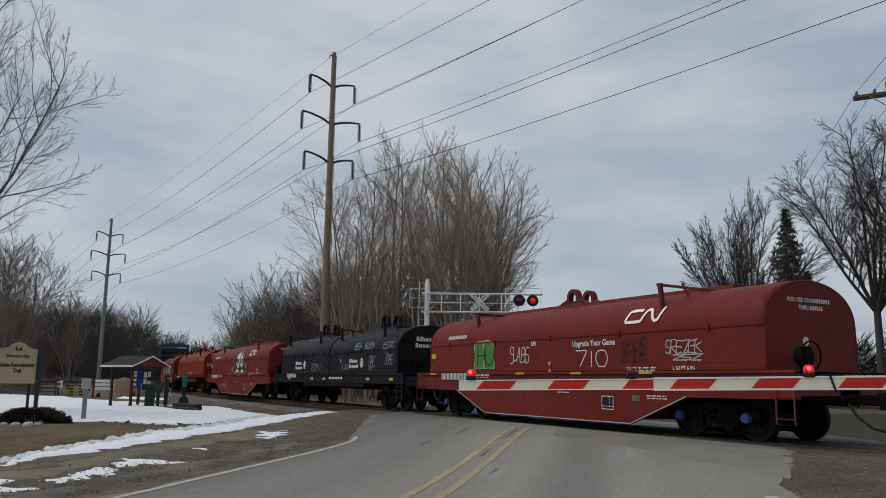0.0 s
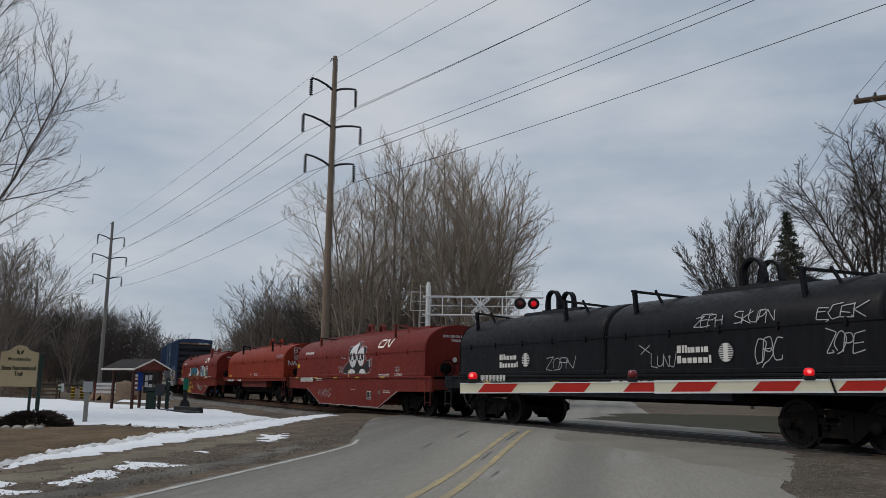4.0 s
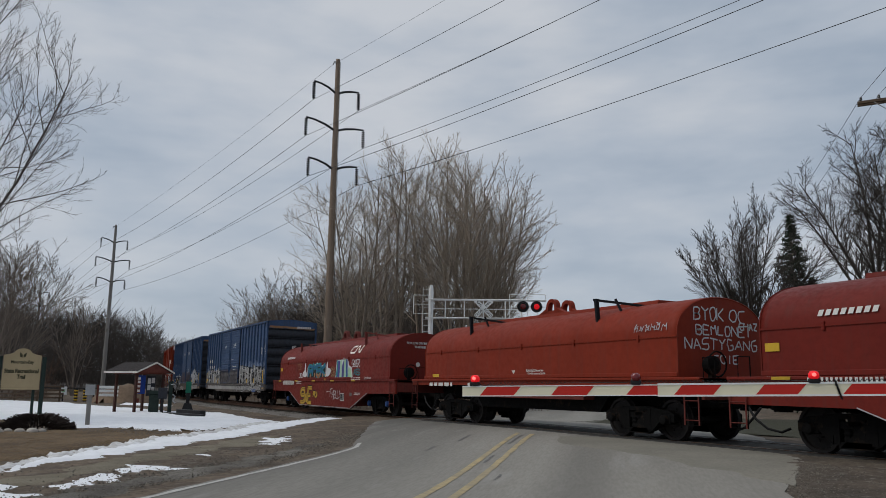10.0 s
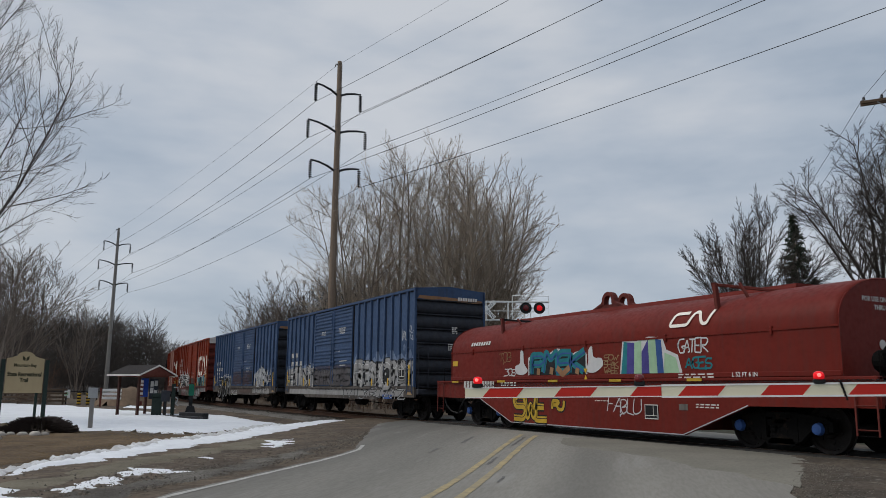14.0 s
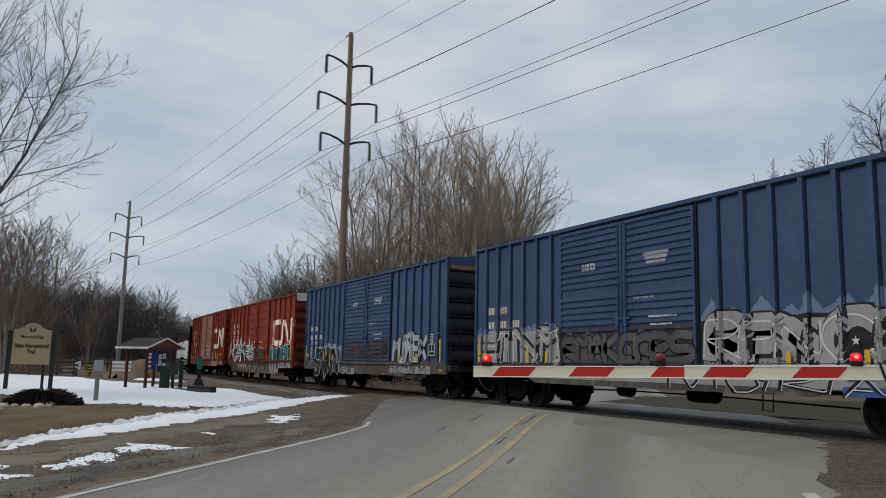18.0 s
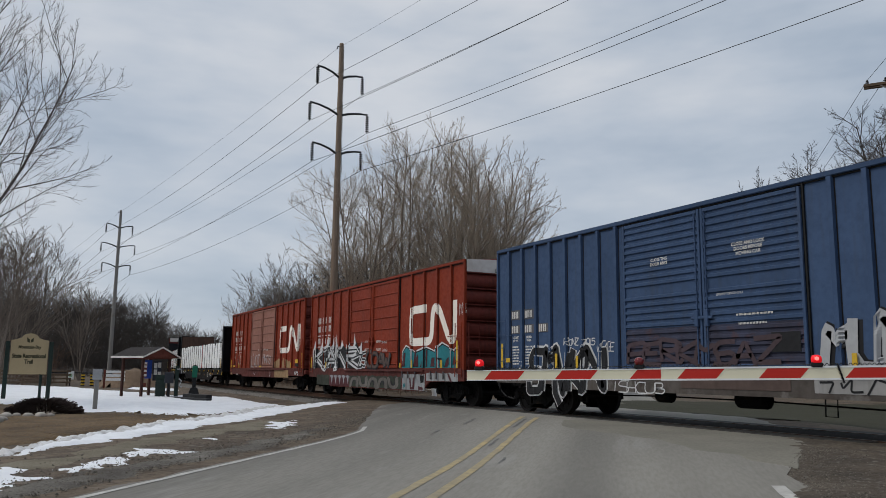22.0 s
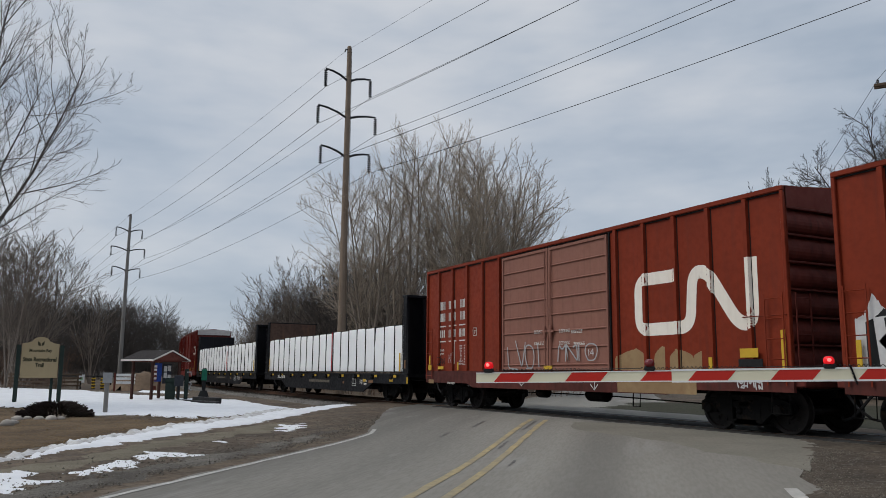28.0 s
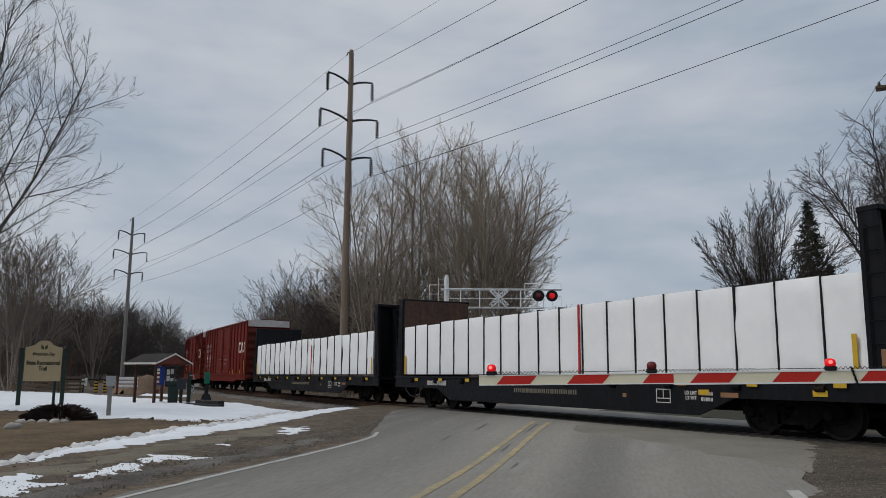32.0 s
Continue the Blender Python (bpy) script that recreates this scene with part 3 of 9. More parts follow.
def stencil(parent, x, z, w, h, y, rows, seed, material=None, letters=0):
    """Lettering that is not spelled out: plain bars. Large lettering has one part for each character, small print is one part."""
    rnd, m = random.Random(seed), Mesh()
    if letters:
        step = w / letters
        bar = Mesh().box(0, step * 0.28, -0.003, 0, -h * 0.5, h * 0.5).box(step * 0.46, step * 0.74, -0.003, 0, -h * 0.5, h * 0.5).data("letter_bar", material or WHITE)
        for k in range(letters):
            part("letter_bar", bar, material or WHITE, parent, "plain white bars of a stencilled character" if h > 0.15 else "", at=pose(x - w / 2 + step * k, y, z))
        return None
    for k in range(rows):
        zz, hh = z + h / 2 - h * (k + 0.5) / rows, h / rows * (0.24 if rows > 1 else 0.40)
        xx = x - w / 2
        while xx < x + w / 2 - 0.02:
            l = min(rnd.uniform(0.08, 0.22) * w, x + w / 2 - xx)
            m.add([(xx, y, zz - hh), (xx + l, y, zz - hh), (xx + l, y, zz + hh), (xx, y, zz + hh)], [(0, 1, 2, 3)])
            xx += l + 0.06 * w
    return tagged(part("small_print", m, material or WHITE, parent), "small white stencilled print", kind="stuff")


GLYPHS = {"A": "00-41-80 13-63", "D": "00-01-51-83-86-50-00", "E": "81-01-00-80 04-64", "G": "71-11-03-06-20-70-84-44", "H": "00-01 80-81 04-84", "I": "40-41", "K": "00-01 81-04-80",
          "L": "01-00-80", "M": "00-11-45-71-80", "N": "00-01-80-81", "O": "20-03-06-21-61-86-83-60-20", "P": "00-01-61-86-54-04", "R": "00-01-61-86-54-04-80", "S": "81-21-06-14-74-82-60-00",
          "T": "01-81 41-40", "U": "01-02-20-60-82-81", "V": "01-40-81", "W": "01-20-45-60-81", "X": "00-81 01-80", "Y": "01-45-81 45-40", "Z": "01-81-00-80", "C": "81-21-05-03-20-80", "B": "00-01-61-76-54-04-74-82-60-00", "7": "01-81-30", "F": "00-01-81 04-64", "4": "60-61-03-83", "1": "26-41-40", "Q": "20-03-06-21-61-86-83-60-20 53-80", "5": "81-01-05-65-83-60-00", "8": "44-16-31-51-76-44-12-30-50-72-44", "3": "01-81-45-84-82-50-00"}


def glyph(ch):
    """Strokes of one hand-sprayed letter in a unit cell; the second digit counts eighths of the height, 1 for the top."""
    out = []
    for line in GLYPHS[ch].split():
        pts = []
        for p in line.split("-"):
            v = int(p[1])
            pts.append((int(p[0]) / 8, 1.0 if v == 1 else v / 8))
        out.append(pts)
    return out


def side_skin(posts, d0=9e9, d2=9e9, base=1.42):
    """Half width of a boxcar's side with its posts and doors."""
    def at(x):
        if d0 - 0.02 < x < d2 + 0.02:
            return 1.506
        d = min([abs(x - p) for p in posts] or [9])
        return base + (0.072 if d < 0.050 else 0.072 * (0.062 - d) / 0.012 if d < 0.062 else 0.0)
    return at


def lay(ob, skin, lift):
    """Lays paint on the side, over posts and sheets."""
    for v in ob.data.vertices:
        out = skin(v.co.x)
        v.co.y = -(max(out, 1.471) if v.co.z < 1.225 else out) - lift
    return ob


def dense(pts, step=0.05):
    out = []
    for a, c in zip(pts, pts[1:]):
        a, c = Vector(a), Vector(c)
        k = max(1, int((c - a).length / step))
        out += [a + (c - a) * (i / k) for i in range(k)]
    return out + [Vector(pts[-1])]


def sprayed_sign(rnd):
    """The strokes of one unreadable sprayed sign: tall kinked uprights with a hook and a slash."""
    u = rnd.uniform
    a, b = u(0.02, 0.18), u(0.55, 0.82)
    lines = [[(a, u(0.0, 0.12)), (a + u(-0.05, 0.12), u(0.45, 0.6)), (a + u(0.0, 0.12), u(0.9, 1.08))]]
    lines.append([(a + u(0.05, 0.15), u(0.8, 0.95)), (u(0.3, 0.5), u(0.35, 0.65)), (b, u(0.85, 1.05)), (b + u(-0.06, 0.08), u(0.0, 0.15))])
    if rnd.random() < 0.6:
        lines.append([(u(0.25, 0.45), u(0.0, 0.2)), (u(0.35, 0.6), u(0.3, 0.5)), (u(0.6, 0.9), u(0.1, 0.4))])
    return lines


def sprayed(parent, text, x0, x1, z0, z1, skin, layers, seed, bend_r=0.12, slant=0.0, wild=0.07, label="sprayed graffiti letter"):
    """A word of sprayed letters; layers: (material, width, lift, dx, dz) from the back to the front."""
    rnd = random.Random(seed)
    if isinstance(text, int):
        text = [sprayed_sign(rnd) for _ in range(text)]
    step, hh = (x1 - x0) / len(text), z1 - z0
    if not isinstance(text, str):
        wild = min(wild, 0.09)
    made = []
    for k, ch in enumerate(text):
        if ch == " ":
            continue
        kx, kz = step * rnd.uniform(0.95, 1.30), hh * rnd.uniform(0.86, 1.10)
        ox, oz = x0 + step * k, z0 + rnd.uniform(-0.03, 0.05) * hh
        lines = []
        for ln in (glyph(ch) if isinstance(ch, str) else ch):
            q = [(ox + (px + rnd.uniform(-wild, wild)) * kx + slant * pz * kz, oz + (pz + rnd.uniform(-wild, wild)) * kz) for px, pz in ln]
            if wild > 0.03 and len(q) > 2 and rnd.random() < 0.6:
                q.append((q[-1][0] + rnd.uniform(-0.35, 0.35) * kx, q[-1][1] + rnd.uniform(-0.30, 0.30) * kz))
            lines.append(dense([tuple(v) for v in round_path(q, bend_r * hh, 4)] if bend_r else q))
        letter = None
        for material, w, lift, dx, dz in layers:
            m = Mesh()
            for ln in lines:
                m.ribbon([(p[0] + dx, p[1] + dz) for p in ln], w, -1.5)
            o = part("graffiti_letter" if letter is None else "letter_edge", m, material, parent if letter is None else letter, label if letter is None else "")
            lay(o, skin, lift + 0.0006 * k)
            letter = letter or o
        made.append(letter)
    return made


def paint_field(parent, x0, x1, z0, z1, skin, material, seed, spike=0.3, pitch=0.5, lift=0.004, label="sprayed paint field", ragged=0.03, sharp=1.0):
    """A sprayed field along a side, with a spiky or wavy top edge."""
    rnd = random.Random(seed)
    m, x = Mesh(), x0
    top, nxt, a, c = 0.0, x0, 0.2, 1.0
    k = 0
    while x <= x1 + 1e-6:
        if x >= nxt:
            a, wd = x, pitch * rnd.uniform(0.55, 1.45)
            nxt, c, lean_ = x + wd, rnd.uniform(0.35, 1.0), rnd.uniform(0.3, 0.7)
        f = (x - a) / max(1e-6, nxt - a)
        up = (f / lean_ if f < lean_ else (1 - f) / (1 - lean_)) ** sharp
        z = z1 + spike * c * up + rnd.uniform(-ragged, ragged)
        y = -skin(x) - lift
        m.v += [(x, y, z0), (x, y, z)]
        if k:
            m.f.append((2 * k - 2, 2 * k, 2 * k + 1, 2 * k - 1))
        k += 1
        x += 0.022
    return part("paint_field", m, material, parent, label)


def plate(parent, name, x0, x1, z0, z1, y, material, label="", t=0.012):
    return part(name, Mesh().box(x0, x1, y - t, y, z0, z1, 0.003), material, parent, label)


def rounded(nodes, k=5):
    """A closed smooth line through a few nodes."""
    P, out = [Vector(q) for q in nodes], []
    for i in range(len(P)):
        a, b, c, d = P[i - 1], P[i], P[(i + 1) % len(P)], P[(i + 2) % len(P)]
        for j in range(k):
            t = j / k
            out.append(0.5 * (2 * b + (c - a) * t + (2 * a - 5 * b + 4 * c - d) * t * t + (3 * b - a - 3 * c + d) * t ** 3))
    return out


def painted_shape(name, parent, nodes, material, depth, label="", soft_=True):
    """A filled painted shape on a side; depth gives the half width of the side at a height."""
    bm = bmesh.new()
    bm.faces.new([bm.verts.new((q[0], 0, q[1])) for q in (rounded(nodes) if soft_ else [Vector(q) for q in nodes])])
    for k in range(12):
        bmesh.ops.bisect_plane(bm, geom=bm.verts[:] + bm.edges[:] + bm.faces[:], plane_co=(0, 0, 2.31 + 0.05 * k), plane_no=(0, 0, 1))
    for v in bm.verts:
        v.co.y = -depth(v.co.z)
    bmesh.ops.triangulate(bm, faces=bm.faces[:])
    bm.normal_update()
    if sum(f.normal.y for f in bm.faces) > 0:
        bmesh.ops.reverse_faces(bm, faces=bm.faces[:])
    me = bpy.data.meshes.new(name)
    bm.to_mesh(me)
    bm.free()
    me.materials.append(material)
    return part(name, me, material, parent, label)


def round_path(pts, r, n=6):
    """Rounds the corners of an open line of points in a plane."""
    out = [Vector(pts[0])]
    for a, b, c in zip(pts, pts[1:], pts[2:]):
        a, b, c = Vector(a), Vector(b), Vector(c)
        p, q = b + (a - b).normalized() * min(r, (a - b).length * 0.49), b + (c - b).normalized() * min(r, (c - b).length * 0.49)
        for k in range(n + 1):
            t = k / n
            out.append(p * (1 - t) ** 2 + b * 2 * t * (1 - t) + q * t * t)
    out.append(Vector(pts[-1]))
    return out


def worm_logo(parent, x0, z0, w, h, stroke, y, slant=0.0, tops=None):
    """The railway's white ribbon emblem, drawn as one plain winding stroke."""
    s = stroke
    pts = [(0.385 * w, h - s / 2), (s / 2, h - s / 2), (s / 2, s / 2), (0.49 * w, s / 2), (0.52 * w, h - s / 2), (0.635 * w, h - s / 2), (0.855 * w, s / 2), (w - s / 2, s / 2), (w - s / 2, h * 1.0)]
    line = dense([tuple(v) for v in round_path([(x0 + px + slant * pz, z0 + pz) for px, pz in pts], h * 0.22, 6)], 0.018)
    return part("emblem", Mesh().ribbon([(p[0], p[1]) for p in line], s, y, lanes=16 if w > 2 else 2), EMBLEM, parent, "white winding ribbon emblem")


def boxcar(u, length, colour, end_colour, roof_colour, door_colour, doors, corrugated, seed, label, posts, sill_colour=None, low_door=None, belly=None, header=None):
    """doors: x of the two doors' three edges in the car's own space."""
    h = length / 2
    zb, ze = 1.18, 4.67
    car = car_base("boxcar", label, u, h + 0.08, 12.45)
    rnd = random.Random(seed)
    d0, d1, d2 = doors
    sill_colour = sill_colour or colour
    for s in (-1, 1):
        y = s * 1.42
        for a, b in ((-h, d0), (d2, h)):
            part("side_sheet", Mesh().box(a, b, min(y, y - s * 0.03), max(y, y - s * 0.03), zb, ze), colour, car)
        part("side_sheet", Mesh().box(d0, d2, min(y - s * 0.05, y - s * 0.08), max(y - s * 0.05, y - s * 0.08), zb, ze), colour, car)
        # top rail and sill
        part("top_rail", Mesh().box(-h, h, *sorted((y - s * 0.05, s * 1.49)), ze, ze + 0.10, 0.015), roof_colour, car)
        sill = [(-h, 1.18), (h, 1.18), (h, 0.82), (h - 3.0, 0.82), (h - 3.4, 0.70), (-h + 3.4, 0.70), (-h + 3.0, 0.82), (-h, 0.82)]
        if belly:
            sill[3:7] = [(h - 2.5, 0.76), (h - 3.05, belly), (-h + 3.05, belly), (-h + 2.5, 0.76)]
        part("side_sill", Mesh().prism(sill, "y", *sorted((y - s * 0.03, s * 1.465))), sill_colour, car)
        part("side_sill", Mesh().box(-h, h, *sorted((y, s * 1.47)), 1.14, 1.22, 0.01), sill_colour, car)
    post = Mesh().prism([(-0.058, 0.0), (-0.048, -0.072), (0.048, -0.072), (0.058, 0.0)], "z", zb + 0.05, ze).data("side_post", colour)
    for s in (-1, 1):
        for x in posts:
            part("side_post", post, colour, car, at=pose(x, s * 1.42, 0, 0, 0, 0 if s < 0 else 180))
    # Thin dark strips paint the shade, and some dirt, along both sides of each post.
    shade_strip = Mesh().box(-0.012, 0.012, -0.004, 0.0, zb + 0.05, ze).data("weld_seam", SHADEGRIME)
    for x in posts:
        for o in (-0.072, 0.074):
            part("weld_seam", shade_strip, SHADEGRIME, car, at=pose(x + o, -1.421, 0))
    # Solid black strips stand for the shaded gaps beside and between the doors.
    for x, w in ((d0 - 0.015, 0.02), (d1, 0.028), (d2 + 0.015, 0.02)):
        part("door_gap", Mesh().box(x - w, x + w, -1.462, -1.40, zb + 0.02, ze), BLACK, car)
    # Dark strip under the top rail's overhang, in the same shade colour.
    part("drip_line", Mesh().box(-h, h, -1.452, -1.42, ze - 0.03, ze - 0.001), SHADEGRIME, car)
    corner = Mesh().box(-0.04, 0.04, -0.06, 0.03, zb, ze, 0.01).data("corner_post", colour)
    for s in (-1, 1):
        for x in (-h + 0.04, h - 0.04):
            part("corner_post", corner, colour, car, at=pose(x, s * 1.425, 0, 0, 0, 0 if s < 0 else 180))
    # plug and sliding doors
    for s in (-1, 1):
        for k, (a, b) in enumerate(((d0, d1), (d1, d2))):
            m = Mesh()
            y0 = 1.455
            n = 20 if corrugated else 7
            dz = (ze - zb - 0.32) / n
            cut = 5 if low_door and s < 0 else 0

            def sheet(j0, j1, za, zc):
                prof = [(-y0 + 0.03, za), (-y0 - 0.012, za)]
                for j in range(j0, j1):
                    z0 = zb + 0.18 + dz * j
                    if corrugated and j == 10:
                        continue
                    w = 0.62 * dz if corrugated else 0.055
                    prof += [(-y0 - 0.012, z0), (-y0 - 0.046, z0 + 0.02), (-y0 - 0.046, z0 + w - 0.02), (-y0 - 0.012, z0 + w)]
                return Mesh().prism(prof + [(-y0 - 0.012, zc), (-y0 + 0.03, zc)], "x", a + 0.03, b - 0.03)

            split = zb + 0.18 + dz * cut - 0.02 if cut else zb + 0.06
            door = part("door", sheet(cut, n, split, ze - 0.06), door_colour, car, "corrugated blue sliding door" if corrugated else "ribbed brown plug door" if door_colour is BROWN else "ribbed red plug door",
                        at=pose(0, 0, 0) if s < 0 else pose(a + b, 0, 0, 0, 0, 180))
            if cut:
                part("lower_sheet", sheet(0, cut, zb + 0.06, split), low_door, door, "grimy over-painted lower door sheet")
            for x in (a + 0.05, b - 0.05):
                part("door_stile", Mesh().box(x - 0.035, x + 0.035, -y0 - 0.052, -y0, zb + 0.06, ze - 0.06, 0.008), door_colour, door)
            for z in (zb + 0.10, ze - 0.10):
                part("door_rail", Mesh().box(a + 0.09, b - 0.09, -y0 - 0.05, -y0, z - 0.04, z + 0.04, 0.008), door_colour, door)
            bar = Mesh().tube([((a if k else b) + (0.14 if k else -0.14), -y0 - 0.06, zb + 0.15), ((a if k else b) + (0.14 if k else -0.14), -y0 - 0.06, ze - 0.15)], 0.018, 6)
            part("lock_rod", bar, door_colour, door)
            hx = (a if k else b) + (0.14 if k else -0.14)
            part("door_handle", Mesh().box(hx - 0.16, hx + 0.16, -y0 - 0.10, -y0 - 0.05, 2.26, 2.32, 0.01).box(hx - 0.05, hx + 0.05, -y0 - 0.11, -y0 - 0.04, 2.1, 2.45, 0.01), door_colour, door)
        part("door_track", Mesh().box(d0 - 0.5, d2 + 2.2, *sorted((s * 1.42, s * 1.53)), 1.10, 1.17, 0.01), sill_colour, car)
    # roof: shallow gable with cross ribs
    part("roof", Mesh().prism([(-1.49, ze + 0.10), (0, ze + 0.19), (1.49, ze + 0.10), (1.45, ze + 0.0), (-1.45, ze + 0.0)], "x", -h + 0.06, h - 0.06), roof_colour, car)
    for k in range(13):
        x = -h + 0.12 + (2 * h - 0.24) * k / 12
        part("roof_rib", Mesh().prism([(-1.47, ze + 0.10), (0, ze + 0.225), (1.47, ze + 0.10)], "x", x - 0.04, x + 0.04), roof_colour, car)
    # corrugated ends
    for s in (-1, 1):
        x = s * h
        prof = [(x - s * 0.12, zb - 0.3)]
        n = 6
        dz = (ze - 0.32 - zb) / n
        for k in range(n):
            for q in range(9):
                f = q / 8
                prof.append((x - s * (0.12 - 0.13 * math.sin(math.pi * f ** 0.8) ** 0.8), zb + dz * (k + 0.03 + 0.94 * f)))
        prof += [(x - s * 0.055, ze - 0.34), (x - s * 0.055, ze + 0.09), (x - s * 0.2, ze + 0.09), (x - s * 0.2, zb - 0.3)]
        part("end_wall", Mesh().prism(prof, "y", -1.40, 1.40), end_colour, car, "horizontally corrugated end wall")
        for k in range(n + 1):
            part("end_ledge", Mesh().box(*sorted((x - s * 0.12, x + s * 0.005)), -1.40, 1.40, zb + dz * k - 0.022, zb + dz * k + 0.018, 0.006), end_colour, car) if k else None
        part("end_header", Mesh().prism([(-1.42, ze - 0.30), (1.42, ze - 0.30), (1.42, ze + 0.10), (0, ze + 0.17), (-1.42, ze + 0.10)], "x", *sorted((x, x - s * 0.05))), header or (FADEWHITE if colour is BOXRED else colour), car,
             "red end header with smeared white paint" if header is SMEAR else "chalky white end header panel" if header or colour is BOXRED else "rust-streaked blue end header panel")
        part("end_sill", Mesh().box(*sorted((x - s * 0.1, x + s * 0.2)), -1.40, 1.40, 0.92, 1.12, 0.02), end_colour, car)
        part("crossover_platform", Mesh().box(*sorted((x + s * 0.02, x + s * 0.30)), -1.1, 1.1, 1.14, 1.17), TRUCK, car)
        part("brake_wheel", Mesh().tube([(x + s * 0.12, 0.62 + 0.26 * math.cos(a), 2.5 + 0.26 * math.sin(a)) for a in np.linspace(0, 2 * math.pi, 17)], 0.016, 5), TRUCK, car) if s > 0 else None
        part("end_ladder", ladder(Mesh(), -1.33, -0.93, x + s * 0.05, 1.2, 2.6, 5, "y"), end_colour, car)
        part("side_ladder", ladder(Mesh(), *sorted((x - s * 0.12, x - s * 0.55)), -1.51, 1.05, 2.6, 5), colour, car)
        part("corner_step", Mesh().tube([(x - s * 0.15, -1.42, 0.85), (x - s * 0.15, -1.44, 0.42), (x - s * 0.55, -1.44, 0.42), (x - s * 0.55, -1.42, 0.85)], 0.016, 5), TRUCK, car)
    # underframe
    part("centre_sill", Mesh().box(-h, h, -0.25, 0.25, 0.72, 1.1), TRUCK, car)
    part("underfloor", Mesh().box(-h, h, -1.40, 1.40, 1.05, 1.16), TRUCK, car)
    part("brake_cylinder", Mesh().lathe([(0.14, 0.0), (0.16, 0.03), (0.16, 0.4), (0.12, 0.44)], (-1.6, -0.8, 0.62), "x", 12), TRUCK, car)
    part("air_reservoir", Mesh().lathe([(0.1, 0.0), (0.19, 0.06), (0.19, 0.75), (0.1, 0.81)], (0.7, -0.75, 0.62), "x", 12), TRUCK, car)
    part("brake_rod", Mesh().tube([(-4.6, -0.6, 0.55), (-1.6, -0.75, 0.6), (1.5, -0.6, 0.58), (4.6, -0.5, 0.5)], 0.018, 5), TRUCK, car)
    for x in (-3.6, 3.4):
        part("sill_step", Mesh().tube([(x - 0.12, -1.43, 0.85), (x - 0.12, -1.45, 0.40), (x + 0.12, -1.45, 0.40), (x + 0.12, -1.43, 0.85)], 0.016, 5), TRUCK, car)
    return car, h


def hood_section(k_mid=2.30, top=3.22, half=1.38, base=1.40):
    pts = [(-half, base), (-half, k_mid)]
    n = 24
    for i in range(1, n):
        a = math.pi * (1 - i / n)
        pts.append((half * math.cos(a) * (1.0), k_mid + (top - k_mid) * math.sin(a) ** 0.85))
    pts += [(half, k_mid), (half, base)]
    return pts


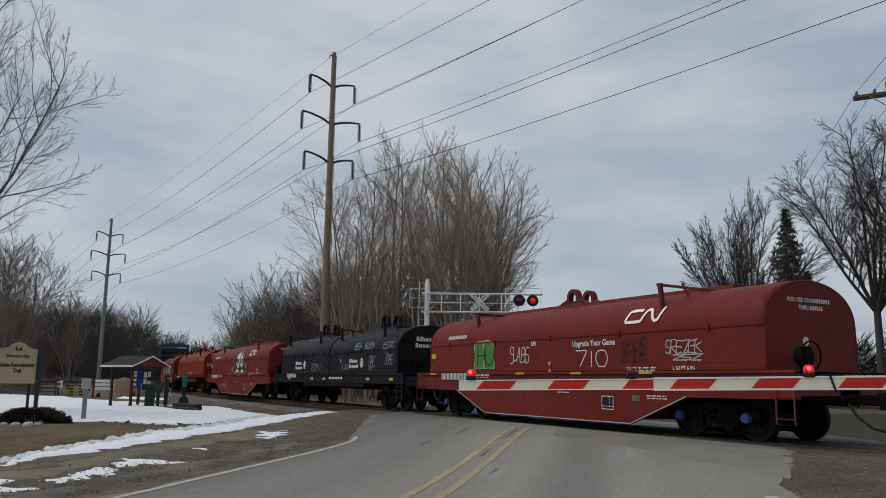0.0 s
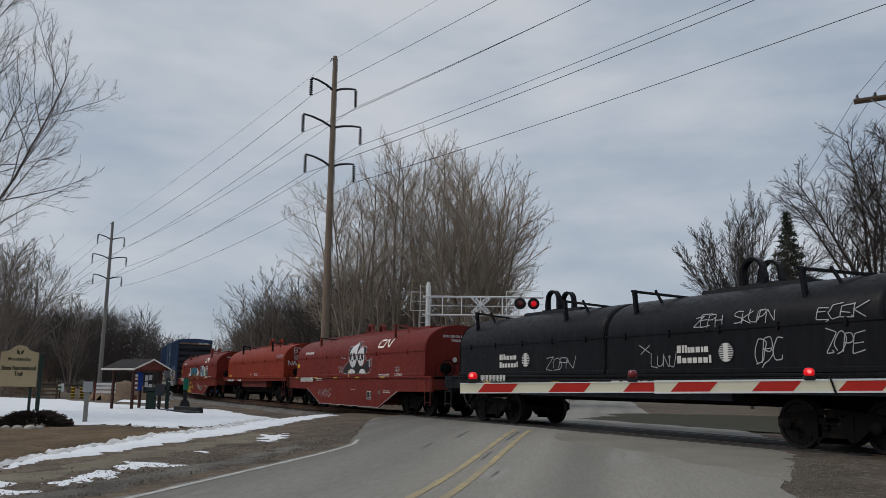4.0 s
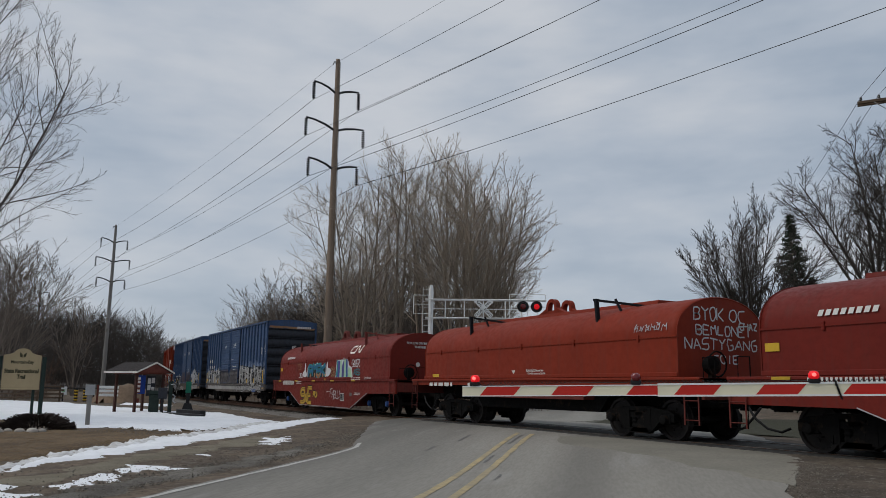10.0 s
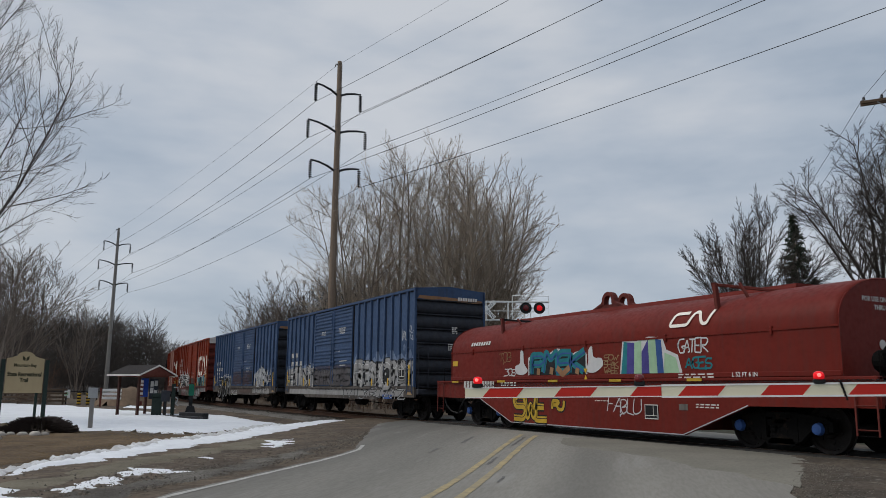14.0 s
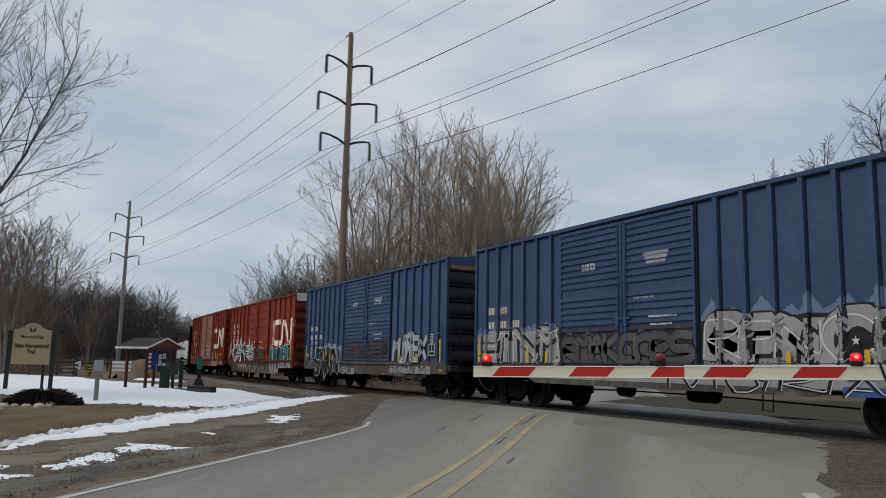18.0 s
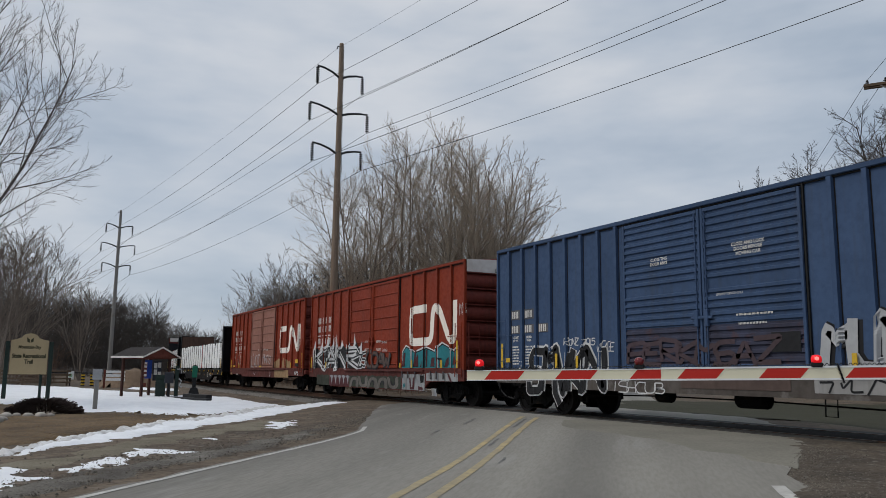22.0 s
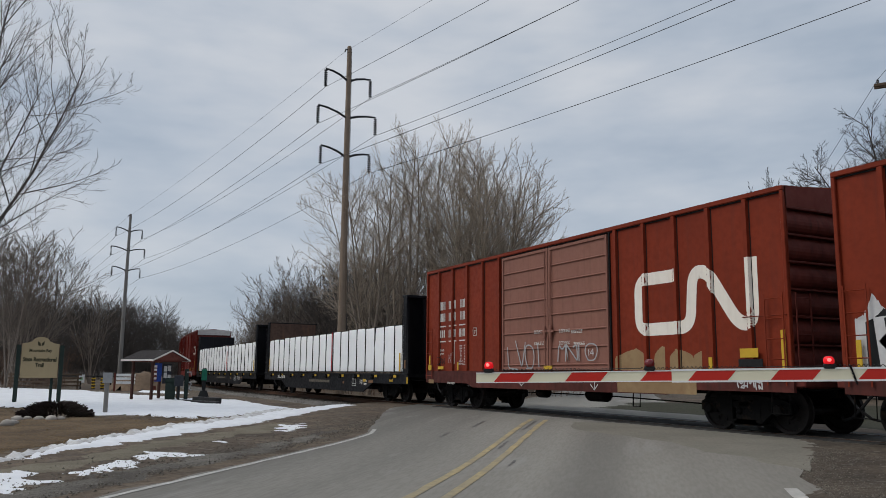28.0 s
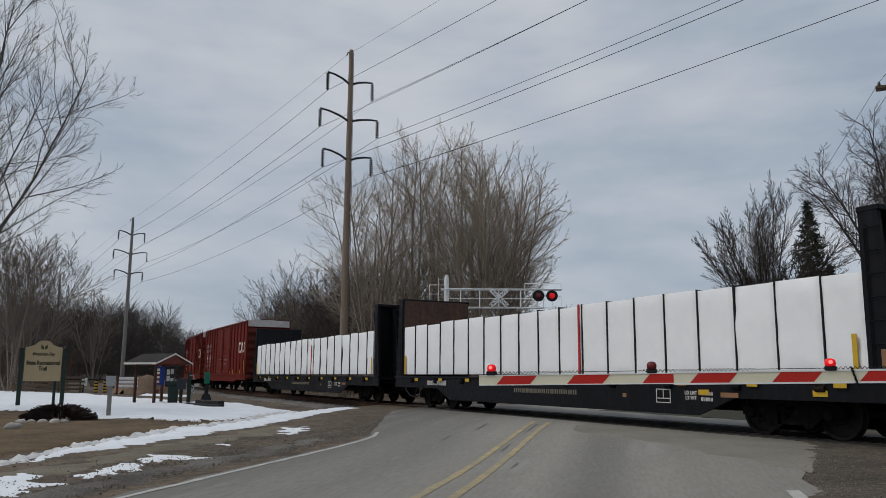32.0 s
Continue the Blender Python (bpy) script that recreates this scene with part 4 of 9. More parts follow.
def coil_car(u, hood, colour, end_colour, style, label, seed):
    """A covered coil car: hood with a round top on a well frame. hood: its half length."""
    half = hood + 0.75
    car = car_base("coil_car", label, u, half, 2 * hood - (2.7 if style == "split" else 3.3))
    sec = hood_section()
    n = len(sec)
    if style == "split":
        spans = ((-hood, -0.03), (0.03, hood))
    else:
        spans = ((-hood, hood),)
    for a, b in spans:
        m = Mesh()
        xs = [a, a + 0.18, b - 0.18, b]
        for i, x in enumerate(xs):
            k = 0.985 if i in (0, 3) else 1.0
            m.v += [(x, y * k, 1.40 + (z - 1.40) * k) for y, z in sec]
        for i in range(3):
            m.f += [(i * n + j, i * n + j + 1, (i + 1) * n + j + 1, (i + 1) * n + j) for j in range(n - 1)]
        m.f += [tuple(reversed(range(n))), tuple(range(3 * n, 4 * n))]
        hoodp = part("hood", m, colour, car, "round-topped coil hood", smooth=False)
        hoodp.data.polygons.foreach_set("use_smooth", [abs(f.normal.x) < 0.3 and f.center.z > 2.36 for f in hoodp.data.polygons])
        # ridge cap, crease rail, lifting hoops
        part("crease_rail", Mesh().box(a, b, -1.40, -1.372, 2.27, 2.31).box(a, b, 1.372, 1.40, 2.27, 2.31), colour, hoodp)
        part("bottom_rail", Mesh().box(a, b, -1.405, -1.372, 1.40, 1.50, 0.01).box(a, b, 1.372, 1.405, 1.40, 1.50, 0.01), colour, hoodp)
        for x in (a, b):
            m = Mesh()
            ring = [(x, y * 0.992, 1.40 + (z - 1.40) * 0.990) for y, z in sec]
            m.tube(ring, 0.016, 4)
            part("end_band", m, colour, hoodp)
        for k in range(5):
            x = a + (b - a) * (k + 0.5) / 5
            part("hood_bracket", Mesh().box(x - 0.03, x + 0.03, -1.42, -1.37, 2.2, 2.36, 0.008), colour, hoodp)
        mid = (a + b) / 2
        part("ridge", Mesh().prism([(-0.42, 3.10), (-0.36, 3.28), (0.36, 3.28), (0.42, 3.10)], "x", a + (1.6 if style != "split" else 2.2), b - (1.6 if style != "split" else 2.2)), colour, hoodp, "raised ridge along the hood")
        thin_bar = style == "split"
        mid += -0.36 if style == "well" else 0.0
        ro, ri, zc = (0.29, 0.235, 3.58) if thin_bar else (0.25, 0.150, 3.46)
        for y in (-0.27, 0.27):
            foot = 0.30 if thin_bar else 0.80
            ring = [(mid - foot, 3.22), (mid - ro - 0.03, 3.42), (mid - ro, zc)] + [(mid + ro * math.cos(w), zc + ro * math.sin(w)) for w in np.linspace(math.pi, 0, 11)] + [(mid + ro, zc), (mid + ro + 0.03, 3.42), (mid + foot, 3.22)]
            low = 3.22 if thin_bar else 3.38
            hole = [(mid - ri, low), (mid - ri, low + 0.04), (mid - ri, zc)] + [(mid + ri * math.cos(w), zc + ri * math.sin(w)) for w in np.linspace(math.pi, 0, 11)] + [(mid + ri, zc), (mid + ri, low + 0.04), (mid + ri, low)]
            hm, q = Mesh(), len(ring)
            for yy in (y - 0.08, y + 0.08):
                hm.v += [(x, yy, z) for x, z in ring] + [(x, yy, z) for x, z in hole]
            for k in range(q - 1):
                hm.f += [(k, k + 1, q + k + 1, q + k), (2 * q + k, 3 * q + k, 3 * q + k + 1, 2 * q + k + 1), (k, 2 * q + k, 2 * q + k + 1, k + 1), (q + k, q + k + 1, 3 * q + k + 1, 3 * q + k)]
            if not thin_bar:
                hm.prism([(mid - 0.70, 3.22), (mid - 0.30, 3.37), (mid + 0.30, 3.37), (mid + 0.70, 3.22)], "y", y - 0.06, y + 0.06)
            part("lifting_hoop", hm, REDEND if style == "well" else colour, hoodp, "arched lifting hoop")
    gc = BLACKP if style != "well" else REDEND
    for x in ((-hood + 2.9, hood - 2.9) if style != "split" else (-6.38, -1.78, 0.95, 5.55)):
        e = 1.0 if x > 0 or style in ("split", "plain") else 0.62
        top = 3.02 + 0.36 * e
        part("roof_guide", Mesh().prism([(x - 0.035, 2.62), (x + 0.035, 2.62), (x - 0.04, top), (x - 0.12, top)], "y", -1.22, -1.12), gc, car, "upright hood guide")
        part("roof_guide", Mesh().box(-0.06, 1.42, -0.045, 0.045, -0.03, 0.03, 0.008), gc if x > 0 else BLACKP, car, "slanting hood guide", at=pose(x - 0.12, -1.15, top - 0.03, 0, 9 * e, 33))
        part("roof_guide", Mesh().tube([(x + 0.34, -0.90, top - 0.03), (x + 0.52, -0.86, 3.02)], 0.035, 4), gc, car, "short hood guide brace")
    # frame
    for s in (-1, 1):
        y0, y1 = sorted((s * 1.40, s * 1.475))
        if style == "well":
            poly = [(-half, 1.38), (half, 1.38), (half, 0.86), (hood - 2.0, 0.84), (hood - 3.75, 0.20), (-hood + 3.75, 0.20), (-hood + 2.0, 0.84), (-half, 0.86)]
        elif style == "deep":
            poly = [(-half, 1.38), (half, 1.38), (half, 0.92), (hood - 2.4, 0.92), (hood - 3.1, 0.50), (-hood + 3.1, 0.50), (-hood + 2.4, 0.92), (-half, 0.92)]
        else:
            low_e = 1.0 if style == "split" else 1.20
            poly = [(-half, 1.38), (half, 1.38), (half, low_e), (-half, low_e)]
        part("side_frame_plate", Mesh().prism(poly, "y", y0, y1), colour if style != "split" else BLACKP, car)
        if style == "well" and s < 0:
            # A pale ribbon paints the bright highlight on the well's lower edge.
            part("edge_line", Mesh().ribbon([(-hood + 2.0, 0.855), (-hood + 3.75, 0.215), (hood - 3.75, 0.215), (hood - 2.0, 0.855)], 0.022, y0 - 0.004), G_GREY, car, "pale highlight painted along the well's lower edge")
        part("deck_edge", Mesh().box(-half, half, *sorted((s * 1.40, s * 1.53)), 1.33, 1.39, 0.01), colour if style != "split" else BLACKP, car)
    part("deck", Mesh().box(-half, half, -1.40, 1.40, 1.28, 1.38), end_colour, car)
    low_z = 0.80 if style == "split" else 0.55
    if style != "well":
        part("underframe", Mesh().prism([(-hood + 2.6, 1.2), (hood - 2.6, 1.2), (hood - 3.2, low_z), (-hood + 3.2, low_z)], "y", -0.95, 0.95), TRUCK, car, "deep black underframe")
    part("well", Mesh().box(-hood + 3.4, hood - 3.4, -1.3, 1.3, 0.32 if style == "well" else 0.85, 1.28), end_colour, car)
    part("centre_sill", Mesh().box(-half, half, -0.28, 0.28, 0.74, 1.28), TRUCK, car)
    for s in (-1, 1):
        x = s * half
        part("end_plate", Mesh().box(*sorted((x, x - s * 0.08)), -1.40, 1.40, 0.92, 1.38, 0.01), end_colour, car)
        part("end_railing", Mesh().tube([(x - s * 0.1, -1.3, 1.38), (x - s * 0.1, -1.3, 1.80), (x - s * 0.1, -0.95, 1.80)], 0.014, 5).tube([(x - s * 0.1, -0.95, 1.38), (x - s * 0.1, -0.95, 1.80)], 0.014, 5), TRUCK, car)
        part("side_ladder", ladder(Mesh(), *sorted((x - s * 0.05, x - s * 0.45)), -1.52, 0.50, 1.30, 3), end_colour, car)
        part("corner_step", Mesh().tube([(x - s * 0.05, -1.46, 0.95), (x - s * 0.05, -1.48, 0.40), (x - s * 0.45, -1.48, 0.40), (x - s * 0.45, -1.46, 0.95)], 0.016, 5), TRUCK, car)
    part("brake_wheel", Mesh().tube([(half - 0.22, -0.75 + 0.27 * math.cos(a), 1.68 + 0.27 * math.sin(a)) for a in np.linspace(0, 2 * math.pi, 17)], 0.020, 5).lathe([(0.17, 0.0), (0.20, 0.05), (0.20, 0.20), (0.10, 0.24)], (half - 0.50, -0.75, 1.66), "x", 14).box(half - 0.46, half - 0.34, -0.80, -0.70, 1.36, 1.66, 0.01), TRUCK, car)
    return car


def lumber_car(u, load, frame_half, seed, label, lining):
    """A bulkhead flat car with wrapped lumber; load: (x0, x1) of the load in the car's own space."""
    car = car_base("bulkhead_flatcar", label, u, frame_half, 2 * frame_half - 5.2)
    part("deck", Mesh().box(-frame_half, frame_half, -1.42, 1.42, 0.98, 1.10), BLACKP, car)
    part("centre_sill", Mesh().box(-frame_half, frame_half, -0.3, 0.3, 0.55, 0.98), TRUCK, car)
    for s in (-1, 1):
        poly = [(-frame_half, 1.12), (frame_half, 1.12), (frame_half, 0.72), (frame_half - 3.6, 0.72), (frame_half - 4.6, 0.34), (-frame_half + 4.6, 0.34), (-frame_half + 3.6, 0.72), (-frame_half, 0.72)]
        part("side_sill", Mesh().prism(poly, "y", *sorted((s * 1.41, s * 1.46))), BLACKP, car)
        part("sill_flange", Mesh().box(-frame_half, frame_half, *sorted((s * 1.41, s * 1.50)), 1.06, 1.12, 0.01), BLACKP, car)
        x = s * frame_half
        bulk = part("bulkhead", Mesh().box(*sorted((x - s * 0.55, x - s * 0.62)), -1.42, 1.42, 1.1, 4.08), BLACKP, car, "tall dark steel end bulkhead")
        for y in (-1.40, -0.7, 0, 0.7, 1.40):
            part("bulkhead_brace", Mesh().prism([(x - s * 0.55, 1.1), (x - s * 0.02, 1.1), (x - s * 0.25, 4.0), (x - s * 0.55, 4.0)], "y", y - 0.05, y + 0.05), BLACKP, bulk)
        part("bulkhead_cap", Mesh().box(*sorted((x - s * 0.64, x - s * 0.2)), -1.46, 1.46, 4.0, 4.1, 0.01), BLACKP, bulk)
        part("bulkhead_lining", Mesh().box(*sorted((x - s * 0.62, x - s * 0.65)), -1.40, 1.40, 1.12, 4.04), lining if s < 0 else BLACKP, bulk, "rusty brown inner face of the bulkhead" if lining is RUSTY and s < 0 else "")
        part("bulkhead_ladder", ladder(Mesh(), *sorted((x - s * 0.15, x - s * 0.5)), -1.50, 1.3, 3.7, 7), BLACKP, car)
        plate(car, "safety_mark", *sorted((x - s * 0.80, x - s * 0.90)), 1.2, 1.9, -1.44, YELLOW)
    rnd = random.Random(seed)
    x0, x1 = load
    n = 19
    w = (x1 - x0 - 0.89) / (n - 1)
    for k in range(n):
        a, b = x0 + k * w + 0.012, (x0 + (k + 1) * w if k < n - 1 else x1) - 0.012
        top = 3.0 + rnd.uniform(-0.03, 0.03)
        m, g = Mesh(), 12
        loose = 1.0 if k > 15 or (seed == 72 and k > 3) else 0.35
        for j in range(g + 1):
            for i in range(g + 1):
                xx, zz = a + (b - a) * i / g, 1.20 + (top - 1.20) * j / g
                e = 0.03 if i in (0, g) or j in (0, g) else 0.0
                fold = 0.040 * noise.noise(Vector((xx * 1.3 + 0.9 * zz, zz * 0.8, seed + k))) + 0.022 * noise.noise(Vector((xx * 5.0 + 3.0 * zz, zz * 1.6, k)))
                m.v.append((xx, -1.40 + e + fold * loose, zz))
        for j in range(g):
            for i in range(g):
                p = j * (g + 1) + i
                m.f.append((p, p + 1, p + g + 2, p + g + 1))
        m.box(a, b, -1.34, 1.38, 1.20, top - 0.004, 0.02)
        pk = part("lumber_pack", m, WRAP, car, "lumber bundle in crinkled white wrap")
        pk.data.polygons.foreach_set("use_smooth", [q < g * g for q in range(len(pk.data.polygons))])
        part("banding", Mesh().box(b + 0.004, b + 0.018, -1.412, 1.40, 1.18, 3.02), STRAP, pk)
    kx = x0 + 11.23
    part("red_edge", Mesh().box(kx - 0.035, kx + 0.035, -1.425, -1.40, 1.2, 3.02), REDSTRIPE, car, "red stripe on the wrap")
    for k in range(10):
        x = x0 + (x1 - x0) * (k + 0.5) / 10
        part("winch", Mesh().box(x - 0.12, x + 0.12, -1.50, -1.38, 0.98, 1.10, 0.02).lathe([(0.06, -0.1), (0.06, 0.1)], (x, -1.47, 0.94), "x", 8), TRUCK, car)
        plate(car, "tie_mark", x + 0.3, x + 0.56, 0.96, 1.06, -1.504, YELLOW)
    stencil(car, x0 + 3.0, 0.90, 1.5, 0.16, -1.466, 1, seed, None, 10)
    stencil(car, x0 + 9.65, 0.74, 3.1, 0.12, -1.466, 1, seed + 1, G_FADEWORD, 15)
    fr = Mesh()
    for a, b, c, e in ((0.0, 0.46, 0.57, 0.59), (0.0, 0.46, 0.86, 0.88), (0.0, 0.02, 0.57, 0.88), (0.44, 0.46, 0.57, 0.88), (0.22, 0.24, 0.67, 0.88), (0.0, 0.46, 0.66, 0.68)):
        fr.box(x0 + 14.17 + a, x0 + 14.17 + b, -1.472, -1.464, c, e)
    part("stencil_panel", fr, WHITE, car, "white framed inspection panel")
    part("lettering", words("LD LMT\nLT WT", 0.075, WHITE, bold=0.003), WHITE, car, at=pose(x0 + 15.25, -1.466, 0.75))
    stencil(car, x0 + 15.72, 0.80, 0.34, 0.075, -1.466, 1, seed + 2, None, 6)
    stencil(car, x0 + 15.72, 0.68, 0.34, 0.075, -1.466, 1, seed + 3, None, 5)
    plate(car, "orange_mark", x0 + 16.10, x0 + 16.57, 0.73, 0.83, -1.464, G_RUST)
    plate(car, "orange_mark", x0 + 13.0, x0 + 13.14, 0.66, 0.76, -1.464, G_RUST)
    return car


# ---- the train, car by car (positions along the train) ----
def hood_y(z):
    """Half width of a coil hood at height z."""
    if z <= 2.30:
        return 1.38
    k = min(1.0, (z - 2.30) / 0.92) ** (1 / 0.85)
    return 1.38 * math.sqrt(max(0.0, 1 - k * k))


def wrap_on_hood(ob, lift=0.022):
    for v in ob.data.vertices:
        v.co.y = -hood_y(v.co.z) - lift - (0.004 if v.co.z > 2.3 else 0.0)
    return ob


def end_bars(car, x, y, z, w, h, rows, n, material=None):
    """Rows of plain bars on an end wall."""
    m = Mesh()
    for r in range(rows):
        zz = z - h * r * 1.45
        for k in range(n):
            if (r * 7 + k * 5) % 9 == 4:
                continue
            a = y + w * k / n
            m.add([(x, a, zz), (x, a + w / n * 0.72, zz), (x, a + w / n * 0.72, zz + h), (x, a, zz + h)], [(0, 1, 2, 3)])
    return tagged(part("small_print", m, material or WHITE, car), "small stencilled end print", kind="stuff")


def coil_marks(car, hood, seed):
    """White lettering and yellow marks that the red coil cars share."""
    wrap_on_hood(worm_logo(car, 2.92, 2.49, 1.16, 0.34, 0.070, -1.39, 0.40))
    m = Mesh()
    for k in range(8):
        x = -hood + 1.3 + 0.15 * k
        m.add([(x, -1.4, 2.46), (x + 0.10, -1.4, 2.46), (x + 0.13, -1.4, 2.57), (x + 0.03, -1.4, 2.57)], [(0, 1, 2, 3)])
    wrap_on_hood(part("web_lettering", m, WHITE, car, "white slanted lettering bars"))
    stencil(car, -hood + 2.05, 1.27, 1.85, 0.20, -1.54, 1, seed, None, 10)
    stencil(car, -hood + 3.7, 1.28, 0.8, 0.14, -1.54, 2, seed + 1)
    stencil(car, hood - 3.4, 1.44, 1.0, 0.12, -1.412, 2, seed + 2)
    part("lettering", words("L 52 FT 6 IN", 0.085, WHITE, bold=0.003), WHITE, car, at=pose(hood - 2.1, -1.415, 1.45))
    for x in (-hood + 0.35, -4.0, -1.43, 1.08, 3.60):
        plate(car, "reflector", x, x + 0.42, 1.325, 1.385, -1.542, G_YELL)
    for z, e in ((1.54, 0.12), (1.50, -0.12)):
        part("jack_mark", Mesh().prism([(0.0, z), (0.07, z + e), (-0.07, z + e)], "y", -1.412, -1.406), YELLOW, car, "small yellow triangle mark")
    plate(car, "yellow_plate", -hood + 0.12, -hood + 0.45, 1.86, 2.02, -1.388, YELLOW)
    plate(car, "panel_ground", 2.21, 2.64, 0.50, 0.82, -1.482, BLACK, "black inspection panel", 0.004)
    for a, b, c, d in ((2.21, 2.64, 0.50, 0.52), (2.21, 2.64, 0.80, 0.82), (2.21, 2.23, 0.52, 0.80), (2.62, 2.64, 0.52, 0.80), (2.48, 2.495, 0.58, 0.80), (2.23, 2.62, 0.57, 0.583)):
        plate(car, "panel_line", a, b, c, d, -1.488, WHITE, "", 0.004)
    plate(car, "grey_patch", 3.28, 3.53, 0.72, 0.85, -1.482, G_DRAB, "grey repaint patch", 0.004)
    stencil(car, 4.07, 0.82, 0.62, 0.11, -1.479, 2, seed + 4)
    stencil(car, 0.70, 0.875, 0.52, 0.03, -1.479, 1, seed + 5)
    part("lettering", words("FOR USE ON", 0.085, WHITE, bold=0.003), WHITE, car, at=pose(hood + 0.012, -0.34, 2.80, 0, 0, 90))
    part("lettering", words("THRU", 0.085, WHITE, bold=0.003), WHITE, car, at=pose(hood + 0.012, -0.20, 2.65, 0, 0, 90))
    end_bars(car, hood + 0.013, 0.04, 2.76, 0.64, 0.085, 1, 9)
    end_bars(car, hood + 0.013, -0.02, 2.61, 0.40, 0.085, 1, 6)
    end_bars(car, hood + 0.80, -0.20, 1.22, 0.95, 0.11, 1, 9)
    part("round_mark", Mesh().lathe([(0.09, 0.0), (0.09, 0.008)], (hood + 0.004, -0.2, 1.98), "x", 16), WHITE, car)


c1 = coil_car(-17.57, 6.94, RED, REDEND, "well", "oxide-red covered coil car with white emblem and chalky graffiti", 1)
coil_marks(c1, 6.94, 100)
HOODK = lambda x: 1.38
HOODL = lambda lift: (lambda z: hood_y(z) + lift)
for nodes in (((-3.94, 1.53), (-3.90, 1.85), (-3.95, 2.20), (-3.70, 2.33), (-3.40, 2.28), (-3.37, 1.9), (-3.40, 1.53)), ((-3.37, 1.53), (-3.36, 1.9), (-3.40, 2.30), (-3.10, 2.33), (-2.82, 2.18), (-2.86, 1.85), (-2.79, 1.53))):
    body_ = painted_shape("graffiti_letter", c1, nodes, G_GREEN, HOODL(0.010), "bright green spray-painted block letter")
    part("letter_edge", Mesh().ribbon([tuple(q) for q in rounded(nodes)], 0.030, -1.396, closed=True), G_LIGHT, body_)
sprayed(c1, "HU", -3.75, -2.95, 1.60, 2.20, HOODK, ((G_BLACK, 0.030, 0.020, 0, 0),), 16, 0.2, 0.0, 0.03, "thin black line in the green letters")
sprayed(c1, "SLABS", -1.98, -1.02, 1.68, 2.12, HOODK, ((G_WHITE, 0.026, 0.010, 0, 0),), 12, 0.12, 0.12, 0.13, "white sprayed tag letter")
part("lettering", words("Upgrade Your Game", 0.135, G_WHITE, bold=0.006), G_WHITE, c1, at=pose(1.80, -1.395, 2.09))
sprayed(c1, "7IO", 1.12, 2.30, 1.52, 1.88, HOODK, ((G_WHITE, 0.032, 0.012, 0, 0),), 17, 0.25, 0.0, 0.02, "thin white sprayed numeral")
part("lettering", words("585", 0.11, G_WHITE, bold=0.006), G_WHITE, c1, at=pose(-0.77, -1.395, 2.16))
for z, sd in ((1.62, 29), (1.86, 32)):
    sprayed(c1, "SCOE", 2.82, 3.68, z, z + 0.26, HOODK, ((G_SMUDGE, 0.085, 0.008 + 0.003 * (sd > 30), 0, 0),), sd, 0.5, 0.1, 0.10, "smudged dark spray scrawl letter")
sprayed(c1, "SREZEK", 4.28, 5.34, 1.78, 2.04, HOODK, ((G_GREY, 0.026, 0.010, 0, 0),), 14, 0.12, 0.12, 0.12, "pale grey sprayed tag letter")
sprayed(c1, "ZSZ", 4.50, 5.30, 1.62, 1.74, HOODK, ((G_GREY, 0.026, 0.010, 0, 0),), 15, 0.12, 0.3, 0.08, "pale grey underline flourish")

CAPB = CAPS.copy()
CAPB.materials.clear()
CAPB.materials.append(G_BLUE)


def blue_caps(car):
    for t in car.children:
        for o in t.children:
            if o.data == CAPS:
                o.data = CAPB
                tagged(o, "blue-painted bearing cap")


blue_caps(c1)
c2 = coil_car(-34.33, 7.18, BLACKP, DARKEND, "split", "black two-hood covered coil car with white lettering", 2)
def name_bars(parent, x, z, w, h, thin_, at_y=None, at_x=None):
    """A company name as plain upright bars, thin and thick, on a side or an end."""
    m, xx = Mesh(), x
    unit = w / sum(0.55 if t in "li" else 1.0 for t in thin_)
    for t in thin_:
        l = unit * (0.55 if t in "li" else 1.0)
        top = z + h * (1.0 if t in "lCI" else 0.72)
        e = l * 0.78
        q = [(xx, z), (xx + e, z), (xx + e, top), (xx, top)]
        m.add([(a, at_y, b) if at_x is None else (at_x, a, b) for a, b in q], [(0, 1, 2, 3)])
        xx += l
    return part("lettering_bar", m, WHITE, parent, "white company lettering bars")


for x in (-3.86, 3.32):
    name_bars(c2, x - 0.90, 1.84, 0.92, 0.16, "Illinois", -1.40)
    name_bars(c2, x - 0.90, 1.62, 0.98, 0.16, "Cenoral", -1.40)
    emb = part("round_emblem", Mesh().lathe([(0.19, 0.0), (0.19, -0.01)], (x + 0.45, -1.39, 1.82), "y", 24), WHITE, c2, "round white emblem with black bars")
    for k in range(7):
        part("emblem_bar", Mesh().box(x + 0.45 - 0.19, x + 0.45 - 0.06, -1.404, -1.4005, 1.68 + 0.045 * k, 1.70 + 0.045 * k).box(x + 0.45 + 0.06, x + 0.45 + 0.19, -1.404, -1.4005, 1.68 + 0.045 * k, 1.70 + 0.045 * k), BLACKP, emb)
name_bars(c2, -0.62, 2.60, 0.92, 0.17, "Illinois", None, 7.20)
name_bars(c2, -0.66, 2.36, 0.98, 0.17, "Cenoral", None, 7.20)
end_bars(c2, 7.94, 0.2, 1.24, 0.7, 0.10, 1, 8)
stencil(c2, -4.9, 1.31, 1.4, 0.19, -1.54, 1, 201, None, 9)
stencil(c2, 1.2, 1.2, 1.6, 0.12, -1.54, 1, 202)
for x in (-5.4, -2.0, -0.4, 4.6, 6.8):
    plate(c2, "reflector", x, x + 0.35, 1.12, 1.22, -1.535, YELLOW)
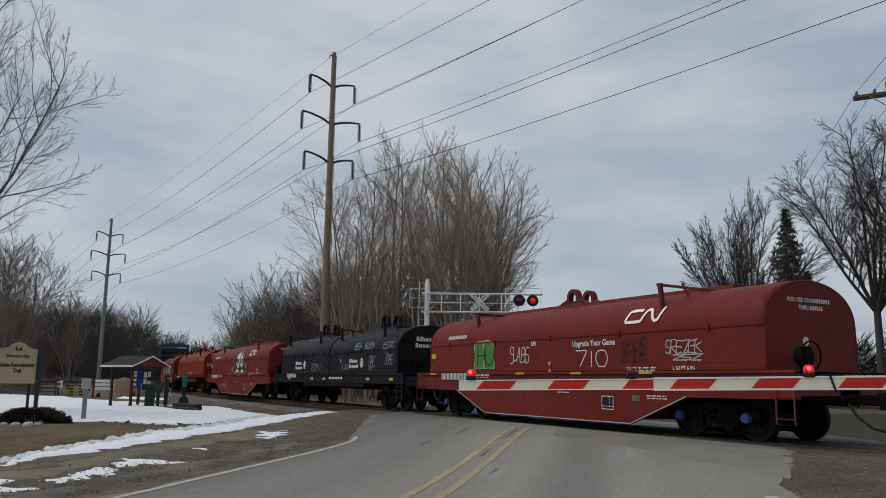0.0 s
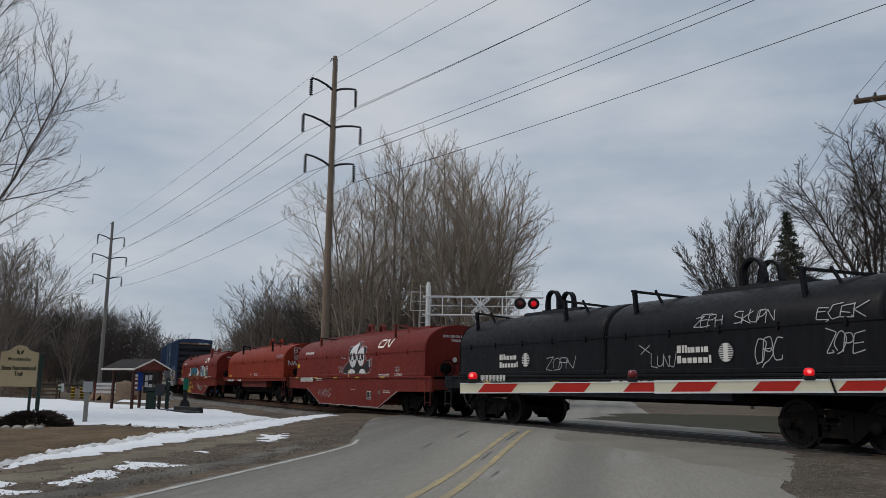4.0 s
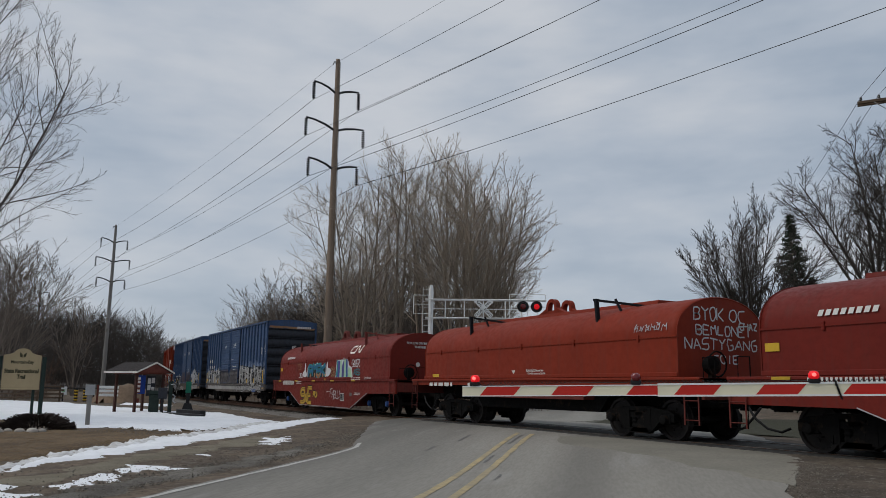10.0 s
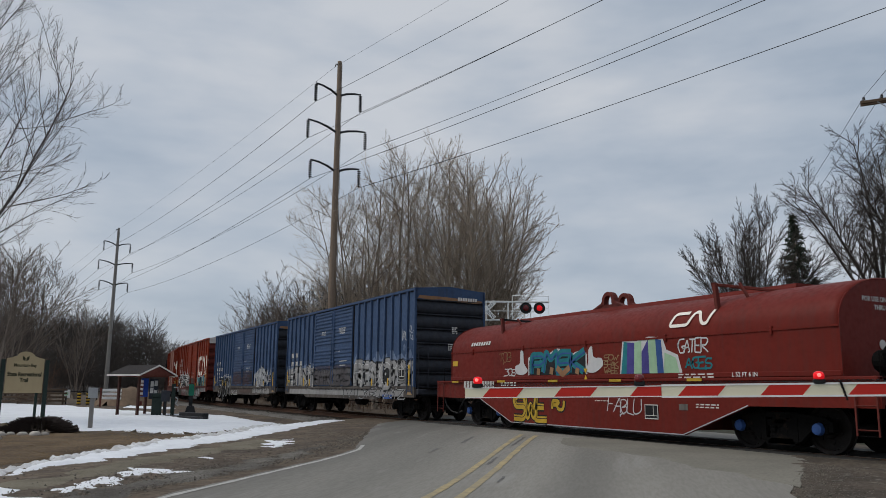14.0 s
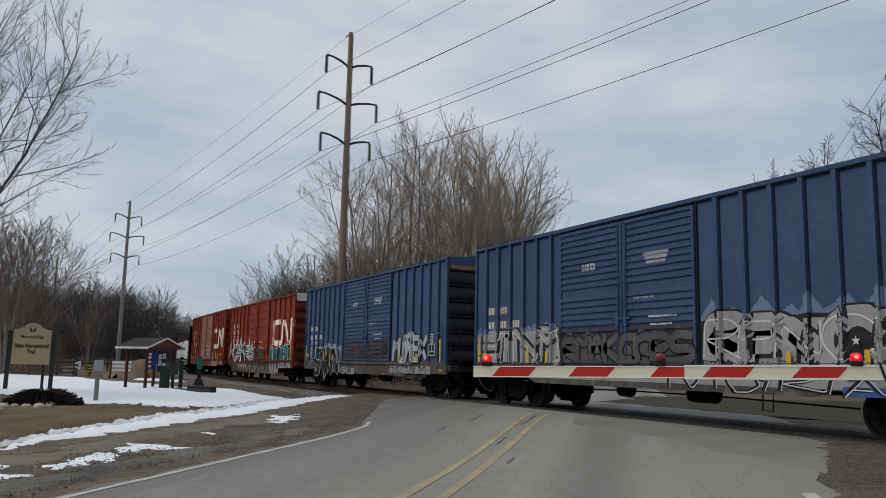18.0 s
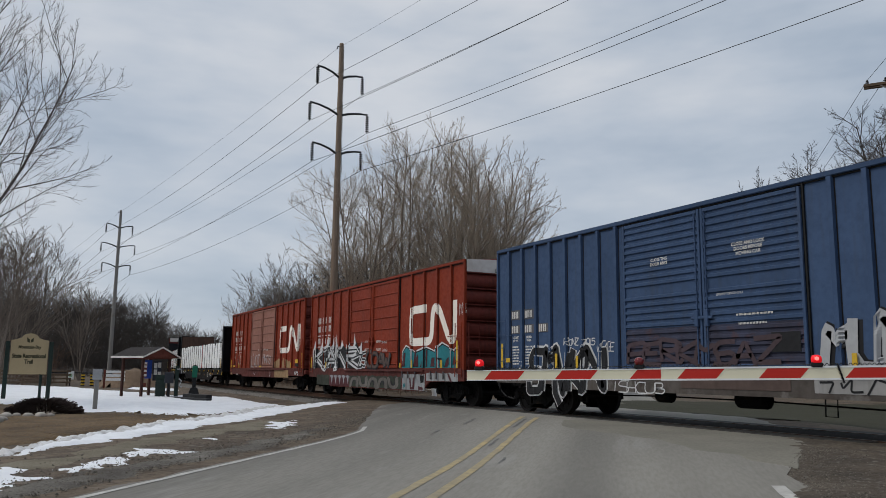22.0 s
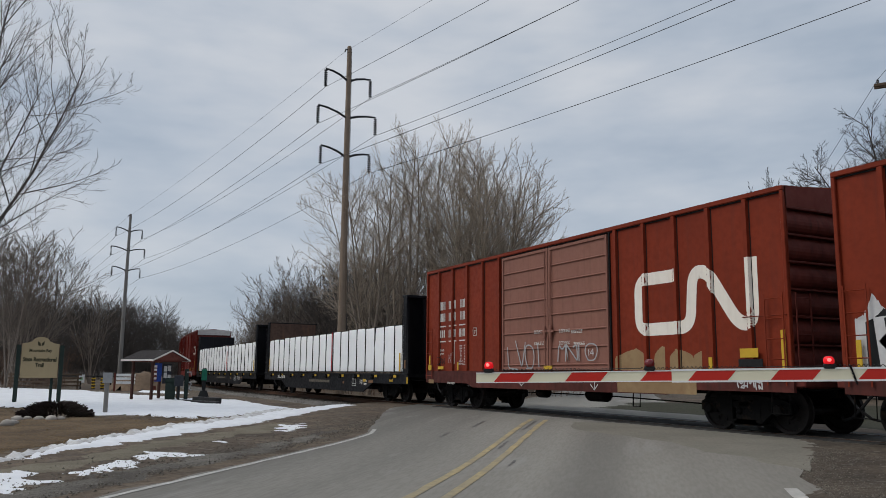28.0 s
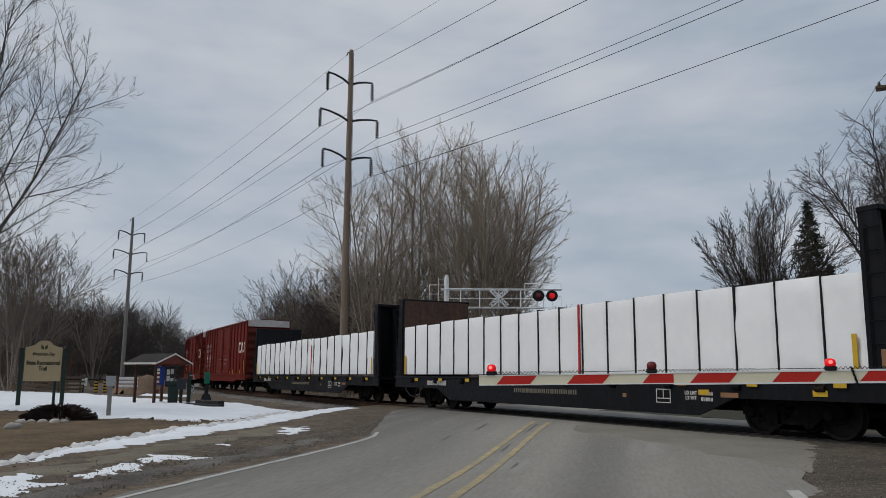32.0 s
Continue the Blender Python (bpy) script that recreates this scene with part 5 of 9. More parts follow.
for word, x0, x1, z0, z1, w, sd in (("ZOPN", -2.45, -1.25, 1.54, 1.84, 0.024, 21), ("X", 1.22, 1.50, 1.86, 2.06, 0.024, 22), ("LUNU", 1.60, 2.35, 1.55, 1.82, 0.022, 23), ("OBC", 4.45, 5.10, 1.60, 2.02, 0.026, 24), ("ZOPE", 6.02, 6.75, 1.74, 2.10, 0.024, 25)):
    sprayed(c2, word, x0, x1, z0, z1, HOODK, ((G_GREY, w * 0.8, 0.010, 0, 0),), sd, 0.12, 0.12, 0.12, "thin grey tag letter")
for word, x0, x1, z0, z1, sd in (("ZEPH", 2.95, 3.70, 2.36, 2.60, 26), ("SKUPN", 4.00, 4.95, 2.36, 2.62, 27), ("ECEK", 5.90, 6.85, 2.34, 2.58, 28)):
    for tag in sprayed(c2, word, x0, x1, z0, z1, HOODK, ((G_GREY, 0.018, 0.010, 0, 0),), sd, 0.12, 0.12, 0.12, "thin grey tag letter"):
        wrap_on_hood(tag)
for x in (-3.8, 3.8):
    part("hood_clamp", Mesh().box(x - 0.4, x + 0.4, -0.3, 0.3, 3.2, 3.32, 0.03), BLACKP, c2)

c3 = coil_car(-51.02, 7.05, RED, REDEND, "well", "oxide-red covered coil car with a black and white spray-painted animal", 3)
coil_marks(c3, 7.05, 300)
# two bears in black and white, as plain painted shapes
HALO1 = ((-0.60, 1.53), (-0.50, 1.85), (-0.16, 2.02), (-0.10, 2.40), (-0.02, 2.66), (0.30, 2.66), (0.62, 2.82), (0.98, 2.84), (1.00, 2.60), (1.40, 2.64), (1.84, 2.52), (1.74, 2.10), (2.14, 2.04), (2.36, 2.10), (2.32, 1.74), (1.96, 1.53))
rim_ = [tuple(q) for q in rounded(HALO1, 4)]
for nodes, m_, lift, lab in (
        (((-0.56, 1.54), (-0.44, 1.82), (-0.10, 2.00), (0.40, 1.86), (0.84, 2.00), (1.06, 1.84), (1.16, 1.54)), G_BLACK, 0.010, "black painted body of the larger bear"),
        (((1.02, 1.54), (1.06, 1.90), (1.50, 1.80), (1.80, 2.00), (2.16, 1.98), (2.16, 1.74), (1.98, 1.66), (1.90, 1.54)), G_BLACK, 0.011, "black painted body and arm of the smaller bear"),
        (((-0.08, 2.20), (-0.10, 2.55), (0.08, 2.66), (0.22, 2.50)), G_BLACK, 0.010, ""),
        (((0.72, 2.62), (0.86, 2.82), (1.04, 2.78), (1.02, 2.55), (0.86, 2.40)), G_BLACK, 0.010, ""),
        (((1.52, 2.48), (1.66, 2.60), (1.82, 2.50), (1.74, 2.30)), G_BLACK, 0.012, ""),
        (((0.04, 1.98), (0.02, 2.22), (0.18, 2.55), (0.50, 2.72), (0.80, 2.76), (0.86, 2.40), (0.80, 2.10), (0.62, 1.84), (0.32, 1.78)), G_WHITE, 0.016, "white spray-painted bear face"),
        (((0.92, 2.06), (0.92, 2.32), (1.12, 2.54), (1.40, 2.58), (1.60, 2.36), (1.62, 2.10), (1.48, 1.88), (1.22, 1.82)), G_WHITE, 0.018, "white spray-painted bear face"),
        (((-0.12, 1.54), (0.00, 1.66), (0.28, 1.72), (0.55, 1.66), (0.66, 1.54)), G_WHITE, 0.016, "white painted paw"),
        (((1.16, 1.54), (1.24, 1.66), (1.50, 1.70), (1.72, 1.62), (1.76, 1.54)), G_WHITE, 0.018, "white painted paw"),
        (((0.04, 2.16), (0.14, 2.34), (0.26, 2.36), (0.24, 2.14), (0.10, 2.06)), G_BLACK, 0.024, ""),
        (((0.46, 2.16), (0.44, 2.36), (0.58, 2.36), (0.74, 2.16), (0.60, 2.06)), G_BLACK, 0.024, ""),
        (((0.96, 2.16), (1.04, 2.32), (1.15, 2.34), (1.14, 2.14), (1.04, 2.06)), G_BLACK, 0.026, ""),
        (((1.32, 2.16), (1.34, 2.34), (1.46, 2.30), (1.54, 2.12), (1.42, 2.05)), G_BLACK, 0.026, ""),
        (((0.26, 2.08), (0.36, 2.10), (0.42, 2.06), (0.34, 2.00)), G_BLACK, 0.024, ""),
        (((1.14, 2.10), (1.24, 2.12), (1.30, 2.08), (1.22, 2.02)), G_BLACK, 0.026, "")):
    painted_shape("mural_shape", c3, nodes, m_, HOODL(lift), lab)
edge_ = part("mural_outline", Mesh().ribbon(rim_, 0.022, -1.39, closed=True), G_GREY, c3, "thin pale outline round the mural")
wrap_on_hood(edge_, 0.012)
painted_shape("mural_can", c3, ((2.12, 1.76), (2.12, 2.06), (2.26, 2.08), (2.28, 1.78)), G_GREY, HOODL(0.022), "grey painted spray can", False)
sprayed(c3, "II", 0.16, 0.56, 1.84, 1.96, HOODK, ((G_BLACK, 0.016, 0.028, 0, 0),), 34, 0.0, 0.0, 0.05, "thin black mouth line")
sprayed(c3, "KZ", -0.95, -0.45, 2.16, 2.30, HOODK, ((G_GREY, 0.016, 0.010, 0, 0),), 36, 0.1, 0.1, 0.05, "thin grey tag letter")
sprayed(c3, "OCS", 4.62, 4.98, 1.58, 1.74, HOODK, ((G_GREY, 0.020, 0.010, 0, 0),), 37, 0.2, 0.1, 0.05, "thin grey tag letter")
sprayed(c3, "HERO", -1.26, -0.66, 1.72, 1.84, HOODK, ((G_GREY, 0.011, 0.010, 0, 0),), 33, 0.1, 0.1, 0.14, "thin grey tag letter")
sprayed(c3, "TERRA", -1.24, -0.70, 1.56, 1.68, HOODK, ((G_GREY, 0.011, 0.010, 0, 0),), 35, 0.1, 0.1, 0.14, "thin grey tag letter")
sprayed(c3, "PINKYKS", -3.50, -1.95, 0.54, 0.84, lambda x: 1.476, ((G_GREY, 0.020, 0.006, 0, 0),), 32, 0.15, 0.15, 0.12, "thin grey tag letter on the sill")

c4 = coil_car(-66.36, 6.07, ORANGE, REDEND, "plain", "orange-red covered coil car with a scrawled round end", 4)
for tag in sprayed(c4, 6, 4.7, 5.8, 2.42, 2.60, HOODK, ((G_GREY, 0.018, 0.010, 0, 0),), 42, 0.1, 0.1, 0.26, "thin pale tag letter"):
    wrap_on_hood(tag)
stencil(c4, -4.6, 1.22, 1.6, 0.14, -1.54, 1, 401)
stencil(c4, -2.4, 1.22, 0.8, 0.12, -1.54, 1, 402)
part("lettering", words("FOR USE ON", 0.065, WHITE, bold=0.003), WHITE, c4, at=pose(0.50, -1.388, 1.60))
stencil(c4, 0.90, 1.60, 0.30, 0.05, -1.388, 1, 403)
part("lettering", words("THRU", 0.065, WHITE, bold=0.003), WHITE, c4, at=pose(0.42, -1.388, 1.51))
stencil(c4, 0.72, 1.51, 0.34, 0.05, -1.388, 1, 404)
part("lettering", words("ONLY", 0.065, WHITE, bold=0.003), WHITE, c4, at=pose(1.02, -1.388, 1.51))
part("jack_mark", Mesh().prism([(-0.42, 1.51), (-0.33, 1.62), (-0.51, 1.62)], "y", -1.390, -1.384), WHITE, c4, "small white triangle mark")
plate(c4, "yellow_plate", -5.4, -4.95, 1.46, 1.56, -1.41, YELLOW)


def end_sprayed(parent, text, x, y0, y1, z0, z1, w, seed):
    """A sprayed word on the round end of a hood."""
    rnd = random.Random(seed)
    step = (y1 - y0) / len(text)
    for k, ch in enumerate(text):
        m = Mesh()
        for ln in glyph(ch):
            m.ribbon([tuple(v) for v in round_path([(y0 + step * (k + px * 0.8) + rnd.uniform(-0.02, 0.02), z0 + (z1 - z0) * (pz + rnd.uniform(-0.08, 0.08))) for px, pz in ln], 0.03, 3)], w, 0.0)
        m.v = [(x + 0.0006 * k, a, c) for a, _, c in m.v]
        part("tag_letter", m, G_WHITE, parent, "white scrawled letter on the round end")


for word, y0, y1, z0, z1 in (("BYOK", -0.85, 0.10, 2.68, 2.96), ("OC", 0.25, 0.80, 2.66, 2.94), ("BEMLONEI", -0.80, 0.95, 2.34, 2.56), ("NASTYGANG", -1.15, 1.15, 2.02, 2.26), ("SOIE", -0.30, 0.50, 1.72, 1.90), ("CHAZ", 0.55, 1.15, 2.50, 2.66)):
    end_sprayed(c4, word, 6.085, y0, y1, z0, z1, 0.032, len(word))

c5 = coil_car(-82.52, 7.12, RED, REDEND, "well", "oxide-red covered coil car with teal, blue and yellow graffiti", 5)
coil_marks(c5, 7.12, 500)
blue_caps(c5)
WELLK = lambda x: 1.476
paint_field(c5, -2.60, 0.05, 1.52, 1.98, HOODK, G_WHITE, 50, 0.24, 0.9, 0.006, "white halo of the teal graffiti", 0.0, 0.5)
paint_field(c5, -2.55, 0.00, 1.52, 1.92, HOODK, G_BLACK, 50, 0.22, 0.9, 0.008, "black ground of the teal graffiti", 0.0, 0.5)
sprayed(c5, "PMSK", -2.45, -0.10, 1.58, 2.06, HOODK, ((G_TEAL, 0.20, 0.012, 0, 0), (G_BLUE, 0.04, 0.020, 0.03, -0.02)), 51, 0.16, 0.10, 0.03, "teal spray-painted graffiti letter")
sprayed(c5, "IIVI", -2.40, -0.10, 1.53, 1.70, HOODK, ((G_RUST, 0.16, 0.026, 0, 0),), 60, 0.0, 0.2, 0.03, "orange lower half of a graffiti letter")
for nodes in (((-3.20, 1.58), (-3.24, 1.78), (-3.02, 1.86), (-2.98, 2.18), (-2.84, 2.20), (-2.80, 1.86), (-2.62, 1.66), (-2.84, 1.54)), ((0.02, 1.60), (0.10, 1.82), (0.12, 2.12), (0.26, 2.20), (0.32, 1.94), (0.62, 1.90), (0.66, 1.72), (0.34, 1.56))):
    painted_shape("wing_shape", c5, nodes, G_WHITE, HOODL(0.018), "white wing-like sprayed shape")
sprayed(c5, "3OS", -3.84, -3.28, 1.52, 1.72, HOODK, ((G_WHITE, 0.030, 0.010, 0, 0),), 52, 0.1, 0.1, 0.05, "thin white tag letter")
sprayed(c5, "TOB", -4.16, -3.50, 1.92, 2.16, HOODK, ((G_RUST, 0.022, 0.010, 0, 0),), 61, 0.1, 0.1, 0.05, "faint tan tag letter")
for word, z in (("SOW", 1.84), ("SHAK", 1.68), ("WAEE", 1.53)):
    sprayed(c5, word, 0.70, 1.22, z, z + 0.12, HOODK, ((G_TAN, 0.022, 0.010, 0, 0),), 53, 0.1, 0.1, 0.05, "thin tan tag letter")
painted_shape("graffiti_block", c5, ((1.28, 1.51), (1.40, 2.30), (1.90, 2.26), (2.30, 2.34), (2.74, 2.30), (2.86, 2.02), (3.20, 1.90), (3.32, 1.51)), G_WHITE, HOODL(0.006), "white edge of the block graffiti", False)
for nodes, m_ in ((((1.33, 1.51), (1.45, 2.26), (1.58, 2.24), (1.52, 1.51)), G_TEAL), (((1.52, 1.51), (1.58, 2.24), (1.82, 2.22), (1.78, 1.51)), G_VIOLET), (((1.78, 1.51), (1.82, 2.22), (2.06, 2.26), (2.04, 1.51)), G_LIGHT), (((2.04, 1.51), (2.06, 2.00), (2.28, 2.28), (2.30, 1.51)), G_VIOLET),
                  (((2.30, 1.51), (2.28, 2.28), (2.52, 2.28), (2.56, 1.51)), G_LIGHT), (((2.56, 1.51), (2.52, 2.28), (2.70, 2.24), (2.76, 1.51)), G_BLUE), (((2.76, 1.51), (2.80, 1.96), (3.14, 1.84), (3.24, 1.51)), G_LIGHT)):
    painted_shape("graffiti_bar", c5, nodes, m_, HOODL(0.010), "", False)
sprayed(c5, "GATER", 3.20, 4.05, 1.94, 2.22, HOODK, ((G_WHITE, 0.032, 0.010, 0, 0),), 56, 0.1, 0.1, 0.05, "thin white tag letter")
sprayed(c5, "AGES", 3.42, 4.15, 1.60, 1.82, HOODK, ((G_TEAL, 0.04, 0.010, 0, 0),), 57, 0.2, 0.1, 0.05, "thin teal tag letter")
sprayed(c5, "SWE", -3.20, -1.60, 0.34, 1.02, WELLK, ((G_BLACK, 0.25, 0.003, 0.0, 0.0), (G_YELL, 0.17, 0.010, 0, 0), (G_BLACK, 0.02, 0.014, 0.03, 0.03)), 58, 0.10, 0.04, 0.03, "yellow sprayed letter with black edge")
sprayed(c5, "PU", -1.35, -0.90, 0.62, 0.86, WELLK, ((G_BLACK, 0.16, 0.003, 0.0, 0.0), (G_YELL, 0.09, 0.010, 0, 0)), 62, 0.16, 0.1, 0.03, "yellow sprayed letter with black edge")
sprayed(c5, "FABLU", 0.92, 2.05, 0.60, 0.94, WELLK, ((G_WHITE, 0.026, 0.006, 0, 0),), 59, 0.15, 0.12, 0.10, "white sprayed tag letter on the sill")

BLUE_POSTS = lambda d, h: [x for x in [-h + 0.66 + 0.69 * k for k in range(9)] if x < d[0] - 0.15] + [x for x in [h - 0.66 - 0.69 * k for k in range(10)] if x > d[2] + 0.12]
RED_POSTS = lambda d, h: [x for x in [-h + 0.95 + 1.02 * k for k in range(7)] if x < d[0] - 0.2] + [x for x in [h - 0.95 - 1.02 * k for k in range(7)] if x > d[2] + 0.2]


def blue_marks(car, h, d, seed):
    y = -1.512
    part("lettering", words("CLOSE THIS\nDOOR FIRST", 0.068, WHITE, bold=0.002), WHITE, car, at=pose((d[0] + d[1]) / 2, y, 3.62))
    part("lettering", words("CLOSE AND LOCK\nDOORS BEFORE\nMOVING CAR", 0.068, WHITE, bold=0.002), WHITE, car, at=pose((d[1] + d[2]) / 2, y, 3.62))
    part("lettering", words("SECURITY DEVICE ONLY", 0.045, WHITE), WHITE, car, at=pose(d[1] + 0.75, y, 2.74))
    stencil(car, d[1] + 1.35, 2.30, 0.9, 0.04, -1.506, 1, seed + 5, None, 14)
    stencil(car, d[1] + 1.30, 2.12, 0.7, 0.04, -1.506, 1, seed + 6, None, 10)
    for k, x in enumerate((-h + 0.98, -h + 1.66, -h + 2.36)):
        if k < 2:
            plate(car, "mark_patch", x - 0.24, x + 0.24, 2.62, 2.90, -1.426, MARKP, "dull repaint patch", 0.003)
            stencil(car, x, 2.76, 0.36, 0.20, -1.432, 1, seed + 10 * k, None, 2 if k == 0 else 3)
        plate(car, "mark_patch", x - 0.24, x + 0.24, 2.22, 2.46, -1.426, MARKP, "dull repaint patch behind the car number", 0.003)
        stencil(car, x, 2.34, 0.36, 0.20, -1.432, 1, seed + 10 * k + 1, None, 2)
        if k < 2:
            part("lettering", words(("LD LMT\nLT WT", "209200\n76600")[k], 0.062, WHITE, bold=0.003), WHITE, car, at=pose(x, -1.432, 2.06))
            for z in (1.84, 1.76, 1.68, 1.60, 1.52, 1.44, 1.36):
                stencil(car, x, z, 0.34, 0.05, -1.43, 1, seed + int(z * 100) + k)
    stencil(car, h - 1.28, 1.95, 0.50, 0.5, -1.43, 8, seed + 3)
    fr = Mesh()
    for a, b, c, e in ((-0.24, 0.24, 1.44, 1.46), (-0.24, 0.24, 1.82, 1.84), (-0.24, -0.215, 1.44, 1.84), (0.215, 0.24, 1.44, 1.84), (-0.01, 0.015, 1.56, 1.84), (-0.24, 0.24, 1.56, 1.58)):
        fr.box(h - 1.0 + a, h - 1.0 + b, -1.502, -1.494, c, e)
    plate(car, "panel_ground", h - 1.25, h - 0.75, 1.43, 1.85, -1.488, BLACK, "black inspection panel", 0.004)
    part("stencil_panel", fr, WHITE, car, "white framed inspection panel")
    for x, top in ((-h + 0.3, 1.95), (-h + 3.0, 1.62), (-h + 3.9, 1.55), (h - 3.86, 1.50), (h - 2.3, 1.52), (h - 0.42, 1.98)):
        plate(car, "yellow_mark", x, x + 0.10, 1.24, top, -1.494, YELLOW)
    plate(car, "yellow_mark", -h + 0.5, -h + 0.78, 1.40, 1.52, -1.494, YELLOW)
    plate(car, "yellow_mark", h - 0.55, h - 0.15, 0.90, 1.0, -1.472, G_TAN)
    end_bars(car, h + 0.006, 0.30, 4.38, 0.95, 0.12, 1, 9)
    end_bars(car, h + 0.012, 0.05, 3.34, 0.24, 0.045, 4, 4)
    end_bars(car, h + 0.012, -0.10, 2.72, 0.62, 0.045, 4, 11)
    part("rust_streak", Mesh().prism([(-1.36, 4.40), (-0.9, 4.36), (-0.4, 4.39), (0.2, 4.33), (1.3, 4.31), (1.36, 4.41), (0.3, 4.46), (-0.3, 4.49), (-1.3, 4.50)], "x", h + 0.001, h + 0.003), G_RUST, car, "long orange rust streak")
    for s in (-1, 1):
        part("hand_rail", Mesh().tube([(h - 0.05, -1.47, 2.18), (h - 0.05, -1.50, 2.18), (h - 0.85, -1.50, 2.18), (h - 0.85, -1.44, 2.18)] if s < 0 else [(-h + 0.05, -1.47, 2.18), (-h + 0.05, -1.50, 2.18), (-h + 0.85, -1.50, 2.18), (-h + 0.85, -1.44, 2.18)], 0.012, 5), BLUE, car)


D1 = (-3.20, -0.66, 1.68)
b1, h1 = boxcar(-100.04, 15.5, BLUE, DARKEND, BLUE, BLUE, D1, True, 61, "faded blue double-door boxcar, lower half under silver graffiti", BLUE_POSTS(D1, 7.75), SILLB, LOWDOOR)
blue_marks(b1, h1, D1, 610)
K1 = side_skin(BLUE_POSTS(D1, h1), D1[0], D1[2])
paint_field(b1, 1.74, 7.70, 1.23, 2.24, K1, G_CROWN, 611, 0.36, 0.55, 0.004, "pale blue flame edge above silver graffiti", 0.02, 1.1)
paint_field(b1, 1.74, 7.70, 1.23, 2.12, K1, G_BLACK, 612, 0.14, 1.1, 0.007, "black outline of the silver graffiti", 0.0, 0.5)
paint_field(b1, 1.80, 7.66, 1.23, 2.04, K1, G_SILVER, 612, 0.12, 1.1, 0.010, "silver graffiti fill", 0.0, 0.5)
sprayed(b1, "RPNQMY", 2.00, 7.55, 1.30, 2.02, K1, ((G_BLACK, 0.56, 0.012, 0.03, -0.02), (G_SILVER, 0.44, 0.018, 0, 0), (G_WHITE, 0.032, 0.024, -0.18, 0.06)), 613, 0.22, 0.03, 0.03, "fat silver letter outlined in black")
paint_field(b1, -7.70, -3.24, 1.23, 2.20, K1, G_CROWN, 615, 0.20, 0.5, 0.004, "pale blue flame edge above silver graffiti", 0.02, 1.0)
paint_field(b1, -7.70, -3.24, 1.23, 2.04, K1, G_SILVER, 616, 0.10, 0.7, 0.008, "silver graffiti fill", 0.0, 0.6)
sprayed(b1, "HTNM", -7.50, -3.45, 1.28, 2.08, K1, ((G_BLACK, 0.34, 0.012, 0.06, -0.02), (G_SILVER, 0.20, 0.016, 0, 0), (G_WHITE, 0.030, 0.020, -0.10, 0.02)), 617, 0.0, 0.05, 0.05, "white-edged silver letter")
paint_field(b1, -3.12, 1.60, 1.27, 1.62, K1, G_GLOOM, 618, 0.50, 0.8, 0.003, "faded grey paint over the doors", 0.05, 0.8)
sprayed(b1, "RMAKCQPS", -3.0, 1.5, 1.32, 1.92, K1, ((G_BLACK, 0.28, 0.006, 0, 0), (G_GLOOM, 0.18, 0.010, 0, 0)), 619, 0.2, 0.0, 0.05, "dark letter on the corrugated door")
S1 = side_skin([], base=1.470)
paint_field(b1, -7.0, 6.9, 0.84, 1.06, S1, G_SILVER, 620, 0.05, 0.5, 0.003, "silver spray paint over the sill", 0.01)
sprayed(b1, "IVIOYRIAYZ", 0.4, 7.0, 0.74, 1.10, S1, ((G_BLACK, 0.07, 0.006, 0, 0), (G_WHITE, 0.02, 0.010, 0.05, 0)), 621, 0.2, 0.0, 0.10, "black stroke on the sill")
plate(b1, "blue_smear", 5.0, 5.9, 0.74, 0.90, -1.478, G_BLUE, "blue paint smear on the sill", 0.003)
sprayed(b1, "VAUL", 6.55, 7.12, 2.92, 3.22, K1, ((G_WHITE, 0.026, 0.006, 0, 0),), 622, 0.1, 0.1, 0.13, "thin white tag letter")
sprayed(b1, "D", 7.24, 7.40, 3.20, 3.42, K1, ((G_WHITE, 0.026, 0.006, 0, 0),), 623, 0.0, 0.1, 0.05, "thin white tag letter")
sprayed(b1, "G3", 7.30, 7.66, 2.92, 3.20, K1, ((G_WHITE, 0.026, 0.006, 0, 0),), 624, 0.2, 0.1, 0.05, "thin white tag letter")
sprayed(b1, 2, 6.66, 6.96, 2.50, 2.74, K1, ((G_CROWN, 0.030, 0.006, 0, 0),), 625, 0.1, 0.1, 0.26, "faint blue tag letter")
star = [(5.31 + (0.085 if k % 2 == 0 else 0.035) * math.sin(math.pi * k / 5), 1.67 + (0.085 if k % 2 == 0 else 0.035) * math.cos(math.pi * k / 5)) for k in range(10)]
lay(part("black_field", Mesh().add([(5.31 + 0.26 * math.cos(0.4 * k), -1.45, 1.62 + 0.30 * math.sin(0.4 * k)) for k in range(15)], [tuple(reversed(range(15)))]), G_BLACK, b1), K1, 0.022)
lay(part("star", Mesh().add([(x, -1.45, z) for x, z in star], [tuple(range(10))]), G_WHITE, b1, "small white painted star"), lambda x: 1.42, 0.090)

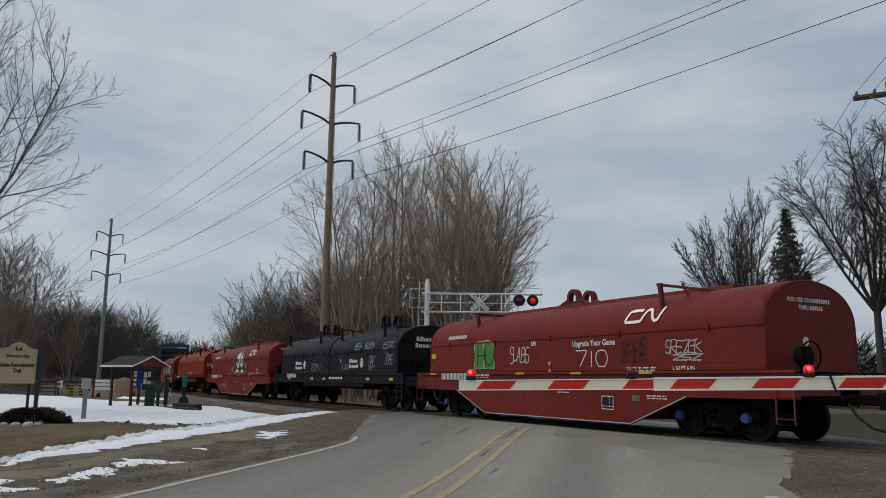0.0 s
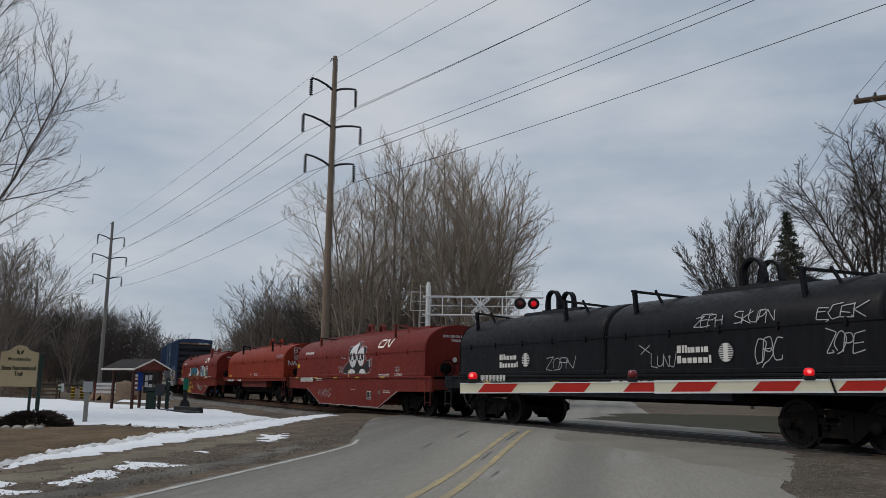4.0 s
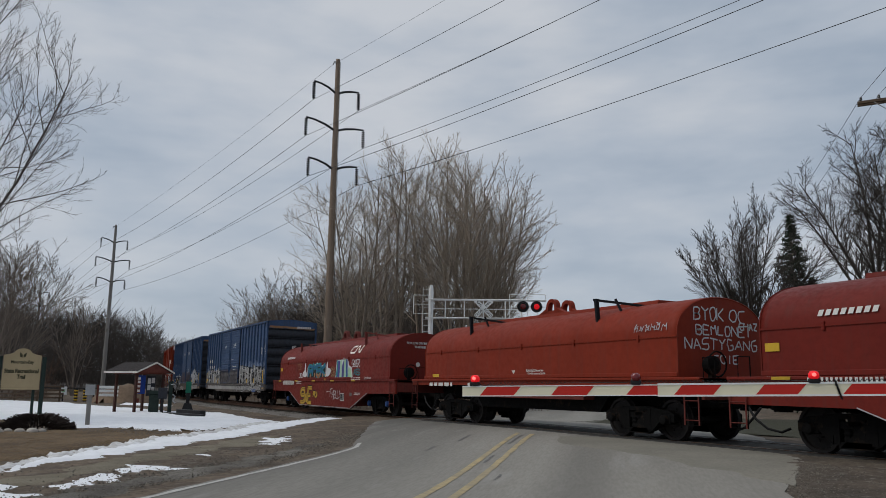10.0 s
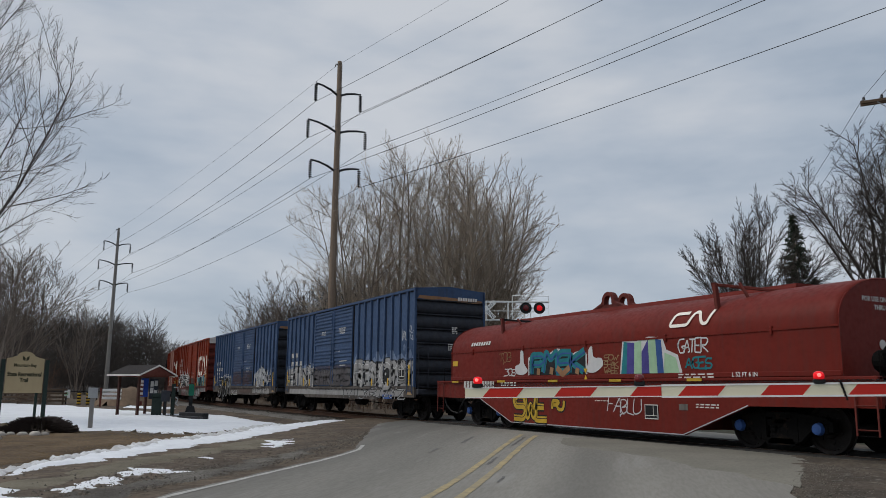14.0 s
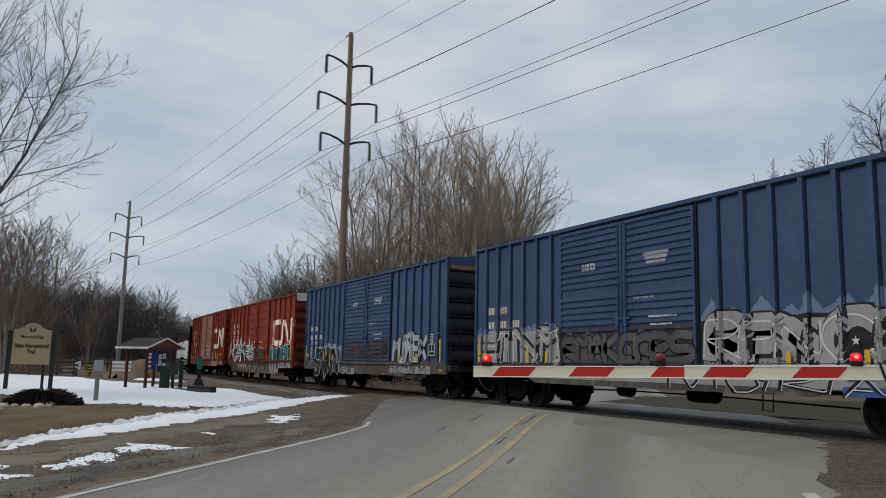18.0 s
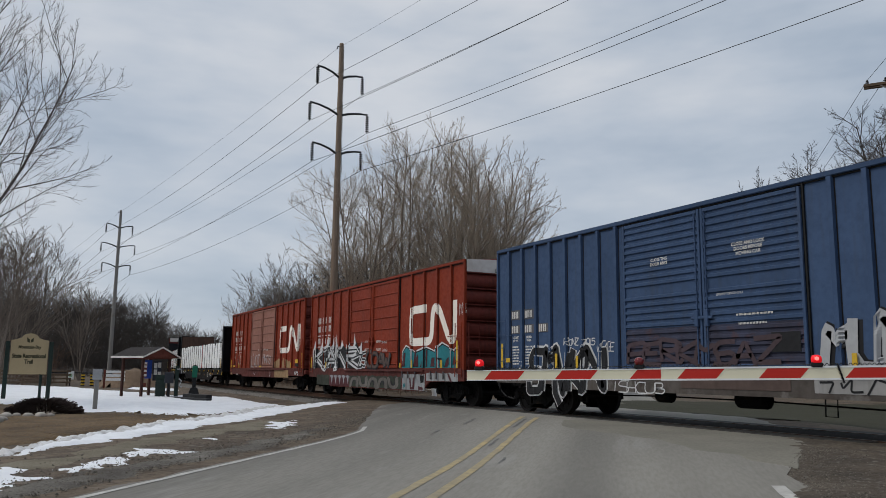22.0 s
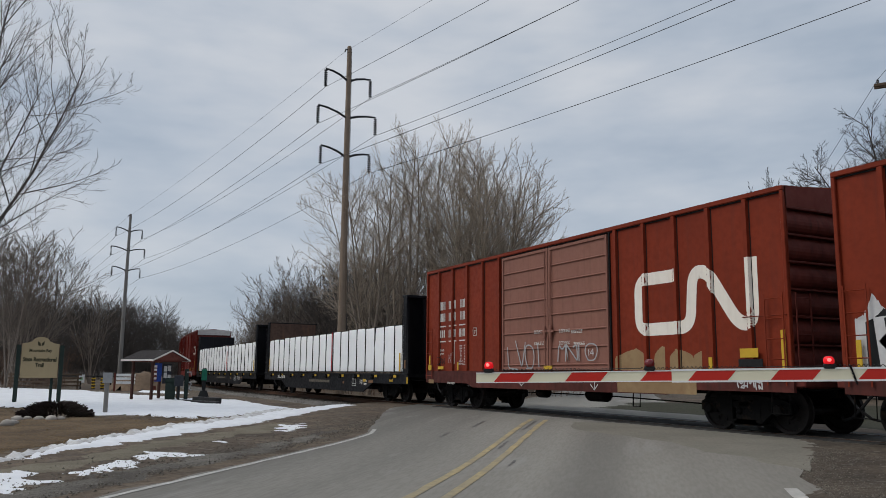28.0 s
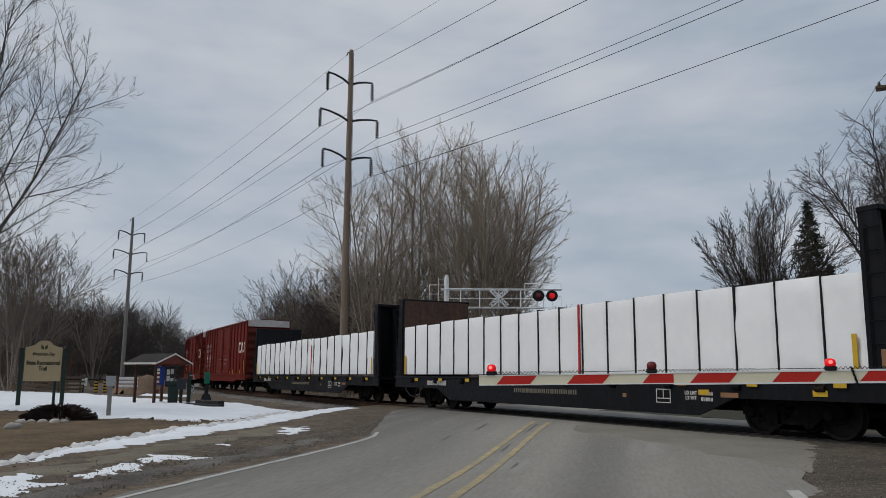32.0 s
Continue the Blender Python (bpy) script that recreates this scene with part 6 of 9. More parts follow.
D2 = (-1.98, 0.53, 3.05)
b2, h2 = boxcar(-117.5, 15.5, BLUE, DARKEND, BLUE, BLUE, D2, True, 62, "faded blue double-door boxcar with white graffiti along the sill", BLUE_POSTS(D2, 7.75), SILLB, LOWDOOR)
blue_marks(b2, h2, D2, 620)
K2 = side_skin(BLUE_POSTS(D2, h2), D2[0], D2[2])
sprayed(b2, "SMVKN", -6.05, -2.95, 0.62, 1.70, K2, ((G_WHITE, 0.30, 0.004, 0, 0), (G_BLACK, 0.20, 0.030, 0.01, -0.01)), 621, 0.06, 0.04, 0.06, "white-outlined black graffiti letter")
for word, x0, x1, z0, z1, sd in (("RONZ", -4.36, -3.86, 1.82, 2.00, 622), ("ZOI5", -3.62, -3.16, 1.82, 1.98, 623), ("VSAGE", -3.02, -2.46, 1.64, 1.88, 626)):
    sprayed(b2, word, x0, x1, z0, z1, K2, ((G_WHITE, 0.026, 0.006, 0, 0),), sd, 0.1, 0.1, 0.05, "thin white tag letter")
sprayed(b2, "3", -6.60, -6.44, 1.24, 1.42, K2, ((G_WHITE, 0.030, 0.006, 0, 0),), 627, 0.1, 0.1, 0.03, "thin white tag letter")
sprayed(b2, "MUNEX", 3.30, 6.10, 1.28, 2.06, K2, ((G_BLACK, 0.30, 0.004, 0.03, -0.02), (G_GREY, 0.20, 0.030, 0.0, 0.0)), 624, 0.0, 0.06, 0.04, "silver block graffiti letter with black edge")
sprayed(b2, "PERKMSAZ", -1.8, 2.4, 1.34, 1.82, K2, ((G_RUSTD, 0.10, 0.006, 0, 0),), 625, 0.2, 0.0, 0.08, "faint rusty scrawl letter on the door")
plate(b2, "black_patch", D2[2] - 0.80, D2[2] - 0.15, 1.55, 1.92, -1.507, G_BLACK, "square black painted patch", 0.003)
sprayed(b2, "ISHCUB", -2.55, -0.70, 0.68, 0.94, S1, ((G_WHITE, 0.028, 0.006, 0, 0),), 628, 0.2, 0.0, 0.05, "white tag letter on the sill")
paint_field(b2, 3.1, 6.6, 0.80, 1.06, S1, G_SILVER, 629, 0.04, 0.5, 0.003, "silver spray paint over the sill", 0.01)
plate(b2, "rust_panel", -0.2, 2.6, 0.82, 1.05, -1.473, G_FADED, "faded pink-brown paint over the sill", 0.003)
sprayed(b2, 4, 3.3, 6.4, 0.78, 1.06, S1, ((G_BLACK, 0.04, 0.006, 0, 0),), 630, 0.2, 0.0, 0.26, "black stroke on the sill")


def red_marks(car, h, d, seed, logo_x=3.45, small=False, marks=((2.85, 1.42), (3.85, 1.52), (6.17, 1.5), (7.27, 2.12))):
    emblem = worm_logo(car, 5.2, 2.65, 1.75, 0.72, 0.15, -1.486) if small else worm_logo(car, logo_x, 2.02, 3.66, 1.46, 0.29, -1.486)
    lay(emblem, side_skin(RED_POSTS(d, h)), 0.004)
    cols = (-h + 1.16, -h + 1.92, -h + 2.67)
    for k, x in enumerate(cols):
        n = 2 if k == 2 else 3
        stencil(car, x, 3.45, 0.54 * n / 3, 0.28, -1.43, 1, seed, None, n)
        stencil(car, x, 3.05, 0.54 * n / 3, 0.28, -1.43, 1, seed, None, n)
        stencil(car, x, 2.48, 0.54, 0.26, -1.43, 1, seed, None, 2 if k == 0 else 3)
        for z in (2.72, 2.20):
            part("rule", Mesh().box(x - 0.27, x + 0.27, -1.43, -1.424, z, z + 0.04), WHITE, car)
    part("rule", Mesh().box(cols[1] + 0.12, cols[1] + 0.155, -1.43, -1.424, 1.45, 2.20), WHITE, car)
    part("lettering", words("LD LMT", 0.062, WHITE, bold=0.003), WHITE, car, at=pose(cols[0], -1.43, 1.92))
    part("lettering", words("LT WT", 0.062, WHITE, bold=0.003), WHITE, car, at=pose(cols[0], -1.43, 1.79))
    part("lettering", words("EXW\nEXW\nEW\nIL\nIW\nIH\nPLR HT\nEMPTY CG", 0.058, WHITE, bold=0.002), WHITE, car, at=pose(cols[2] - 0.14, -1.43, 1.74))
    stencil(car, cols[2] + 0.17, 1.74, 0.20, 0.72, -1.43, 8, seed + 40)
    fr = Mesh()
    for a, c_, e, f in ((-0.12, 0.12, 2.34, 2.36), (-0.12, 0.12, 2.58, 2.60), (-0.12, -0.10, 2.34, 2.60), (0.10, 0.12, 2.34, 2.60), (-0.05, 0.05, 2.48, 2.51), (-0.012, 0.012, 2.40, 2.50)):
        fr.box(-h + 3.46 + a, -h + 3.46 + c_, -1.43, -1.424, e, f)
    part("clearance_mark", fr, WHITE, car, "small white framed clearance mark")
    for x, z in ((d[1] - 0.45, 2.30), (d[1] - 0.45, 1.98), (d[1] + 0.75, 2.28), (d[1] + 0.75, 1.96), (d[1] + 1.3, 2.24), (d[1] + 1.4, 1.92)):
        stencil(car, x, z, 0.48, 0.10, -1.507, 3, seed + int(50 * x) + int(20 * z))
    for x, top in ((-h + 0.3, 1.75), (-h + 2.4, 1.5), *marks):
        plate(car, "yellow_mark", x, x + 0.10, 1.24, top, -1.496, YELLOW)
    for z in (3.62, 3.05, 2.50):
        end_bars(car, h + 0.012, 0.30, z, 0.52, 0.05, 3 if z > 3.5 else 1, 8)
    part("hand_rail", Mesh().tube([(h - 0.05, -1.47, 2.28), (h - 0.05, -1.50, 2.28), (h - 1.1, -1.50, 2.28), (h - 1.1, -1.44, 2.28)], 0.012, 5), BOXRED, car)


D3 = (-2.38, 0.1, 2.66)
b3, h3 = boxcar(-135.0, 15.5, BOXRED, REDEND, BOXRED, BOXRED, D3, False, 63, "red double-door boxcar with teal and white graffiti", RED_POSTS(D3, 7.75), SILLR, belly=0.42)
red_marks(b3, h3, D3, 630, 3.51)
part("lettering", words("EXCESS HEIGHT CAR", 0.10, DARKEND, bold=0.004), DARKEND, b3, at=pose(h3 + 0.008, 0.35, 4.44, 0, 0, 90))
K3 = side_skin(RED_POSTS(D3, h3), D3[0], D3[2])
paint_field(b3, -7.5, -0.9, 1.23, 2.10, K3, G_WHITE, 631, 0.80, 0.75, 0.004, "spiky white graffiti flames", 0.03, 2.4)
paint_field(b3, -7.3, -1.1, 1.23, 2.04, K3, G_BLACK, 631, 0.40, 0.75, 0.008, "black graffiti inside the flames", 0.02, 1.6)
sprayed(b3, "KANR", -7.0, -1.5, 1.26, 2.10, K3, ((G_WHITE, 0.26, 0.012, 0, 0), (G_BLACK, 0.06, 0.018, 0.10, -0.02)), 632, 0.0, 0.06, 0.06, "jagged white graffiti letter on black")
sprayed(b3, "ZS", -1.3, -0.5, 1.30, 1.86, K3, ((G_WHITE, 0.16, 0.012, 0, 0), (G_BLACK, 0.07, 0.018, 0.03, 0)), 641, 0.0, 0.06, 0.06, "jagged white graffiti end stroke")
sprayed(b3, "COAW", -0.42, 1.88, 1.29, 1.84, K3, ((G_BLACK, 0.20, 0.005, 0.03, -0.02), (G_FADED, 0.11, 0.009, 0, 0)), 633, 0.2, 0.0, 0.03, "dull grey graffiti letter on the door")
paint_field(b3, 2.91, 7.27, 1.24, 1.84, K3, G_WHITE, 634, 0.32, 1.6, 0.004, "white wavy edge of teal graffiti", 0.0, 0.8)
paint_field(b3, 2.94, 7.25, 1.24, 1.79, K3, G_BLACK, 634, 0.31, 1.6, 0.006, "black line round the teal graffiti", 0.0, 0.8)
paint_field(b3, 2.96, 7.23, 1.24, 1.75, K3, G_TEAL, 634, 0.30, 1.6, 0.008, "teal graffiti fill", 0.0, 0.8)
for nodes in (((2.96, 1.31), (3.08, 1.76), (3.20, 1.78), (3.14, 1.31)), ((3.94, 1.30), (4.06, 1.84), (4.14, 1.84), (4.09, 1.56), (4.25, 1.72), (4.29, 1.30)),
              ((4.50, 1.30), (4.69, 1.59), (4.86, 1.61), (4.76, 1.44), (4.67, 1.30)), ((4.92, 1.84), (5.02, 1.86), (5.01, 1.30), (4.93, 1.30)), ((5.31, 1.30), (5.40, 1.57), (5.65, 1.58), (5.53, 1.44), (5.64, 1.30)),
              ((5.87, 1.57), (6.08, 1.55), (6.11, 1.30), (5.95, 1.31), (5.99, 1.45)), ((6.35, 1.28), (6.47, 1.49), (6.78, 1.61), (6.65, 1.41), (6.54, 1.28)), ((6.92, 1.36), (7.01, 1.63), (7.13, 1.45), (7.06, 1.37))):
    mx, mz = sum(q[0] for q in nodes) / len(nodes), sum(q[1] for q in nodes) / len(nodes)
    grown = [(mx + (x - mx) * 1.12 + math.copysign(0.022, x - mx), mz + (z - mz) * 1.03 + math.copysign(0.018, z - mz)) for x, z in nodes]
    for q, m_, lift in ((grown, G_BLACK, 0.012), (nodes, G_PLUM, 0.016)):
        lay(painted_shape("graffiti_shade", b3, q, m_, lambda z: 1.42, "dark red wedge in the teal graffiti", False), K3, lift)
paint_field(b3, -6.6, 2.95, 0.46, 0.90, S1, G_MOSS, 637, 0.06, 0.5, 0.003, "grimy green paint over the sill", 0.01)
paint_field(b3, -4.85, -2.35, 0.46, 0.92, S1, G_PLUM, 640, 0.05, 0.5, 0.006, "plum paint over the sill", 0.01)
for k in range(5):
    cx = -4.55 + 0.5 * k
    painted_shape("sill_flame", b3, ((cx - 0.24, 0.88), (cx - 0.05, 0.80), (cx + 0.06, 0.52), (cx + 0.13, 0.78), (cx + 0.26, 0.88), (cx + 0.02, 0.93)), G_CHALK, lambda z: 1.480, "white flame painted on the sill", False)
for k, cx in enumerate((-1.75, -0.75, 0.25, 1.25, 2.25)):
    e = -1 if k % 3 == 1 else 1
    for w, m_, y in ((1.0, G_DRAB, 1.477), (0.42, G_BLACK, 1.480)):
        arch_ = [(cx + 0.55 * w * (x + 0.12 * z), 0.66 + e * 0.21 * w * z) for x, z in ((-0.9, -1.0), (-0.75, 0.55), (-0.1, 1.0), (0.7, 0.6), (0.95, -1.0), (0.5, -0.95), (0.3, 0.05), (-0.1, 0.30), (-0.4, 0.0), (-0.5, -0.95))]
        painted_shape("sill_letter", b3, arch_, m_, lambda z, y=y: y, "dull grey arched letter on the sill")
paint_field(b3, 3.06, 4.93, 0.45, 1.00, S1, G_CHALK, 636, 0.03, 0.5, 0.003, "white spray paint over the sill", 0.01)
paint_field(b3, 5.05, 7.35, 0.80, 1.05, S1, G_CHALK, 639, 0.04, 0.5, 0.003, "white spray paint over the sill", 0.01)
for nodes, m_ in ((((3.68, 0.88), (3.78, 0.88), (3.84, 0.56), (3.96, 0.56), (3.98, 0.90), (4.14, 0.90), (4.10, 0.47), (3.76, 0.47)), G_PLUM), (((4.42, 0.60), (4.78, 0.56), (4.84, 0.48), (4.44, 0.47)), G_PLUM),
                  (((4.55, 0.98), (4.90, 0.98), (4.86, 0.74), (4.62, 0.70)), SHADEGRIME), (((3.14, 0.62), (3.26, 0.70), (3.36, 0.60), (3.22, 0.50)), G_TEAL), (((6.62, 1.04), (6.74, 1.05), (6.96, 0.78), (6.82, 0.78)), G_PLUM)):
    painted_shape("sill_shape", b3, nodes, m_, lambda z: 1.479, "dark shape painted on the sill", False)
for x in (3.10, 3.60, 4.20, 5.42, 5.86, 6.36):
    plate(b3, "sill_bracket", x, x + 0.05, 0.86, 1.12, -1.500, G_GLOOM, "grimy bracket on the sill", 0.03)
sprayed(b3, 3, 7.32, 7.8, 2.95, 3.35, K3, ((G_WHITE, 0.02, 0.006, 0, 0),), 660, 0.2, 0.0, 0.26, "thin white tag letter")

D4 = (-2.54, -0.09, 2.51)
b4, h4 = boxcar(-151.6, 15.6, BOXRED, REDEND, BOXRED, BROWN, D4, False, 64, "red boxcar with faded brown plug doors and tan patches", RED_POSTS(D4, 7.8), SILLR, header=SMEAR)
red_marks(b4, h4, D4, 640, 3.40, marks=((5.75, 1.50), (7.60, 1.99)))
K4 = side_skin(RED_POSTS(D4, h4), D4[0], D4[2])
sprayed(b4, "LVOI", -2.15, -0.30, 1.30, 2.02, K4, ((G_GREY, 0.042, 0.006, 0, 0),), 641, 0.2, -0.10, 0.04, "chalky thin graffiti letter")
sprayed(b4, "MNI", 0.34, 1.50, 1.46, 1.98, K4, ((G_GREY, 0.042, 0.006, 0, 0),), 642, 0.2, 0.0, 0.04, "chalky thin graffiti letter")
sprayed(b4, "O", 1.56, 1.98, 1.48, 1.90, K4, ((G_GREY, 0.036, 0.006, 0, 0),), 648, 0.3, 0.0, 0.02, "chalky sprayed ring")
sprayed(b4, "14", 1.64, 1.90, 1.60, 1.78, K4, ((G_WHITE, 0.026, 0.006, 0, 0),), 649, 0.0, 0.0, 0.01, "small white sprayed numeral")
for a, c_ in ((2.72, 3.75), (4.02, 4.38), (4.52, 5.50)):
    paint_field(b4, a, c_, 1.24, 1.50, K4, G_TAN, int(a * 10), 0.30, 0.9, 0.004, "bare tan primer patch", 0.01, 0.5)
paint_field(b4, 2.75, 5.35, 0.72, 1.10, S1, G_TAN, 643, 0.02, 0.5, 0.003, "bare tan primer on the sill", 0.008)
sprayed(b4, 3, 6.45, 7.15, 0.86, 1.08, S1, ((G_WHITE, 0.03, 0.005, 0, 0),), 644, 0.15, 0.0, 0.26, "white tag letter on the sill")
sprayed(b4, "V", 1.70, 2.0, 0.74, 0.90, S1, ((G_WHITE, 0.03, 0.005, 0, 0),), 645, 0.0, 0.0, 0.02, "white painted arrow")
sprayed(b4, "I", 1.70, 2.0, 0.76, 1.06, S1, ((G_WHITE, 0.03, 0.005, 0, 0),), 646, 0.0, 0.0, 0.0, "white painted arrow")
sprayed(b4, "V", -1.70, -1.4, 0.80, 0.92, S1, ((G_WHITE, 0.03, 0.005, 0, 0),), 647, 0.0, 0.0, 0.02, "white painted arrow")
plate(b4, "yellow_panel", 6.6, 7.05, 1.48, 1.66, -1.500, YELLOW, "yellow placard")
plate(b4, "yellow_panel", -0.3, 0.1, 1.26, 1.36, -1.512, YELLOW)
plate(b4, "yellow_panel", -7.55, -7.3, 1.26, 1.42, -1.500, YELLOW)
plate(b4, "black_panel", 6.55, 7.15, 1.3, 1.45, -1.498, BLACK, "black stencil panel")

sprayed(b4, "GAN", -6.96, -6.48, 1.43, 1.66, K4, ((G_BLACK, 0.030, 0.006, 0, 0),), 661, 0.2, 0.1, 0.05, "thin black tag letter")
sprayed(b4, "MXK", -6.18, -5.82, 1.46, 1.80, K4, ((G_GREY, 0.016, 0.006, 0, 0),), 662, 0.1, 0.1, 0.12, "thin white tag letter")
plate(b4, "yellow_panel", -6.80, -6.38, 1.27, 1.37, -1.500, YELLOW)
plate(b4, "orange_mark", -7.57, -7.17, 0.79, 0.92, -1.472, G_TAN, "tan placard on the sill")
stencil(b4, -5.88, 0.815, 0.52, 0.09, -1.470, 2, 663)
l1 = lumber_car(-171.28, (-9.72, 9.73), 10.33, 71, "dark bulkhead flat car stacked with white-wrapped lumber", RUSTY)
plate(l1, "yellow_mark", 5.76, 6.06, 0.77, 0.88, -1.464, YELLOW)
plate(l1, "yellow_mark", 8.59, 8.90, 0.80, 0.91, -1.464, YELLOW)
plate(l1, "yellow_mark", 10.20, 10.31, 0.74, 0.98, -1.464, YELLOW)
plate(l1, "orange_mark", 9.98, 10.10, 1.31, 1.62, -1.464, G_RUST)
lumber_car(-193.9, (-9.9, 9.9), 10.55, 72, "dark bulkhead flat car stacked with white-wrapped lumber", BLACKP)
b5, h5 = boxcar(-214.0, 15.5, RED, REDEND, RED, RED, (-2.5, 0.0, 2.5), False, 65, "red double-door boxcar behind the lumber cars", RED_POSTS((-2.5, 0, 2.5), 7.75), header=FADEWHITE)
red_marks(b5, h5, (-2.5, 0.0, 2.5), 650, small=True)
b6, h6 = boxcar(-231.5, 15.5, RED, REDEND, RED, RED, (-2.5, 0.0, 2.5), False, 66, "red double-door boxcar at the tail of the train", RED_POSTS((-2.5, 0, 2.5), 7.75), header=FADEWHITE)
red_marks(b6, h6, (-2.5, 0.0, 2.5), 660, small=True)

# ---- ground, road and track ----
RD = Vector((-0.768, 0.641, 0))      # along the road, away from the camera
RN = Vector((0.641, 0.768, 0))       # across the road, to its right
YEL = -13.06                         # the centre line, across the road


def smooth(a, b, x):
    t = max(0.0, min(1.0, (x - a) / (b - a)))
    return t * t * (3 - 2 * t)


def road_z(y):
    """The road climbs a little to the rails and falls away behind them."""
    return -0.255 + 0.24 * smooth(-9.0, -2.4, y) if y < 0 else -0.255 + 0.24 * smooth(9.0, 2.4, y)


def at_road(s, n):
    p = RD * s + RN * n
    return p.x, p.y


def ground_z(x, y):
    p = Vector((x, y, 0))
    n = p.dot(RN) - YEL
    near = smooth(11.0, 7.0, abs(n))
    z = GROUND + (road_z(y) - 0.035 - GROUND) * near
    z += 0.03 * noise.noise(Vector((x * 0.35, y * 0.35, 0))) + 0.012 * noise.noise(Vector((x * 1.7, y * 1.7, 3)))
    bank = smooth(-16.2, -18.5, n) * smooth(-5.0, -8.0, y) * smooth(-22, -28, x)
    return z + 0.06 * bank


def grid_axis(edges):
    out = []
    for a, b, step in edges:
        k = max(1, round((b - a) / step))
        out += [a + (b - a) * i / k for i in range(k)]
    return out + [edges[-1][1]]


gx = grid_axis([(-1500, -300, 300), (-300, -80, 20), (-80, -45, 3), (-45, 8, 0.5), (8, 60, 8), (60, 1200, 300)])
gy = grid_axis([(-1200, -60, 300), (-60, -24, 6), (-24, 8, 0.5), (8, 60, 6), (60, 300, 40), (300, 1500, 300)])
gm = Mesh()
gm.v = [(x, y, ground_z(x, y)) for y in gy for x in gx]
nx = len(gx)
gm.f = [(j * nx + i, j * nx + i + 1, (j + 1) * nx + i + 1, (j + 1) * nx + i) for j in range(len(gy) - 1) for i in range(nx - 1)]
tagged(part("ground", gm, DIRT, smooth=True), "wet brown dirt and gravel ground", "ground", kind="structure")


def left_edge(s):
    """The road's edge flares out towards the rails."""
    return -16.53 - 0.235 * max(0.0, min(s, 17.0) - 8.3) + 2.05 * smooth(22, 30, s)


def right_edge(s):
    return -8.72 + 1.05 * smooth(1.6, 6.4, s) + 0.5 * smooth(7, 11, s) - 1.6 * smooth(16, 24, s)


rm = Mesh()
ss = grid_axis([(-40, -6, 2), (-6, 26, 0.4), (26, 160, 6)])
W = 14
for s in ss:
    for k in range(W + 1):
        n = left_edge(s) + (right_edge(s) - left_edge(s)) * k / W
        if k in (0, W):
            n += 0.10 * noise.noise(Vector((s * 1.3, k, 0))) + 0.05 * noise.noise(Vector((s * 4.1, k, 5)))
        x, y = at_road(s, n)
        rm.v.append((s, -n, road_z(y) - 0.012 * abs(n - YEL) / 4 + 0.004))
for i in range(len(ss) - 1):
    for k in range(W):
        p = i * (W + 1) + k
        rm.f.append((p, p + 1, p + W + 2, p + W + 1))
road = tagged(part("road", rm, ASPH, smooth=True, at=Matrix(((RD.x, -RN.x, 0, 0), (RD.y, -RN.y, 0, 0), (0, 0, 1, 0), (0, 0, 0, 1)))), "worn grey two-lane asphalt road crossing the rails", "road", kind="structure")


def road_strip(name, n0, n1, s0, s1, material, label="", lift=0.006, wob=0.0, step=0.5, seed=0, across=1):
    m = Mesh()
    k = max(2, int((s1 - s0) / step))
    for i in range(k + 1):
        s = s0 + (s1 - s0) * i / k
        ends = []
        for e, n in enumerate((n0, n1)):
            nn = n(s) if callable(n) else n
            ends.append(nn + wob * noise.noise(Vector((s * 1.9, 7 * e + seed, seed))))
        for j in range(across + 1):
            nn = ends[0] + (ends[1] - ends[0]) * j / across
            x, y = at_road(s, nn)
            m.v.append((x, y, road_z(y) - 0.012 * abs(nn - YEL) / 4 + 0.004 + (lift if across == 1 or 0 < j < across else -0.006 if j == 0 else -0.045)))
    q = across + 1
    m.f = [(q * i + j, q * i + j + 1, q * i + q + j + 1, q * i + q + j) for i in range(k) for j in range(across)]
    return tagged(part(name, m, material), label, "road marking", kind="structure")


road_strip("centre_line", YEL - 0.20, YEL - 0.08, -30, 11.9, YLINE, "worn double yellow centre line", wob=0.02)
road_strip("centre_line", YEL + 0.20, YEL + 0.32, -30, 11.6, YLINE, "worn double yellow centre line", wob=0.03)
road_strip("edge_line", lambda s: left_edge(s) + 0.10, lambda s: left_edge(s) + 0.20, -30, 9.4, WLINE, "worn white edge line", wob=0.03)
road_strip("edge_line", -9.08, -8.93, -20, 1.15, WLINE, "worn white edge line", wob=0.03)
def apron_edge_n(s):
    return -8.50 - 0.50 * smooth(2.4, 3.4, s) - 0.9 * smooth(3.4, 5.2, s) - 2.4 * smooth(5.0, 9.5, s)


road_strip("apron", apron_edge_n, lambda s: right_edge(s) + 0.13, 2.45, 10.9, PATCHM, "old olive-brown asphalt apron beside the rails", 0.005, wob=0.10, step=0.15, seed=3, across=12)
rnd = random.Random(8)
for s, n, l, w in ((8.6, -13.02, 2.4, 0.05), (5.2, -13.04, 1.2, 0.04), (9.5, -14.3, 1.6, 0.06), (7.4, -14.6, 0.9, 0.05), (3.0, -12.55, 0.7, 0.035)):
    road_strip("tar_crack", n - w / 2, n + w / 2, s, s + l, TAR, "dark tar-filled crack", 0.006, wob=0.06, step=0.12, seed=int(s * 9))

